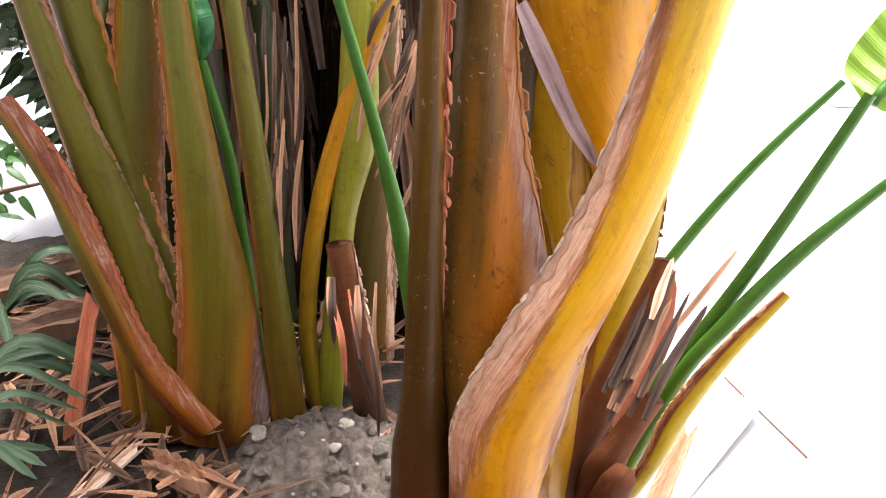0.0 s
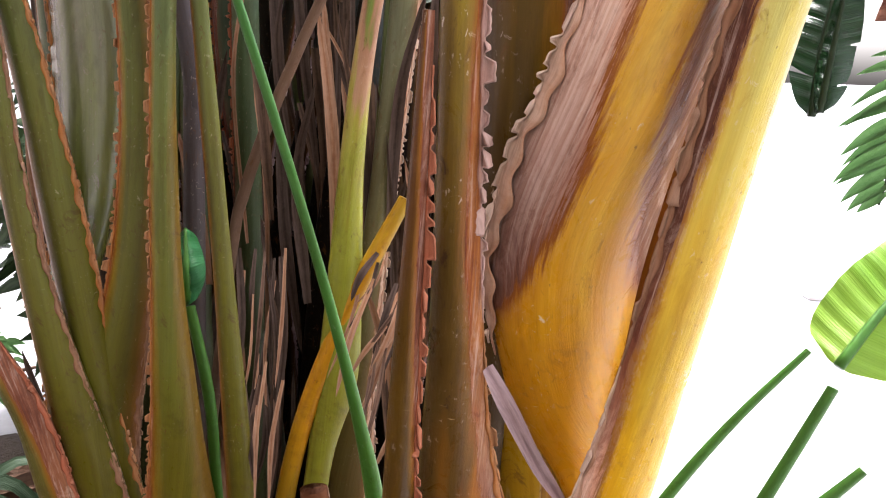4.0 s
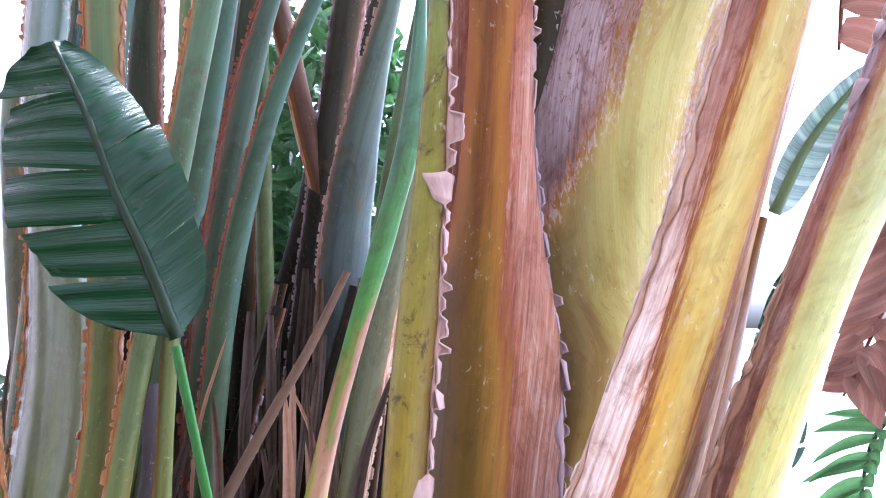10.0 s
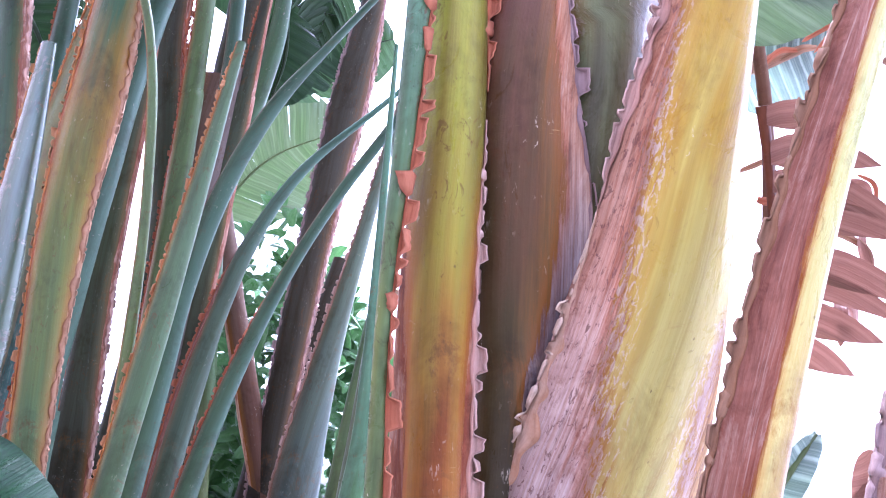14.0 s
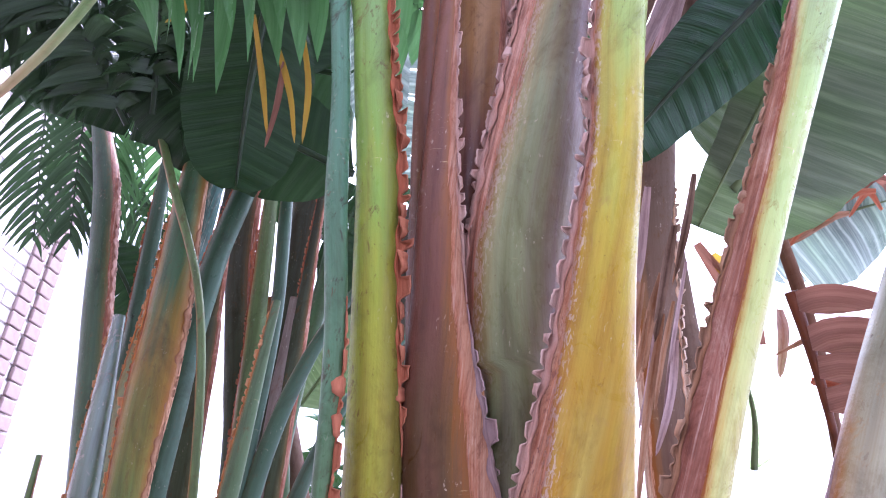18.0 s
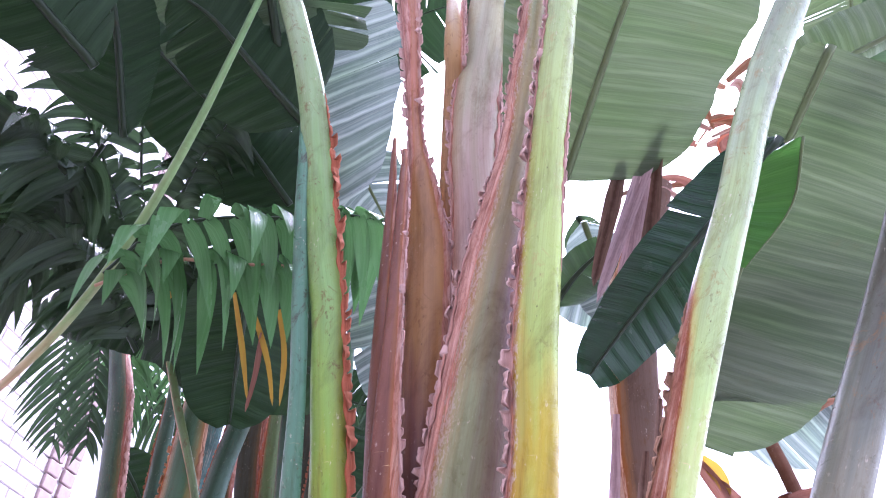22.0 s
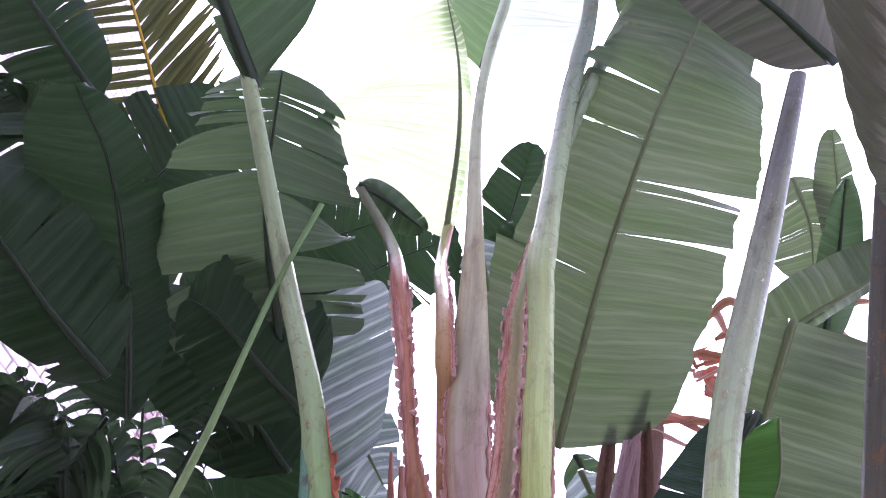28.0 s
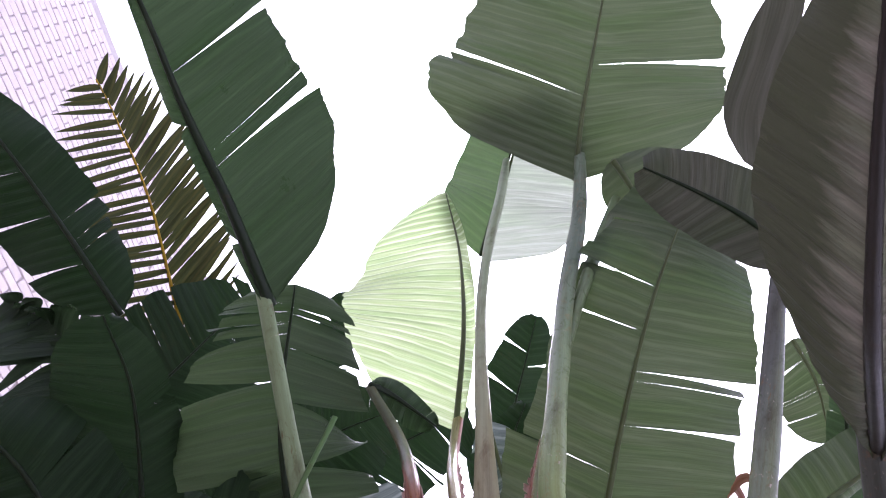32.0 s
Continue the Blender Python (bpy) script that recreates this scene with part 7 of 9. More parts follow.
strip_leaf(dead_frond, [(1.126, 1.038, 3.360), (1.023, 1.014, 3.364), (0.914, 1.014, 3.355)], 0.029, L_DEAD, (-0.35, -0.66, -0.66))
strip_leaf(dead_frond, [(1.126, 1.260, 3.163), (1.239, 1.233, 3.189), (1.334, 1.286, 3.166)], 0.026, DRY_BROWN, (-0.34, -0.75, -0.56))
strip_leaf(dead_frond, [(1.052, 1.203, 3.244), (0.991, 1.137, 3.278), (0.911, 1.161, 3.257)], 0.012, DRY_PINK, (-0.32, -0.73, -0.60))
strip_leaf(dead_frond, [(1.118, 1.314, 3.144), (1.098, 1.219, 3.200), (1.055, 1.229, 3.190)], 0.022, DRY_RED, (-0.34, -0.76, -0.55))
strip_leaf(dead_frond, [(0.965, 1.114, 3.372), (1.031, 1.095, 3.389), (1.080, 1.153, 3.359)], 0.021, L_DEAD, (-0.28, -0.70, -0.66))
strip_leaf(dead_frond, [(0.880, 1.206, 3.274), (0.896, 1.136, 3.317), (0.890, 1.166, 3.299)], 0.027, DRY_BROWN, (-0.24, -0.74, -0.62))
strip_leaf(dead_frond, [(0.744, 1.211, 3.137), (0.637, 1.153, 3.162), (0.516, 1.160, 3.147)], 0.019, DRY_PINK, (-0.19, -0.78, -0.59))
strip_leaf(dead_frond, [(1.043, 1.272, 3.207), (1.144, 1.257, 3.225), (1.233, 1.299, 3.207)], 0.025, DRY_RED, (-0.31, -0.75, -0.58))
strip_leaf(dead_frond, [(1.161, 1.013, 3.316), (1.108, 0.971, 3.336), (1.044, 0.976, 3.327)], 0.019, L_DEAD, (-0.37, -0.66, -0.65))
strip_leaf(dead_frond, [(0.874, 1.256, 3.145), (0.811, 1.181, 3.184), (0.733, 1.171, 3.183)], 0.021, DRY_BROWN, (-0.25, -0.78, -0.58))
strip_leaf(dead_frond, [(1.180, 1.110, 3.358), (1.240, 1.106, 3.366), (1.288, 1.158, 3.339)], 0.030, DRY_PINK, (-0.36, -0.68, -0.64))
strip_leaf(dead_frond, [(1.063, 1.235, 3.267), (0.969, 1.159, 3.304), (0.862, 1.142, 3.305)], 0.023, DRY_RED, (-0.31, -0.73, -0.60))
strip_leaf(dead_frond, [(1.027, 1.369, 3.227), (0.943, 1.353, 3.229), (0.846, 1.388, 3.199)], 0.013, L_DEAD, (-0.29, -0.77, -0.57))
strip_leaf(dead_frond, [(1.186, 1.071, 3.352), (1.283, 1.020, 3.391), (1.365, 1.037, 3.388)], 0.022, DRY_BROWN, (-0.37, -0.67, -0.64))
strip_leaf(dead_frond, [(0.959, 1.229, 2.823), (0.891, 1.215, 2.830), (0.820, 1.224, 2.802)], 0.008, L_DEAD, (-0.37, -0.73, -0.57))
strip_leaf(dead_frond, [(0.968, 1.349, 2.604), (0.926, 1.350, 2.594), (0.882, 1.363, 2.567)], 0.019, DRY_BROWN, (-0.38, -0.80, -0.46))
strip_leaf(dead_frond, [(0.992, 1.335, 2.758), (0.917, 1.347, 2.725), (0.844, 1.354, 2.700)], 0.028, DRY_RED, (-0.38, -0.76, -0.52))
strip_leaf(dead_frond, [(0.988, 1.221, 2.773), (0.908, 1.193, 2.796), (0.824, 1.194, 2.776)], 0.021, DRY_PINK, (-0.39, -0.74, -0.55))
strip_leaf(dead_frond, [(1.083, 1.223, 2.752), (1.044, 1.227, 2.739), (1.003, 1.238, 2.715)], 0.026, L_DEAD, (-0.44, -0.73, -0.53))
strip_leaf(dead_frond, [(1.083, 1.227, 2.805), (1.029, 1.212, 2.814), (0.973, 1.216, 2.797)], 0.029, DRY_BROWN, (-0.43, -0.72, -0.55))
strip_leaf(dead_frond, [(1.078, 1.206, 2.757), (0.996, 1.186, 2.768), (0.908, 1.211, 2.715)], 0.019, DRY_RED, (-0.44, -0.72, -0.54))
strip_leaf(dead_frond, [(0.941, 1.294, 2.717), (0.886, 1.277, 2.730), (0.826, 1.295, 2.693)], 0.014, DRY_PINK, (-0.37, -0.77, -0.52))
strip_leaf(dead_frond, [(0.913, 1.468, 2.648), (0.849, 1.444, 2.668), (0.778, 1.473, 2.613)], 0.021, L_DEAD, (-0.34, -0.82, -0.46))
strip_leaf(dead_frond, [(0.909, 1.247, 2.822), (0.858, 1.223, 2.847), (0.803, 1.232, 2.822)], 0.024, DRY_BROWN, (-0.35, -0.74, -0.57))
strip_leaf(dead_frond, [(1.053, 1.368, 2.623), (1.018, 1.341, 2.653), (0.975, 1.370, 2.605)], 0.014, DRY_RED, (-0.41, -0.79, -0.46))
strip_leaf(dead_frond, [(0.935, 1.288, 2.708), (0.861, 1.252, 2.744), (0.780, 1.278, 2.690)], 0.014, DRY_PINK, (-0.37, -0.77, -0.52))
strip_leaf(dead_frond, [(1.006, 1.246, 2.717), (0.960, 1.224, 2.739), (0.909, 1.239, 2.707)], 0.027, L_DEAD, (-0.40, -0.75, -0.52))
strip_leaf(dead_frond, [(0.881, 1.328, 2.645), (0.842, 1.317, 2.652), (0.800, 1.339, 2.612)], 0.011, DRY_BROWN, (-0.34, -0.80, -0.49))
strip_leaf(dead_frond, [(0.956, 1.445, 2.649), (0.918, 1.421, 2.674), (0.874, 1.443, 2.634)], 0.010, DRY_RED, (-0.36, -0.81, -0.46))
strip_leaf(dead_frond, [(0.909, 1.368, 2.706), (0.865, 1.350, 2.722), (0.815, 1.379, 2.671)], 0.022, DRY_PINK, (-0.34, -0.79, -0.50))
strip_leaf(dead_frond, [(0.968, 1.251, 2.696), (0.892, 1.253, 2.676), (0.815, 1.266, 2.643)], 0.025, L_DEAD, (-0.39, -0.76, -0.52))
strip_leaf(dead_frond, [(0.937, 1.361, 2.756), (0.872, 1.360, 2.744), (0.808, 1.363, 2.726)], 0.035, DRY_BROWN, (-0.35, -0.78, -0.52))
strip_leaf(dead_frond, [(0.922, 1.351, 2.592), (0.875, 1.352, 2.583), (0.825, 1.380, 2.532)], 0.015, DRY_RED, (-0.36, -0.81, -0.46))
strip_leaf(dead_frond, [(1.108, 1.350, 2.830), (1.029, 1.310, 2.870), (0.943, 1.323, 2.834)], 0.018, DRY_PINK, (-0.42, -0.74, -0.53))
strip_leaf(dead_frond, [(1.131, 1.386, 2.788), (1.104, 1.340, 2.847), (1.068, 1.361, 2.810)], 0.030, L_DEAD, (-0.43, -0.75, -0.51))
strip_leaf(dead_frond, [(0.947, 1.374, 2.614), (0.870, 1.388, 2.579), (0.791, 1.406, 2.537)], 0.033, DRY_BROWN, (-0.37, -0.81, -0.46))
strip_leaf(dead_frond, [(0.996, 1.237, 2.789), (0.921, 1.225, 2.790), (0.844, 1.226, 2.773)], 0.011, DRY_RED, (-0.39, -0.74, -0.55))
strip_leaf(dead_frond, [(0.975, 1.251, 2.823), (0.933, 1.255, 2.809), (0.888, 1.278, 2.768)], 0.031, DRY_PINK, (-0.38, -0.73, -0.56))
strip_leaf(dead_frond, [(1.103, 1.365, 2.685), (1.059, 1.348, 2.700), (1.011, 1.366, 2.665)], 0.010, L_DEAD, (-0.43, -0.77, -0.48))
strip_leaf(dead_frond, [(0.913, 1.355, 2.711), (0.872, 1.343, 2.718), (0.828, 1.352, 2.697)], 0.017, DRY_BROWN, (-0.35, -0.79, -0.51))
strip_leaf(dead_frond, [(1.013, 1.299, 2.630), (0.963, 1.297, 2.622), (0.910, 1.314, 2.587)], 0.018, DRY_RED, (-0.41, -0.78, -0.48))
strip_leaf(dead_frond, [(1.029, 1.265, 2.678), (0.942, 1.244, 2.689), (0.851, 1.250, 2.662)], 0.008, DRY_PINK, (-0.42, -0.76, -0.50))
strip_leaf(dead_frond, [(0.924, 1.287, 2.746), (0.851, 1.271, 2.753), (0.773, 1.292, 2.708)], 0.016, L_DEAD, (-0.36, -0.77, -0.53))
strip_leaf(dead_frond, [(0.938, 1.199, 2.781), (0.875, 1.184, 2.789), (0.809, 1.197, 2.756)], 0.032, DRY_BROWN, (-0.37, -0.74, -0.56))
strip_leaf(back_clump, [(0.392, 0.979, 2.179), (0.367, 1.012, 2.109), (0.360, 1.069, 2.046)], 0.011, DRY_BROWN, (-0.12, -0.92, -0.36))
strip_leaf(back_clump, [(0.424, 0.974, 2.197), (0.407, 1.024, 2.106), (0.388, 1.094, 2.021)], 0.009, DRY_LILAC, (-0.15, -0.91, -0.38))
strip_leaf(back_clump, [(0.478, 0.839, 2.364), (0.462, 0.876, 2.290), (0.446, 0.932, 2.227)], 0.014, DRY_SHADED, (-0.20, -0.83, -0.52))
strip_leaf(back_clump, [(0.440, 0.938, 2.188), (0.420, 0.978, 2.111), (0.408, 1.039, 2.040)], 0.010, DRY_BROWN, (-0.17, -0.91, -0.38))
strip_leaf(back_clump, [(0.425, 0.925, 2.232), (0.403, 0.960, 2.161), (0.393, 1.016, 2.098)], 0.018, DRY_BROWN, (-0.15, -0.90, -0.41))
strip_leaf(back_clump, [(0.469, 0.935, 2.258), (0.444, 1.002, 2.141), (0.429, 1.090, 2.032)], 0.008, DRY_LILAC, (-0.19, -0.89, -0.43))
strip_leaf(back_clump, [(0.400, 0.949, 2.177), (0.386, 0.980, 2.113), (0.369, 1.030, 2.056)], 0.010, DRY_BROWN, (-0.13, -0.92, -0.37))
strip_leaf(back_clump, [(0.380, 0.911, 2.211), (0.359, 0.972, 2.105), (0.342, 1.052, 2.006)], 0.018, DRY_BROWN, (-0.12, -0.91, -0.41))
strip_leaf(back_clump, [(0.370, 0.921, 2.188), (0.354, 0.960, 2.112), (0.337, 1.019, 2.044)], 0.008, DRY_BROWN, (-0.11, -0.92, -0.39))
strip_leaf(back_clump, [(0.451, 1.003, 2.150), (0.439, 1.048, 2.066), (0.416, 1.113, 1.988)], 0.015, DRY_LILAC, (-0.17, -0.93, -0.34))
strip_leaf(back_clump, [(0.391, 0.913, 2.263), (0.373, 0.956, 2.183), (0.357, 1.017, 2.110)], 0.012, DRY_SHADED, (-0.13, -0.89, -0.44))
strip_leaf(back_clump, [(0.426, 0.964, 2.179), (0.397, 1.049, 2.036), (0.381, 1.157, 1.899)], 0.015, DRY_BROWN, (-0.15, -0.92, -0.37))
strip_leaf(back_clump, [(0.390, 0.912, 2.209), (0.371, 0.967, 2.111), (0.354, 1.042, 2.019)], 0.014, DRY_BROWN, (-0.13, -0.91, -0.40))
strip_leaf(back_clump, [(0.403, 0.840, 2.342), (0.386, 0.897, 2.241), (0.366, 0.971, 2.150)], 0.018, DRY_LILAC, (-0.14, -0.85, -0.51))
strip_leaf(back_clump, [(0.444, 0.876, 2.291), (0.424, 0.919, 2.209), (0.411, 0.981, 2.136)], 0.017, DRY_SHADED, (-0.17, -0.87, -0.47))
strip_leaf(back_clump, [(0.478, 0.862, 2.363), (0.463, 0.900, 2.289), (0.446, 0.956, 2.225)], 0.009, DRY_BROWN, (-0.19, -0.84, -0.51))
strip_leaf(back_clump, [(0.596, 0.763, 2.978), (0.506, 0.863, 2.819), (0.416, 0.962, 2.660)], 0.036, DRY_LILAC, (-0.22, -0.59, -0.78))
strip_leaf(back_clump, [(0.506, 0.796, 2.912), (0.459, 0.869, 2.800), (0.413, 0.942, 2.688)], 0.036, DRY_SHADED, (-0.17, -0.63, -0.76))
strip_leaf(back_clump, [(0.547, 0.829, 2.875), (0.489, 0.926, 2.726), (0.431, 1.024, 2.577)], 0.036, DRY_LILAC, (-0.20, -0.65, -0.74))
strip_leaf(back_clump, [(0.579, 0.807, 2.913), (0.542, 0.891, 2.787), (0.506, 0.975, 2.661)], 0.036, DRY_SHADED, (-0.22, -0.62, -0.75))
thatch = np.random.default_rng(77)
for middle, spread_of, count in (((0.99, 1.28, 3.48), (0.07, 0.08, 0.16), 34), ((1.05, 1.30, 2.78), (0.09, 0.08, 0.12), 30), ((0.98, 1.45, 2.25), (0.09, 0.05, 0.12), 16)):
    for k in range(count):
        top = np.array(middle) + thatch.normal(0, 1, 3) * spread_of
        fall = np.array([thatch.normal(0.03, 0.07), thatch.normal(0, 0.03), -thatch.uniform(0.05, 0.16)])
        bow = np.array([thatch.normal(0, 0.025), -0.03, 0.01])
        strip_leaf(dead_frond, [tuple(top), tuple(top + 0.5 * fall + bow), tuple(top + fall)], thatch.uniform(0.010, 0.034), (L_DEAD, DRY_BROWN, DRY_PINK, DRY_RED)[k % 4], (-0.36, -0.75, -0.55))
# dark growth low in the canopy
leaf(back_clump, [(-0.518, 1.392, 4.114), (-0.295, 1.250, 4.185), (0.007, 1.169, 4.233), (0.172, 1.164, 4.243)], 0.205, 0.250, (0.11, -0.59, -0.80), L_SHADED, tears=7, seed=101, split=2)
leaf(back_clump, [(0.143, 1.650, 4.253), (0.315, 1.367, 4.381), (0.452, 1.123, 4.490), (0.543, 0.960, 4.564)], 0.170, 0.146, (-0.03, -0.54, -0.84), L_SHADED, tears=4, seed=102)
leaf(back_clump, [(-0.446, 1.440, 4.206), (-0.463, 1.124, 4.339), (-0.376, 0.877, 4.447), (-0.198, 0.651, 4.551)], 0.141, 0.141, (0.24, -0.48, -0.85), L_SHADED, tears=5, seed=103, split=2)
leaf(back_clump, [(0.017, 0.363, 3.372), (0.061, 0.412, 3.382), (0.153, 0.515, 3.351)], 0.042, 0.056, (0.15, -0.50, -0.85), L_DARK, tears=1, seed=104)
leaf(back_clump, [(0.228, 1.366, 3.548), (0.252, 1.174, 3.666), (0.313, 0.989, 3.783), (0.397, 0.875, 3.859)], 0.094, 0.132, (0.01, -0.61, -0.80), L_SHADED, tears=3, seed=105)
leaf(back_clump, [(0.448, 1.357, 3.280), (0.490, 1.424, 3.218), (0.602, 1.489, 3.167)], 0.069, 0.086, (-0.09, -0.77, -0.64), L_DARK, tears=2, seed=106)
leaf(back_clump, [(0.357, 1.295, 3.044), (0.412, 1.348, 2.998), (0.514, 1.407, 2.952)], 0.078, 0.094, (-0.06, -0.80, -0.59), L_BLUE, tears=4, seed=107)
petiole(main, [(0.059, 0.660, 0.000, 0.070), (0.100, 0.655, 0.359, 0.060), (0.177, 0.611, 0.718, 0.046), (0.188, 0.593, 0.850, 0.050), (0.207, 0.575, 0.980, 0.044), (0.223, 0.558, 1.111, 0.051), (0.238, 0.540, 1.242, 0.041), (0.266, 0.522, 1.372, 0.004)], P_RUSTY)
# hanging dry strips and frayed fibres near the ground
strip_leaf(back_clump, [(-0.233, 1.149, 0.540), (-0.244, 1.101, 0.451), (-0.245, 1.072, 0.353)], 0.009, DRY_BROWN, (0.19, -0.93, 0.32))
strip_leaf(back_clump, [(-0.333, 1.278, 0.733), (-0.316, 1.211, 0.599), (-0.332, 1.164, 0.460)], 0.015, DIMSTRIP, (0.25, -0.96, 0.15))
strip_leaf(back_clump, [(-0.251, 1.169, 0.522), (-0.242, 1.124, 0.441), (-0.251, 1.098, 0.351)], 0.010, DRY_SHADED, (0.20, -0.92, 0.33))
strip_leaf(back_clump, [(-0.291, 1.186, 0.505), (-0.298, 1.152, 0.449), (-0.324, 1.136, 0.385)], 0.014, DIMSTRIP, (0.23, -0.92, 0.33))
strip_leaf(back_clump, [(-0.234, 1.201, 0.754), (-0.231, 1.147, 0.651), (-0.238, 1.113, 0.542)], 0.007, DRY_BROWN, (0.19, -0.97, 0.15))
strip_leaf(back_clump, [(-0.294, 1.134, 0.546), (-0.279, 1.093, 0.473), (-0.266, 1.070, 0.392)], 0.012, DIMSTRIP, (0.24, -0.92, 0.32))
strip_leaf(back_clump, [(-0.298, 1.230, 0.663), (-0.296, 1.171, 0.548), (-0.326, 1.131, 0.426)], 0.005, DRY_BROWN, (0.23, -0.95, 0.21))
strip_leaf(back_clump, [(-0.250, 1.239, 0.729), (-0.235, 1.179, 0.611), (-0.242, 1.138, 0.488)], 0.014, DIMSTRIP, (0.20, -0.97, 0.16))
strip_leaf(back_clump, [(-0.266, 1.259, 0.680), (-0.274, 1.201, 0.568), (-0.265, 1.162, 0.449)], 0.007, DRY_BROWN, (0.21, -0.96, 0.20))
strip_leaf(back_clump, [(-0.268, 1.269, 0.718), (-0.266, 1.213, 0.609), (-0.260, 1.176, 0.495)], 0.007, DIMSTRIP, (0.21, -0.96, 0.17))
strip_leaf(back_clump, [(-0.281, 1.199, 0.526), (-0.290, 1.154, 0.444), (-0.310, 1.128, 0.353)], 0.015, DRY_SHADED, (0.22, -0.92, 0.32))
strip_leaf(back_clump, [(-0.277, 1.198, 0.523), (-0.262, 1.161, 0.459), (-0.258, 1.142, 0.388)], 0.010, DIMSTRIP, (0.22, -0.92, 0.32))
strip_leaf(back_clump, [(-0.276, 1.146, 0.495), (-0.274, 1.104, 0.421), (-0.282, 1.081, 0.338)], 0.011, DRY_BROWN, (0.22, -0.91, 0.35))
strip_leaf(back_clump, [(-0.255, 1.216, 0.480), (-0.251, 1.172, 0.400), (-0.258, 1.146, 0.312)], 0.007, DIMSTRIP, (0.20, -0.92, 0.35))
strip_leaf(back_clump, [(-0.291, 1.296, 0.723), (-0.291, 1.234, 0.599), (-0.299, 1.191, 0.469)], 0.008, DRY_SHADED, (0.22, -0.96, 0.16))
strip_leaf(back_clump, [(-0.283, 1.245, 0.588), (-0.285, 1.209, 0.527), (-0.301, 1.191, 0.459)], 0.006, DIMSTRIP, (0.22, -0.94, 0.26))
strip_leaf(back_clump, [(-0.330, 1.295, 0.687), (-0.328, 1.249, 0.605), (-0.316, 1.224, 0.517)], 0.010, DRY_BROWN, (0.25, -0.95, 0.18))
strip_leaf(back_clump, [(-0.274, 1.201, 0.506), (-0.268, 1.158, 0.427), (-0.286, 1.132, 0.339)], 0.012, DIMSTRIP, (0.21, -0.92, 0.33))
strip_leaf(back_clump, [(-0.255, 1.130, 0.581), (-0.261, 1.077, 0.480), (-0.260, 1.043, 0.371)], 0.007, DRY_BROWN, (0.21, -0.93, 0.29))
strip_leaf(back_clump, [(-0.302, 1.272, 0.734), (-0.301, 1.232, 0.664), (-0.294, 1.211, 0.590)], 0.009, DIMSTRIP, (0.23, -0.96, 0.15))
strip_leaf(back_clump, [(-0.296, 1.239, 0.550), (-0.294, 1.179, 0.432), (-0.317, 1.137, 0.305)], 0.009, DRY_BROWN, (0.22, -0.93, 0.29))
strip_leaf(back_clump, [(-0.271, 1.239, 0.687), (-0.248, 1.178, 0.566), (-0.256, 1.136, 0.438)], 0.008, DIMSTRIP, (0.21, -0.96, 0.19))
strip_leaf(back_clump, [(-0.065, 1.138, 0.755), (-0.077, 1.114, 0.722), (-0.112, 1.109, 0.685)], 0.005, DRY_BROWN, (0.06, -0.99, 0.16))
strip_leaf(back_clump, [(-0.055, 1.109, 0.643), (-0.074, 1.072, 0.579), (-0.106, 1.053, 0.508)], 0.008, DRY_BROWN, (0.05, -0.97, 0.26))
strip_leaf(back_clump, [(-0.041, 1.129, 0.704), (-0.069, 1.093, 0.642), (-0.076, 1.076, 0.575)], 0.010, DRY_BROWN, (0.04, -0.98, 0.20))
strip_leaf(back_clump, [(-0.028, 1.092, 0.700), (-0.043, 1.059, 0.646), (-0.065, 1.045, 0.587)], 0.006, DIMSTRIP, (0.03, -0.98, 0.21))
strip_leaf(back_clump, [(-0.027, 1.104, 0.732), (-0.049, 1.065, 0.664), (-0.083, 1.046, 0.591)], 0.010, DRY_BROWN, (0.03, -0.98, 0.18))
strip_leaf(back_clump, [(-0.070, 1.068, 0.639), (-0.076, 1.034, 0.585), (-0.092, 1.020, 0.524)], 0.006, DRY_SHADED, (0.07, -0.96, 0.27))
strip_leaf(back_clump, [(-0.024, 1.101, 0.709), (-0.059, 1.074, 0.669), (-0.088, 1.066, 0.624)], 0.007, DRY_SHADED, (0.03, -0.98, 0.20))
strip_leaf(back_clump, [(-0.074, 1.118, 0.771), (-0.099, 1.093, 0.738), (-0.112, 1.089, 0.701)], 0.012, DIMSTRIP, (0.07, -0.99, 0.15))
strip_leaf(back_clump, [(-0.028, 1.150, 0.702), (-0.050, 1.111, 0.635), (-0.059, 1.092, 0.563)], 0.008, DRY_BROWN, (0.03, -0.98, 0.20))
strip_leaf(back_clump, [(-0.005, 1.108, 0.689), (-0.056, 1.071, 0.624), (-0.081, 1.052, 0.553)], 0.011, DRY_BROWN, (0.01, -0.98, 0.22))
strip_leaf(back_clump, [(-0.060, 1.092, 0.676), (-0.078, 1.047, 0.593), (-0.090, 1.021, 0.505)], 0.007, DRY_SHADED, (0.06, -0.97, 0.23))
strip_leaf(back_clump, [(-0.073, 1.113, 0.757), (-0.085, 1.083, 0.711), (-0.114, 1.074, 0.662)], 0.008, DIMSTRIP, (0.07, -0.98, 0.16))
strip_leaf(back_clump, [(-0.077, 1.096, 0.735), (-0.109, 1.052, 0.655), (-0.128, 1.027, 0.570)], 0.010, DRY_BROWN, (0.07, -0.98, 0.18))
strip_leaf(back_clump, [(-0.096, 1.149, 0.749), (-0.114, 1.103, 0.665), (-0.149, 1.078, 0.576)], 0.006, DRY_BROWN, (0.09, -0.98, 0.16))
strip_leaf(back_clump, [(-0.028, 1.046, 0.536), (-0.049, 1.022, 0.503), (-0.067, 1.016, 0.463)], 0.010, DRY_BROWN, (0.03, -0.93, 0.36))
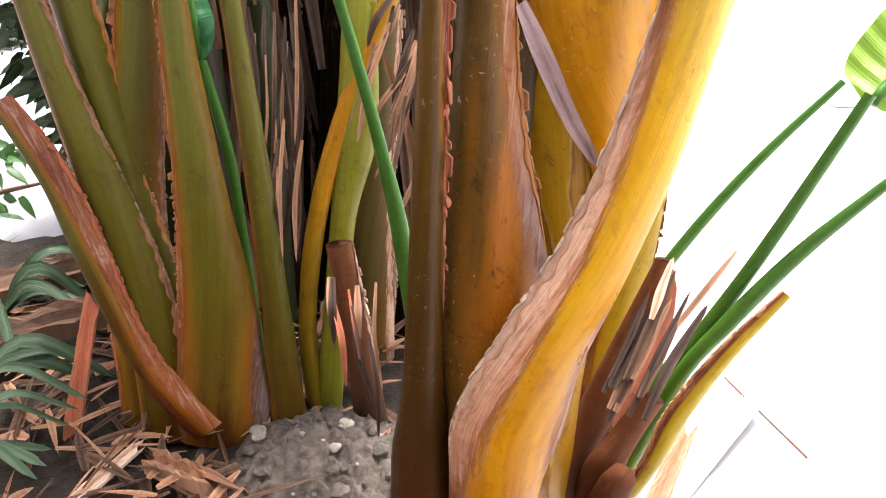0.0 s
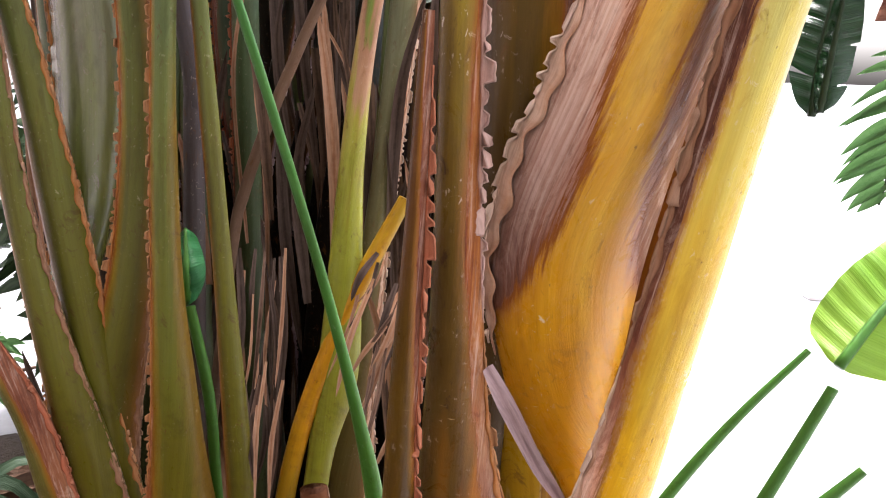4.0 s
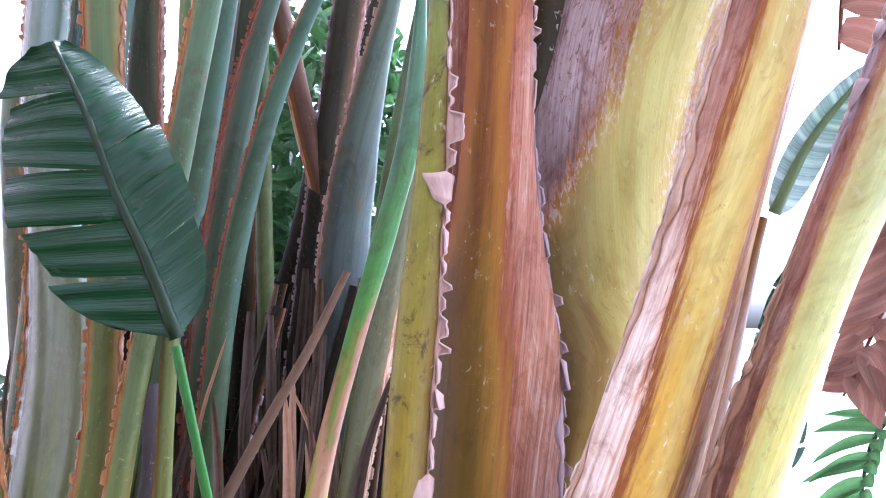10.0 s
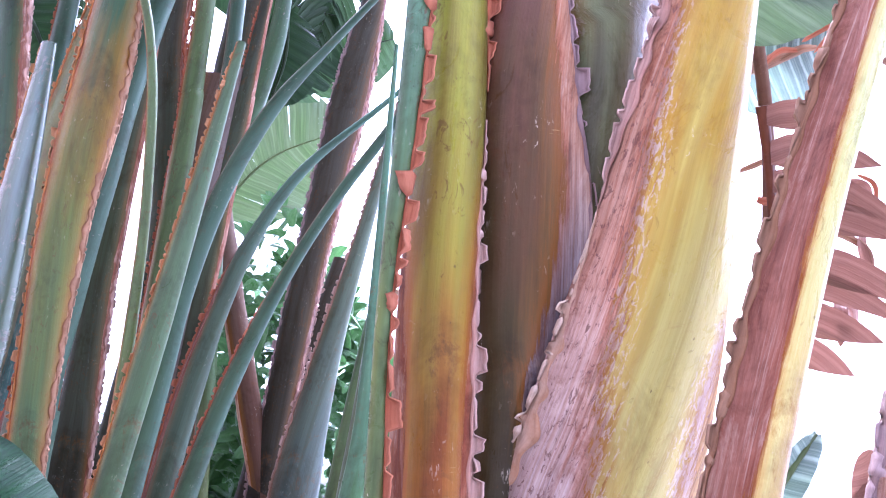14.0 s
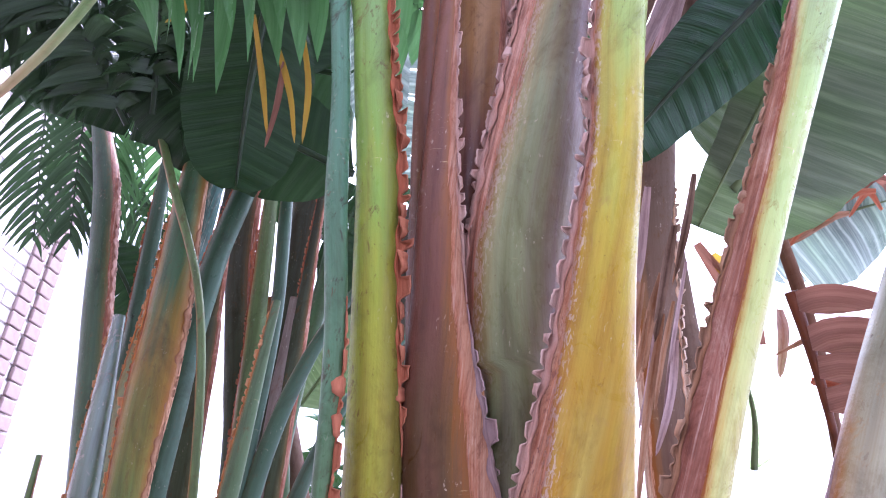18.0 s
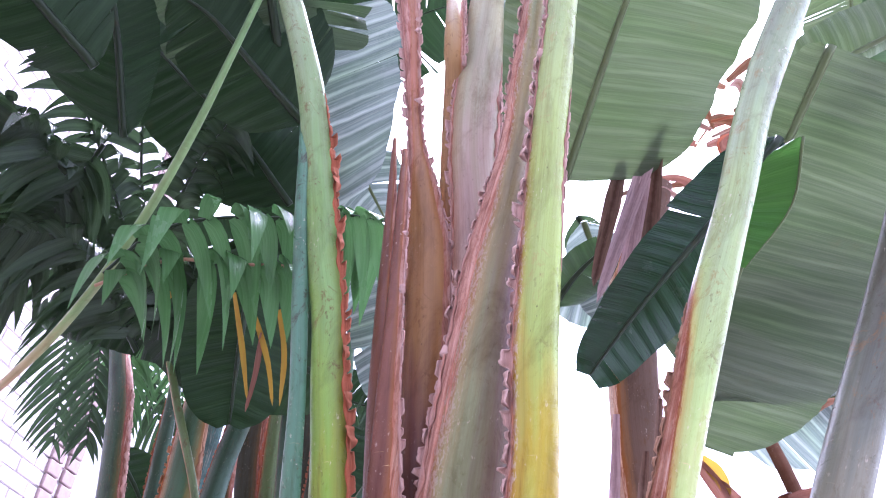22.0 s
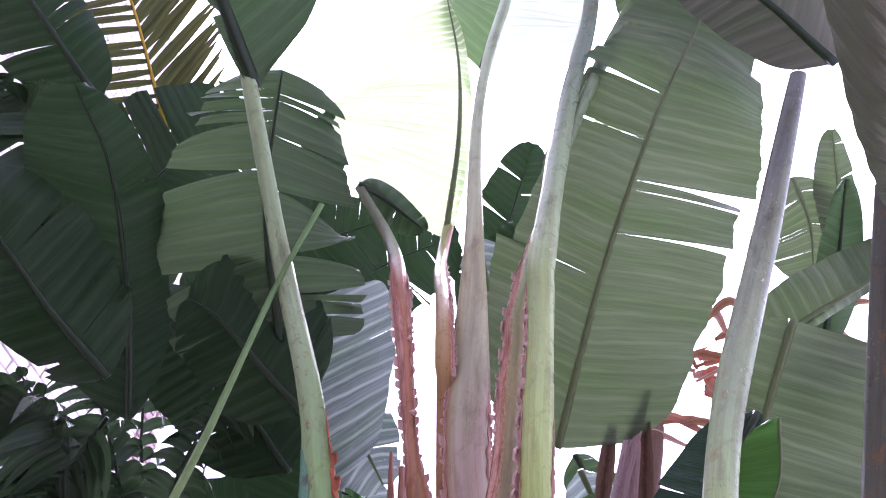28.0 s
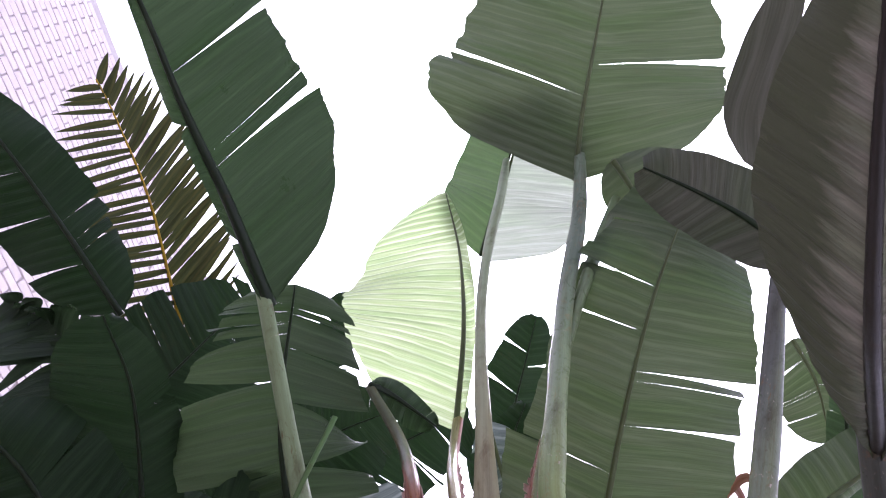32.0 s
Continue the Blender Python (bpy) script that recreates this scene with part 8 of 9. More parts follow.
strip_leaf(back_clump, [(-0.044, 1.115, 0.723), (-0.061, 1.084, 0.674), (-0.077, 1.073, 0.620)], 0.011, DIMSTRIP, (0.04, -0.98, 0.19))
strip_leaf(back_clump, [(-0.057, 1.086, 0.663), (-0.088, 1.061, 0.630), (-0.111, 1.056, 0.591)], 0.009, DRY_BROWN, (0.05, -0.97, 0.24))
strip_leaf(back_clump, [(-0.056, 1.065, 0.635), (-0.068, 1.023, 0.561), (-0.089, 1.001, 0.481)], 0.008, DRY_SHADED, (0.05, -0.96, 0.27))
strip_leaf(stump, [(-0.093, 0.877, 0.421), (-0.094, 0.837, 0.358), (-0.084, 0.818, 0.280)], 0.006, DRY_BROWN, (0.10, -0.86, 0.50))
strip_leaf(stump, [(-0.133, 0.885, 0.405), (-0.123, 0.853, 0.359), (-0.116, 0.841, 0.300)], 0.005, DRY_RED, (0.13, -0.85, 0.51))
strip_leaf(stump, [(-0.102, 0.838, 0.356), (-0.090, 0.800, 0.299), (-0.089, 0.783, 0.225)], 0.008, DIMSTRIP, (0.10, -0.82, 0.57))
strip_leaf(stump, [(-0.151, 0.869, 0.433), (-0.150, 0.841, 0.397), (-0.150, 0.834, 0.347)], 0.012, DIMSTRIP, (0.15, -0.86, 0.49))
strip_leaf(stump, [(-0.159, 0.896, 0.419), (-0.156, 0.869, 0.386), (-0.148, 0.863, 0.339)], 0.014, DRY_BROWN, (0.16, -0.86, 0.49))
strip_leaf(stump, [(-0.155, 0.863, 0.416), (-0.138, 0.827, 0.362), (-0.134, 0.812, 0.293)], 0.010, DRY_RED, (0.16, -0.85, 0.51))
strip_leaf(stump, [(-0.115, 0.890, 0.398), (-0.121, 0.850, 0.335), (-0.100, 0.831, 0.258)], 0.013, DIMSTRIP, (0.11, -0.85, 0.51))
strip_leaf(stump, [(-0.126, 0.857, 0.395), (-0.111, 0.820, 0.338), (-0.102, 0.803, 0.266)], 0.005, DIMSTRIP, (0.13, -0.84, 0.53))
strip_leaf(stump, [(-0.121, 0.890, 0.409), (-0.119, 0.860, 0.367), (-0.121, 0.850, 0.312)], 0.012, DRY_BROWN, (0.12, -0.85, 0.51))
strip_leaf(young_shoot, [(0.182, 0.519, 0.474), (0.211, 0.555, 0.509), (0.253, 0.594, 0.552)], 0.010, DIMSTRIP, (-0.25, -0.72, 0.64))
strip_leaf(young_shoot, [(0.165, 0.533, 0.508), (0.192, 0.569, 0.542), (0.222, 0.607, 0.583)], 0.010, BARK, (-0.23, -0.76, 0.61))
strip_leaf(young_shoot, [(0.171, 0.533, 0.509), (0.193, 0.564, 0.531), (0.210, 0.597, 0.558)], 0.008, DRY_BROWN, (-0.24, -0.76, 0.61))
strip_leaf(young_shoot, [(0.151, 0.534, 0.509), (0.174, 0.565, 0.533), (0.197, 0.599, 0.564)], 0.006, DIMSTRIP, (-0.21, -0.76, 0.61))
strip_leaf(young_shoot, [(0.152, 0.530, 0.501), (0.173, 0.560, 0.521), (0.199, 0.592, 0.547)], 0.013, DIMSTRIP, (-0.21, -0.76, 0.62))
strip_leaf(young_shoot, [(0.178, 0.527, 0.493), (0.199, 0.556, 0.511), (0.224, 0.587, 0.534)], 0.010, BARK, (-0.24, -0.74, 0.62))
strip_leaf(young_shoot, [(0.156, 0.522, 0.481), (0.184, 0.557, 0.515), (0.218, 0.596, 0.557)], 0.009, DRY_BROWN, (-0.21, -0.74, 0.64))
strip_leaf(young_shoot, [(0.150, 0.519, 0.473), (0.180, 0.556, 0.510), (0.214, 0.596, 0.556)], 0.007, DIMSTRIP, (-0.20, -0.73, 0.65))
strip_leaf(young_shoot, [(0.168, 0.520, 0.477), (0.199, 0.558, 0.516), (0.236, 0.599, 0.564)], 0.007, DIMSTRIP, (-0.23, -0.73, 0.64))
strip_leaf(young_shoot, [(0.158, 0.525, 0.489), (0.186, 0.561, 0.524), (0.213, 0.600, 0.567)], 0.009, BARK, (-0.22, -0.74, 0.63))
strip_leaf(young_shoot, [(0.150, 0.523, 0.484), (0.176, 0.557, 0.514), (0.211, 0.594, 0.552)], 0.007, DRY_BROWN, (-0.21, -0.74, 0.64))
strip_leaf(young_shoot, [(0.145, 0.529, 0.497), (0.168, 0.560, 0.521), (0.189, 0.594, 0.552)], 0.007, DIMSTRIP, (-0.20, -0.75, 0.63))
strip_leaf(young_shoot, [(0.223, 0.600, 0.513), (0.258, 0.624, 0.546), (0.297, 0.650, 0.584)], 0.007, DRY_BROWN, (-0.29, -0.78, 0.55))
strip_leaf(young_shoot, [(0.193, 0.571, 0.549), (0.206, 0.592, 0.573), (0.219, 0.611, 0.593)], 0.009, DRY_PALE, (-0.26, -0.80, 0.54))
# dark growth between the rear stems
leaf(back_clump, [(-0.741, 1.886, 3.264), (-0.560, 1.936, 3.137), (-0.363, 1.969, 3.045), (-0.210, 1.973, 3.019)], 0.132, 0.151, (0.17, -0.80, -0.58), L_SHADED, tears=6, seed=111, split=2)
leaf(back_clump, [(-0.453, 2.190, 2.815), (-0.364, 2.142, 2.910), (-0.215, 2.089, 3.007)], 0.098, 0.118, (0.17, -0.85, -0.51), L_SHADED, tears=5, seed=112, split=2)
leaf(back_clump, [(-1.163, 1.992, 2.841), (-1.045, 2.037, 2.733), (-0.962, 2.091, 2.606)], 0.090, 0.108, (0.43, -0.79, -0.43), L_SHADED, tears=2, seed=113)
frond(palm_dark, [(-0.211, 1.775, 3.448), (-0.226, 1.895, 3.190), (-0.279, 2.010, 2.947)], 0.188, 0.188, (0.12, -0.77, -0.63), L_PALMDARK, pairs=18, wide=0.024, lean=0.8, sag=0.5, seed=114, rib=0.005)
frond(palm_dark, [(-1.336, 1.860, 3.386), (-1.222, 1.954, 3.169), (-1.053, 2.044, 2.956)], 0.188, 0.188, (0.45, -0.70, -0.55), L_PALMDARK, pairs=18, wide=0.024, lean=0.8, sag=0.5, seed=115, rib=0.005)
petiole(main, [(0.051, 0.690, 0.000, 0.070), (0.069, 0.660, 0.819, 0.040), (0.104, 0.560, 1.638, 0.027), (0.099, 0.508, 1.773, 0.026), (0.096, 0.490, 1.907, 0.029), (0.096, 0.472, 2.041, 0.033), (0.098, 0.454, 2.175, 0.033), (0.101, 0.436, 2.309, 0.027), (0.106, 0.418, 2.443, 0.016), (0.110, 0.400, 2.578, 0.006)], P_MAROON)
# added dark strips that stand in for shade deep between the stems
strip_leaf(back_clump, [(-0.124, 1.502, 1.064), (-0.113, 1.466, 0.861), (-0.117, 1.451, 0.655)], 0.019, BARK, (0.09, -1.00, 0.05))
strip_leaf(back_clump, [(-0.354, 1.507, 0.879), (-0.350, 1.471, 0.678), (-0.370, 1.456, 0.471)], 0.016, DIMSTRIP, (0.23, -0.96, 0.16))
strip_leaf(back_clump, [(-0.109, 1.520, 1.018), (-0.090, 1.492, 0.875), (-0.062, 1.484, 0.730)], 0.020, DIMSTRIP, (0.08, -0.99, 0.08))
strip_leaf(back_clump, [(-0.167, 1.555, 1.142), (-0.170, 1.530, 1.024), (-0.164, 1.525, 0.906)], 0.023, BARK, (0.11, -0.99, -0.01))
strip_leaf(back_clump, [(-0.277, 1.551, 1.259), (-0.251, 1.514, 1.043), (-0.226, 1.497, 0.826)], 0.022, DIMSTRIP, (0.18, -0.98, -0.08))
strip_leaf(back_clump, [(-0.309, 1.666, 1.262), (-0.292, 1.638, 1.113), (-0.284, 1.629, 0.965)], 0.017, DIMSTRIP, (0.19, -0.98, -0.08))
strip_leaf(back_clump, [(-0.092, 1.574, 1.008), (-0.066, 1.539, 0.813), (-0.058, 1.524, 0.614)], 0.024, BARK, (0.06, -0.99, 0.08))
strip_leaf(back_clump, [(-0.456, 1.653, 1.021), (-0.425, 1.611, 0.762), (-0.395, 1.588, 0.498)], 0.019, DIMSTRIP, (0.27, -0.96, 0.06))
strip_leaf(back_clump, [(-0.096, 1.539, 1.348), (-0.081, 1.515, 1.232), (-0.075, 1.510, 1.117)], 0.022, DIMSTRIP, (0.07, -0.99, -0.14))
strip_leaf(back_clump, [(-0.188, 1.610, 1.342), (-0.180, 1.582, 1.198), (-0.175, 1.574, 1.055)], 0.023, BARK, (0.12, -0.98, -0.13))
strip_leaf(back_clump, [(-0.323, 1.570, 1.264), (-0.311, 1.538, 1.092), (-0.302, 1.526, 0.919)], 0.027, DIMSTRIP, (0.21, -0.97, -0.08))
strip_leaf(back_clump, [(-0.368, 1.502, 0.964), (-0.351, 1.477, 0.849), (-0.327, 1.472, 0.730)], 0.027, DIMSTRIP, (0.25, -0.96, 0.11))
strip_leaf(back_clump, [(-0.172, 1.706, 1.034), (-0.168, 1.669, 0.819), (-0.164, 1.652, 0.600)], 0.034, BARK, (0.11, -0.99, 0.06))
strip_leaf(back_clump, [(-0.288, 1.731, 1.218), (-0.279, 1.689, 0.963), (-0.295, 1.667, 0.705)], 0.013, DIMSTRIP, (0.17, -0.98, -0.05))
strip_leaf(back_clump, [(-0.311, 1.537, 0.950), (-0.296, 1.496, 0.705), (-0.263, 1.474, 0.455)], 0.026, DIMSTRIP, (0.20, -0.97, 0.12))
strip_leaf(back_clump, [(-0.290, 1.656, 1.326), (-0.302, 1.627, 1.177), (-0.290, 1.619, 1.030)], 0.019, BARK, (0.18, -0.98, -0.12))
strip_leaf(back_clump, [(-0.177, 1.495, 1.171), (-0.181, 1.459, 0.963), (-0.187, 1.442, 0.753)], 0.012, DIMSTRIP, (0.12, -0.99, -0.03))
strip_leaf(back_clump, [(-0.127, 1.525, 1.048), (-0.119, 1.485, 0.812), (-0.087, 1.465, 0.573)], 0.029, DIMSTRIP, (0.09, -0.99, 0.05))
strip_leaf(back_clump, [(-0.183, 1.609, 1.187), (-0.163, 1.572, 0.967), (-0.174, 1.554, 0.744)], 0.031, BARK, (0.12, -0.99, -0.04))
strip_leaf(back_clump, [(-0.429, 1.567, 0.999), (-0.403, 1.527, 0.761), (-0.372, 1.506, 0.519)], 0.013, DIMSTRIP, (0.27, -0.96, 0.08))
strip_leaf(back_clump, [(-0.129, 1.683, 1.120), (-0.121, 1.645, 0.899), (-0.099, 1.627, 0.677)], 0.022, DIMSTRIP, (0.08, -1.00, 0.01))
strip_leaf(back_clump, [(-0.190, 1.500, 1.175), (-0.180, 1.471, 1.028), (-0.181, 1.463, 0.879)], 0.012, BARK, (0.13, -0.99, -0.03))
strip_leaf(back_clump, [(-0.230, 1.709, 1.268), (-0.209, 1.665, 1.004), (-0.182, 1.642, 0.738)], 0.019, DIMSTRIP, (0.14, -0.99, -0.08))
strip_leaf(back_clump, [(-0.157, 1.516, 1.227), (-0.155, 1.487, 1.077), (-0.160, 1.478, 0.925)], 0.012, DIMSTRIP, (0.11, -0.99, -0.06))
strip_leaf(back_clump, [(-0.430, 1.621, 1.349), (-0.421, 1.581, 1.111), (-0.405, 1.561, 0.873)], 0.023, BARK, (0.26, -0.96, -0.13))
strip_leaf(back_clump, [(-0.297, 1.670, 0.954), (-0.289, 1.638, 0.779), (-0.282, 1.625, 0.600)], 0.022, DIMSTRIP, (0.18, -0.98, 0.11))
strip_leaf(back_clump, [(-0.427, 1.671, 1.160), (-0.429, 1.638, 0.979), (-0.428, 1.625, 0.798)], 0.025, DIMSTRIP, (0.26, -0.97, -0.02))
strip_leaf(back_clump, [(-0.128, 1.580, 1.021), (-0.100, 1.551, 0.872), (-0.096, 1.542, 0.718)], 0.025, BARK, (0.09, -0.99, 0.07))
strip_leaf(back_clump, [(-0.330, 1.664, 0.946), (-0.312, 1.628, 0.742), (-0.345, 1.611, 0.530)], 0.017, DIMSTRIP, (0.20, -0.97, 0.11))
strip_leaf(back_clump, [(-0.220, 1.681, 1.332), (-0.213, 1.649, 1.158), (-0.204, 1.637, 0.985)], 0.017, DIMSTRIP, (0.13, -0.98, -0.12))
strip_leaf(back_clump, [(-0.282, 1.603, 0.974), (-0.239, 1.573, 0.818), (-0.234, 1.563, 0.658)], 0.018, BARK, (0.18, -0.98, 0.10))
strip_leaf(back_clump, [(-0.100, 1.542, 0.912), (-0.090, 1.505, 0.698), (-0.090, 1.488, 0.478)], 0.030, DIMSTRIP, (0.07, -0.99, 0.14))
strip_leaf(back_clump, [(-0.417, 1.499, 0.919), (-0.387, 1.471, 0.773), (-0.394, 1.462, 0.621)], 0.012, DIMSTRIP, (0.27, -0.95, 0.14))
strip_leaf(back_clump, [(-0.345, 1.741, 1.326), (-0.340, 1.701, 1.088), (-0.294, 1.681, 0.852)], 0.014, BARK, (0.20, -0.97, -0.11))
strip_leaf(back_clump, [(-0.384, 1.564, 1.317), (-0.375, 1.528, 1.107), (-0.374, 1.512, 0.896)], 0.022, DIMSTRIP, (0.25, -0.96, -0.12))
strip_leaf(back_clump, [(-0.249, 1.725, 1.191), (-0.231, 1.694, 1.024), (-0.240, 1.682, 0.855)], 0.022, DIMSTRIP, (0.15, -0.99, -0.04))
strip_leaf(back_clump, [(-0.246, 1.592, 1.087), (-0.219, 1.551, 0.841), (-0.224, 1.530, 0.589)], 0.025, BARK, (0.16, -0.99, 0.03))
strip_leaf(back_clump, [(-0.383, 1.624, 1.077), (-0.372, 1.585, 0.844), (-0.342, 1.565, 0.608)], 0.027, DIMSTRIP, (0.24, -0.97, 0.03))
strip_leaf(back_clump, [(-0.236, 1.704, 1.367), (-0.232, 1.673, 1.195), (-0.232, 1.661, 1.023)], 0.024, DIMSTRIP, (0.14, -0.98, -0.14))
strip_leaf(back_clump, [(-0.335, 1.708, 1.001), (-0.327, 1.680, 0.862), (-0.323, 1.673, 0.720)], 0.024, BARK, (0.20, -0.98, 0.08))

# ---- the brick house on the left and an unseen plain wall added behind the path ----
def box_mesh(name, size, bevel=0.0, jitter=0.0, seed=0):
    bm = bmesh.new()
    bmesh.ops.create_cube(bm, size=1.0)
    bmesh.ops.scale(bm, vec=size, verts=bm.verts)
    if bevel:
        bmesh.ops.bevel(bm, geom=list(bm.edges), offset=bevel, segments=1, affect="EDGES")
    rng = random.Random(seed)
    for v in bm.verts:
        v.co += Vector([rng.uniform(-jitter, jitter) for _ in range(3)])
    me = bpy.data.meshes.new(name)
    bm.to_mesh(me)
    bm.free()
    return me


def at(ob, m):
    ob.matrix_basis = m
    return ob


def long_wall(name, x0, x1, y0, y1, height, material, label):
    me = box_mesh(name, (x1 - x0, y1 - y0, height))
    me.materials.append(material)
    ob = tagged(new(name, me), label, "wall", kind="structure")
    ob.location = ((x0 + x1) / 2, (y0 + y1) / 2, height / 2 - 0.05)
    return ob


WALL_X, WALL_END, COURSE, PITCH = -2.50, 3.45, 0.086, 0.235
house = long_wall("wall_left", WALL_X - 0.3, WALL_X - 0.010, -4.0, WALL_END - 0.004, 9.0, MORTAR, "tall pale pink brick house wall with wide mortar joints")
# unseen, added to hold back sky light from the stalks' fronts
added_back_wall = long_wall("added_wall_behind", -2.8, 7.0, -2.6, -2.4, 3.0, DULL, "unseen plain dull grey-brown rendered wall added to cut frontal light")
long_wall("wall_far", -9.0, -2.9, 5.2, 5.4, 5.0, WHITE, "plain white rendered wall of the next house")
brick_shapes = []
for k in range(4):
    me = box_mesh("brick", (0.024, 0.222, 0.073), 0.004, 0.002, k)
    me.materials.append(BRICK)
    brick_shapes.append(me)
half_shape = box_mesh("brick", (0.024, 0.108, 0.073), 0.004, 0.002, 9)
half_shape.materials.append(REDBRICK)
joined_verts, joined_faces = [], []
chooser = random.Random(5)
pieces = 0
for row in range(103):
    z = -0.01 + row * COURSE
    for col in range(31):
        y = WALL_END - 0.115 - col * PITCH - (PITCH / 2 if row % 2 else 0.0)
        near = (2.2 < z < 4.6 and y > 2.7) or (4.8 < z < 7.3 and -0.4 < y < 1.0)
        shape = chooser.choice(brick_shapes)
        x = WALL_X - 0.010 + chooser.uniform(-0.001, 0.003)
        if near and pieces < 200:
            ob = new("brick", shape)
            ob.parent = house
            ob.matrix_parent_inverse = house.matrix_basis.inverted()
            ob.matrix_basis = Matrix.Translation((x, y, z))
            pieces += 1
        else:
            first = len(joined_verts)
            joined_verts += [v.co + Vector((x, y, z)) for v in shape.vertices]
            joined_faces += [tuple(first + i for i in p.vertices) for p in shape.polygons]
# the corner of the house: a proud column of darker bricks
for row in range(100):
    for side in range(2):
        if chooser.random() < 0.04:
            continue
        ob = new("brick", half_shape)
        ob.parent = house
        ob.matrix_parent_inverse = house.matrix_basis.inverted()
        ob.matrix_basis = Matrix.Translation((WALL_X + 0.012, WALL_END - 0.06 - side * 0.15 + chooser.uniform(-0.004, 0.004), -0.01 + row * COURSE))
rest = mesh_of("bricks", joined_verts, joined_faces, smooth=False)
rest.materials.append(BRICK)
rest_ob = tagged(new("bricks", rest), kind="stuff")
rest_ob.parent = house
rest_ob.matrix_parent_inverse = house.matrix_basis.inverted()


# ---- a leafy shrub far behind the stems ----
def shrub(name, centre, size, leaves, look_of, seed, label, leaf_long=0.07):
    rng = np.random.default_rng(seed)
    ob = plant_base(name, centre, label, "shrub")
    c = np.array(centre, float)
    for k in range(5):
        top = c + np.array(size) * rng.uniform(-0.5, 0.5, 3)
        foot = (c[0] + 0.05 * k - 0.1, c[1] + rng.uniform(-0.1, 0.1), -0.02)
        petiole(ob, [(*foot, 0.03), (*(0.5 * (np.array(foot) + top)), 0.02), (*top, 0.01)], P_STICK, name="stem", round_=6)
    verts, faces, span, metric = [], [], [], []
    for k in range(leaves):
        v = unit(rng.normal(0, 1, 3)) * rng.uniform(0.35, 1.0) ** 0.5
        p = c + v * np.array(size) * 0.5 * (1 + 0.25 * math.sin(5 * v[0] + 3 * v[2]))
        way = unit(v + rng.normal(0, 0.6, 3))
        rows = leaflet_rows(p, way, unit(np.cross(way, rng.normal(0, 1, 3))), leaf_long * rng.uniform(0.7, 1.3), leaf_long * 0.45, 0.3, 4, len(verts))
        for store, more in zip((verts, faces, span, metric), rows):
            store.extend(more)
    part("crown", mesh_of("crown", verts, faces, span, metric), look_of, ob)
    return ob


shrub("shrub", (-0.25, 2.9, 1.3), (1.5, 0.8, 2.4), 5200, L_PALM, 3, "leafy green shrub behind the stems", 0.11)
# two added shrubs, dark to stand in for shade between the stems
shrub("shrub", (-0.72, 2.30, 0.7), (1.0, 0.6, 1.5), 3800, L_PALMDARK, 8, "dark dense shrub added to fill the shaded gaps behind the stems", 0.10)
shrub("shrub", (0.0, 2.15, 0.65), (0.8, 0.5, 1.4), 3400, L_PALMDARK, 9, "dark dense shrub added to fill the shaded gaps behind the stems", 0.10)
shrub("shrub", (-1.75, 2.2, 0.12), (0.9, 0.5, 0.35), 160, L_PALM, 4, "low green shrub at the end of the bed")

# ---- added near-black stems and hanging dry strips that stand in for shade deep in the clump ----
deep = plant_base("giant_bird_of_paradise", (-0.5, 1.8, 0), "near-black filler stems and dry strips for the shade inside the clump", group="giant bird of paradise clumps")
dice = np.random.default_rng(12)
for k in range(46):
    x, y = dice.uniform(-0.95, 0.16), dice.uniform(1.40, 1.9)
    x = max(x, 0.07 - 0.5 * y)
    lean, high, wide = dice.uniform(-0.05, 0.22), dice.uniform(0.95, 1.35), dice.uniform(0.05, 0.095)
    petiole(deep, [(x, y, -0.02, wide * 1.2), (x + lean * 0.35, y, high * 0.5, wide), (x + lean, y + 0.03, high, wide * 0.55)], (P_SHADE, P_UMBER_SHADED, P_SHADE, P_SHADE)[k % 4], flaps=[("R", 0.3, high * 0.95, 0.014, DRY_LILAC, 300 + k)] if k % 2 else ())
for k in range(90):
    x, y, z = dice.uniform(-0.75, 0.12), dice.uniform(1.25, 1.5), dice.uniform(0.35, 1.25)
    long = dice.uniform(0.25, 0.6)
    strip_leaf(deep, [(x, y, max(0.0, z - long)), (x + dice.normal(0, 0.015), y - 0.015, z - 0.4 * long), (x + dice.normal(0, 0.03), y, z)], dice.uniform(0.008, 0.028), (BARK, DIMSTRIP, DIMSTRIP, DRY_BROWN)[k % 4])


# ---- the litter, chips and low plants of the bed ----
def litter(name, count, area, size, look_of, seed, label, category, lift=0.0):
    """Countless dry scraps lying on the soil, as one heap."""
    rng = np.random.default_rng(seed)
    verts, faces, span, metric = [], [], [], []
    for k in range(count):
        x, y = rng.uniform(area[0], area[1]), rng.uniform(area[2], area[3])
        a, long, wide = rng.uniform(0, 6.28), rng.uniform(*size), rng.uniform(0.004, 0.022)
        way = np.array([math.cos(a), math.sin(a), rng.normal(0, 0.15)])
        rows = leaflet_rows(np.array([x, y, 0.006 + lift + 0.02 * rng.uniform()]), unit(way), unit(np.array([rng.normal(0, 0.3), rng.normal(0, 0.3), 1.0])), long, wide, 0.05, 4, len(verts))
        for store, more in zip((verts, faces, span, metric), rows):
            store.extend(more)
    me = mesh_of(name, verts, faces, span, metric)
    me.materials.append(look_of)
    return tagged(new(name, me), label, category, kind="stuff")


litter("leaf_litter", 420, (-1.5, -0.1, 0.75, 1.7), (0.05, 0.28), BARK, 1, "dry brown leaf scraps and twigs on dark soil", "litter")
litter("straw", 260, (-1.3, -0.1, 0.8, 1.6), (0.04, 0.16), DRY_BROWN, 2, "pale straw and fibres scattered over the soil", "litter", 0.008)


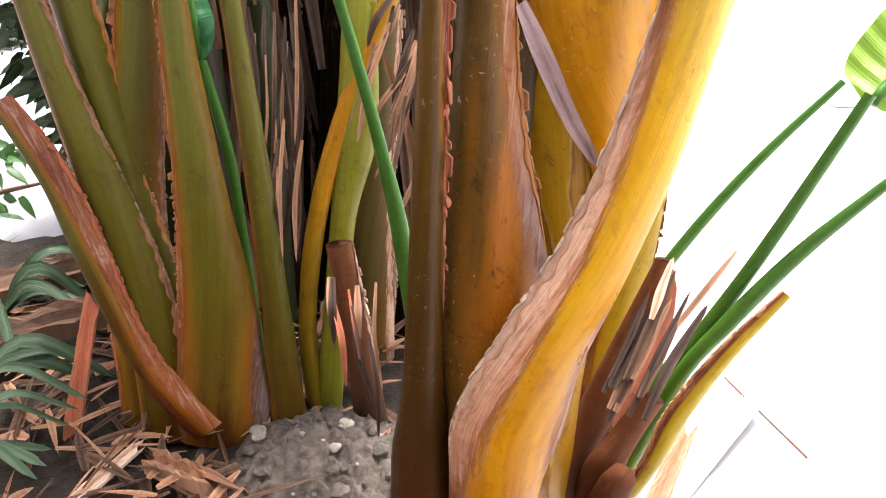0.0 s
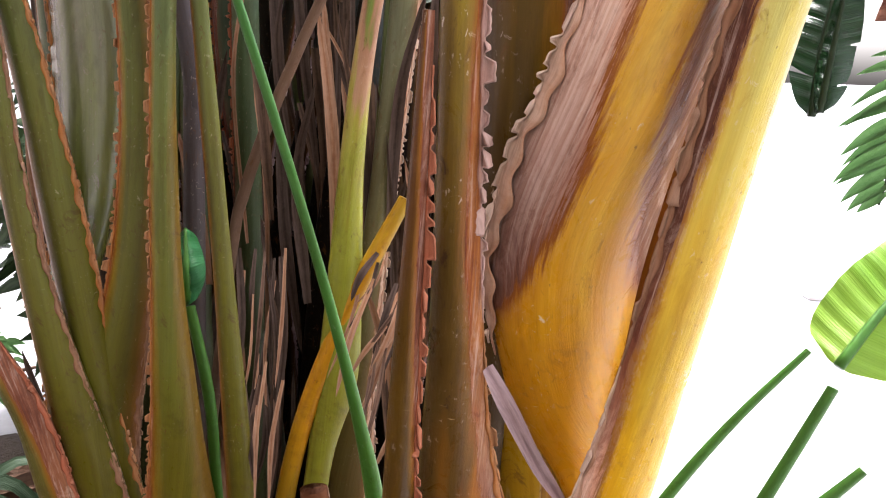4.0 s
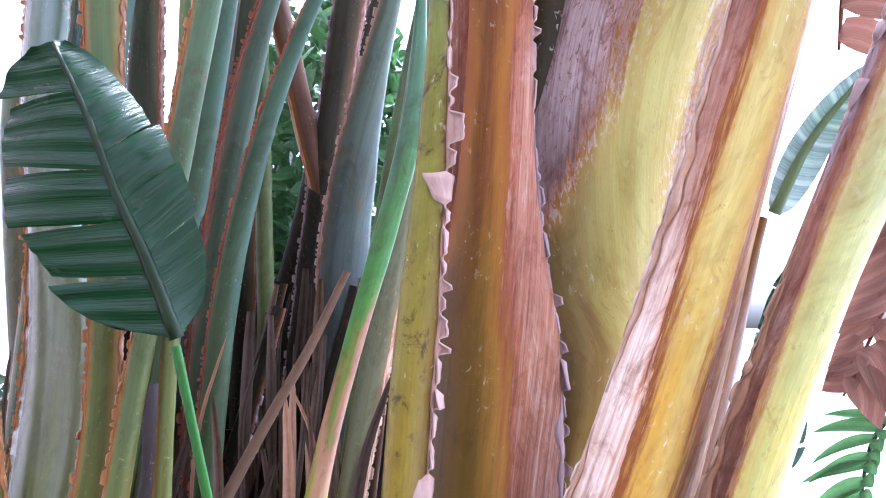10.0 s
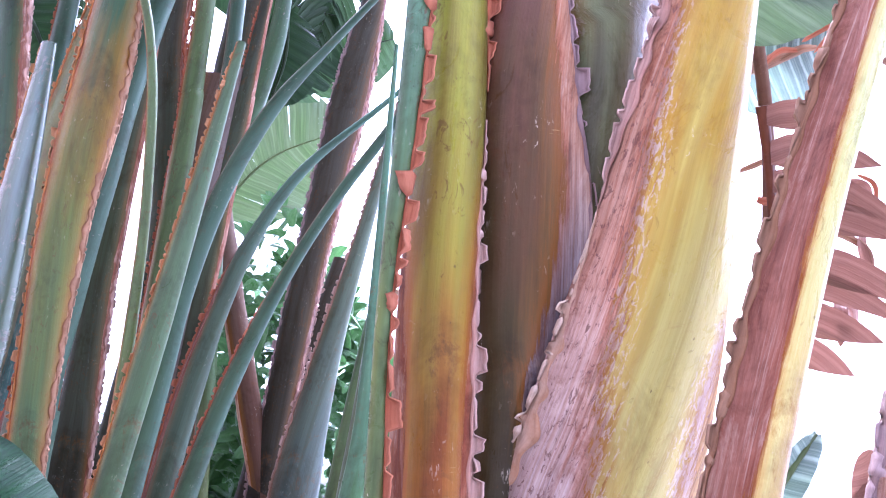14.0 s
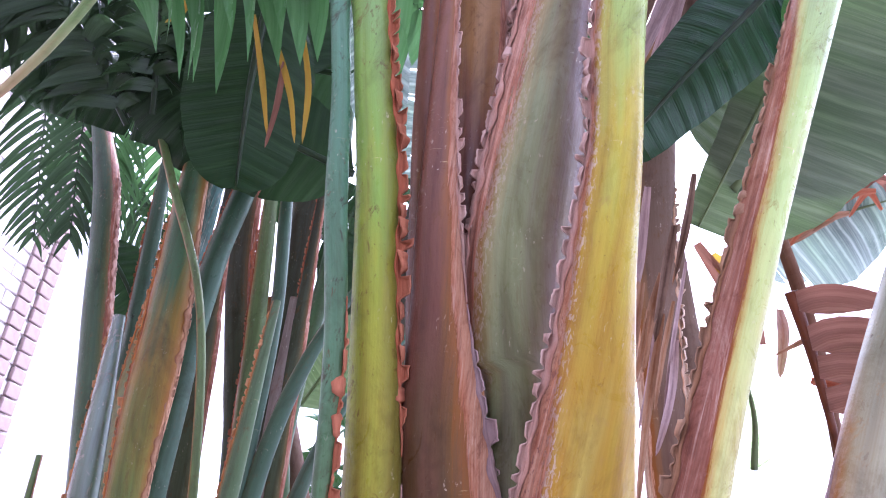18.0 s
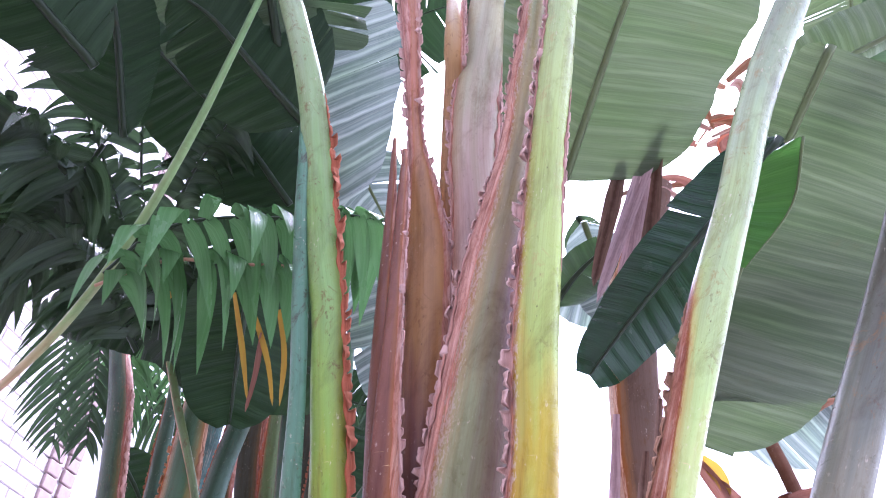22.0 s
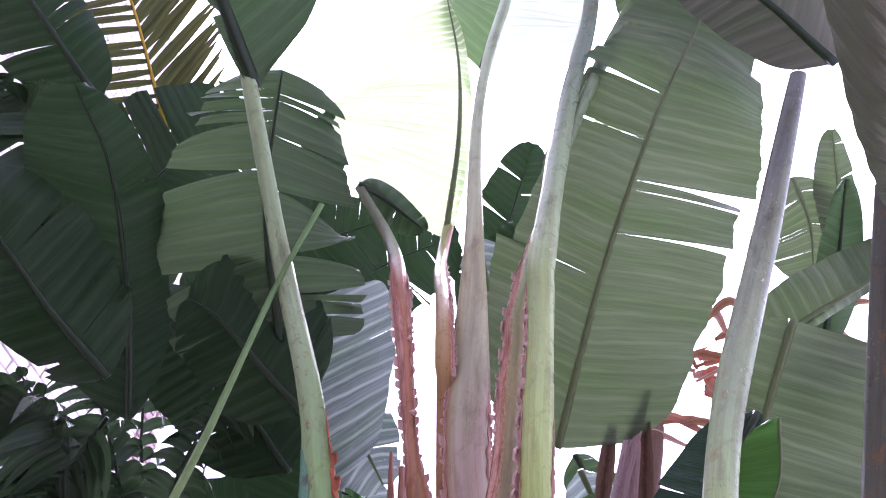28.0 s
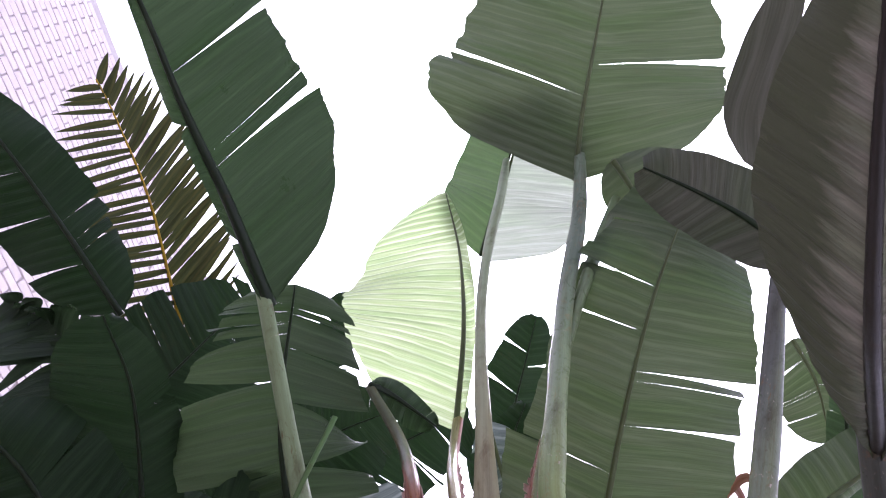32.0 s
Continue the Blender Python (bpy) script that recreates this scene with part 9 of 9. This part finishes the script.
def lump(name, radius, seed, flat=0.6):
    bm = bmesh.new()
    bmesh.ops.create_icosphere(bm, subdivisions=2, radius=radius)
    for v in bm.verts:
        v.co *= 1 + 0.45 * noise.noise(v.co / radius * 1.1 + Vector((seed * 3.1, seed, 0)))
        v.co.z *= flat
    me = bpy.data.meshes.new(name)
    bm.to_mesh(me)
    bm.free()
    return me


def heap():
    """A low heap of crumbly grey soil at the foot of the stems."""
    verts, n = [], 84
    for j in range(n + 1):
        for i in range(n + 1):
            x, y = -0.46 + 0.46 * i / n, 0.80 + 0.36 * j / n
            r = math.hypot((x + 0.21) / 0.17, (y - 0.97) / 0.15)
            z = 0.085 * max(0.0, 1 - r) ** 0.7 + 0.016 * noise.fractal(Vector((x * 48, y * 48, 1)), 0.6, 2.0, 4) * (1 if r < 1.1 else 0) - (0.03 if r >= 1 else 0.0)
            verts.append((x, y, z))
    faces = [(j * (n + 1) + i, j * (n + 1) + i + 1, (j + 1) * (n + 1) + i + 1, (j + 1) * (n + 1) + i) for j in range(n) for i in range(n)]
    me = mesh_of("soil_mound", verts, faces)
    me.materials.append(GREYSOIL)
    return tagged(new("soil_mound", me), "crumbly grey soil heap with stone chips", "soil", kind="structure")


heap()
chips = random.Random(4)
for k in range(70):
    me = lump("stone_chip", 0.003 + 0.016 * chips.random() ** 3, k, 0.55)
    me.materials.append(GREYSOIL if k % 5 else STONE)
    me.polygons.foreach_set("use_smooth", [False] * len(me.polygons))
    x, y = chips.uniform(-0.36, -0.07), chips.uniform(0.86, 1.04)
    r = math.hypot((x + 0.21) / 0.17, (y - 0.97) / 0.15)
    ob = tagged(new("stone_chip", me), "small pale grey stone chip on the soil", "stone", "stone chips")
    ob.location, ob.rotation_euler = (x, y, 0.004 + 0.085 * max(0.0, 1 - r) ** 0.7), (0, 0, chips.uniform(0, 6))


def bark_piece(name, a, b, wide, thick, look_of, label, seed):
    """A split, fibrous piece of dry stalk lying between two places."""
    a, b = np.array(a, float), np.array(b, float)
    rng = np.random.default_rng(seed)
    way = unit(b - a)
    side = unit(np.cross(way, [0, 0, 1.0]))
    verts, faces, span, metric = [], [], [], []
    rows, cols = 14, 9
    for i in range(rows + 1):
        f = i / rows
        p = a + (b - a) * f
        for q in range(cols * 2):
            top = q < cols
            g = (q if top else 2 * cols - 1 - q) / (cols - 1) - 0.5
            ridge = 0.18 * thick * math.sin(g * 37 + seed) + 0.1 * thick * rng.normal()
            end = side * g * wide * (1 - 0.15 * f) + way * (0.02 * rng.normal() if i in (0, rows) else 0.0)
            verts.append(p + end + np.array([0, 0, (thick * (0.7 + 0.6 * (0.25 - g * g)) + ridge) if top else 0.0]))
            span.append((abs(g) * 2, f))
            metric.append((g * wide, f * np.linalg.norm(b - a)))
    n = cols * 2
    for i in range(rows):
        for q in range(n):
            faces.append((i * n + q, i * n + (q + 1) % n, (i + 1) * n + (q + 1) % n, (i + 1) * n + q))
    faces += [tuple(range(n))[::-1], tuple(rows * n + q for q in range(n))]
    me = mesh_of(name, verts, faces, span, metric, smooth=False)
    me.materials.append(look_of)
    return tagged(new(name, me), label, "bark")


bark_piece("bark_piece", (-0.50, 0.955, 0.01), (-0.38, 0.89, 0.02), 0.034, 0.04, DRY_BROWN, "split orange-brown piece of fibrous bark on soil", 1)
bark_piece("bark_piece", (-0.70, 1.08, 0.0), (-0.66, 1.16, 0.20), 0.045, 0.014, DRY_RED, "red-brown dry stalk piece leaning in the litter", 2)
bark_piece("bark_piece", (-1.10, 1.25, 0.0), (-0.70, 1.42, 0.06), 0.10, 0.05, BARK, "dark dry fallen stalk among the litter", 3)
bark_piece("bark_piece", (-1.2, 1.5, 0.0), (-0.72, 1.62, 0.09), 0.12, 0.06, BARK, "dark dry fallen stalk among the litter", 4)
bark_piece("bark_piece", (-0.62, 0.86, 0.0), (-0.55, 1.0, 0.012), 0.03, 0.012, DRY_PALE, "pale flat dry scrap lying on soil", 5)
bark_piece("dry_leaf", (0.385, 0.93, -0.05), (0.62, 1.17, -0.02), 0.05, 0.008, DRY_PALE, "cream dry leaf strip lying on the paving", 6)
bark_piece("dry_leaf", (0.33, 0.86, -0.03), (0.42, 0.98, 0.06), 0.035, 0.01, DRY_BROWN, "curled brown leaf strip beside the shoots", 7)


def striped_plant(place, count, seed, long):
    ob = plant_base("striped_plant", place, "low plant with arching white-striped green blades", "plant", "striped plants")
    rng = np.random.default_rng(seed)
    p = np.array(place, float)
    for k in range(count):
        a = rng.uniform(-0.9, 0.9) + (0.0 if k % 3 else math.pi)
        way = np.array([math.cos(a), math.sin(a), 0.0])
        size = long * rng.uniform(0.6, 1.15)
        strip_leaf(ob, [p, p + way * size * 0.45 + np.array([0, 0, size * rng.uniform(0.3, 0.6)]), p + way * size * 0.9 + np.array([0, 0, size * rng.uniform(0.05, 0.4)])], rng.uniform(0.02, 0.034), GRASS, (0, -0.5, 1), "grass_blade")
    return ob


striped_plant((-0.93, 1.10, 0.0), 9, 1, 0.30)
striped_plant((-0.84, 0.92, 0.0), 10, 2, 0.26)
striped_plant((-1.05, 1.45, 0.0), 9, 3, 0.30)
striped_plant((-1.3, 1.2, 0.0), 8, 4, 0.3)

# thin twig on the paving, a loose block, and what stands far off by the fence
petiole(plant_base("twig", (0.65, 1.15, -0.05), "thin dark twig lying on pale paving", "twig"), [(0.615, 1.294, -0.044, 0.004), (0.65, 1.16, -0.044, 0.0045), (0.681, 1.042, -0.044, 0.003)], P_STICK, name="stem", round_=6)
block_mesh = box_mesh("paving_block", (0.11, 0.10, 0.06), 0.006, 0.003, 3)
block_mesh.materials.append(BRICK)
block = tagged(new("paving_block", block_mesh), "loose pale pink paving block on concrete", "block")
block.location = (2.02, 3.62, -0.02)
fence = tagged(new("fence"), "white painted picket fence at the far side", "fence")
for k in range(7):
    me = box_mesh("picket", (0.04, 0.025, 1.1), 0.005)
    me.materials.append(WHITE)
    ob = part("picket", me, None, fence)
    ob.location = (2.86 + 0.085 * k, 7.6, 0.5)
for z in (0.25, 0.85):
    me = box_mesh("rail", (0.6, 0.04, 0.08), 0.005)
    me.materials.append(WHITE)
    part("rail", me, None, fence).location = (3.11, 7.64, z)


def parked_car():
    car = tagged(new("car"), "grey parked car behind the white fence", "car")
    outline = [(-2.0, 0.35), (-2.0, 0.75), (-1.75, 0.88), (-1.0, 0.95), (-0.45, 1.38), (0.75, 1.40), (1.45, 0.98), (1.95, 0.88), (2.05, 0.5), (2.0, 0.3)]
    verts = [(x, y, z) for y in (-0.8, 0.8) for x, z in outline]
    n = len(outline)
    faces = [tuple(range(n))[::-1], tuple(range(n, 2 * n))] + [(i, (i + 1) % n, n + (i + 1) % n, n + i) for i in range(n)]
    part("body", mesh_of("body", verts, faces, smooth=False), METAL, car)
    for x in (-1.25, 1.3):
        for y in (-0.82, 0.82):
            bm = bmesh.new()
            bmesh.ops.create_cone(bm, cap_ends=True, segments=24, radius1=0.31, radius2=0.31, depth=0.18, matrix=pose(x, y, 0.30, 90))
            me = bpy.data.meshes.new("tyre")
            bm.to_mesh(me)
            bm.free()
            tyre = part("wheel", me, RUBBER, car)
            bm = bmesh.new()
            bmesh.ops.create_cone(bm, cap_ends=True, segments=20, radius1=0.19, radius2=0.17, depth=0.21, matrix=pose(x, y, 0.30, 90))
            me = bpy.data.meshes.new("rim")
            bm.to_mesh(me)
            bm.free()
            part("rim", me, METAL, tyre)
    car.location = (7.6, 22.0, -0.05)
    return car


parked_car()
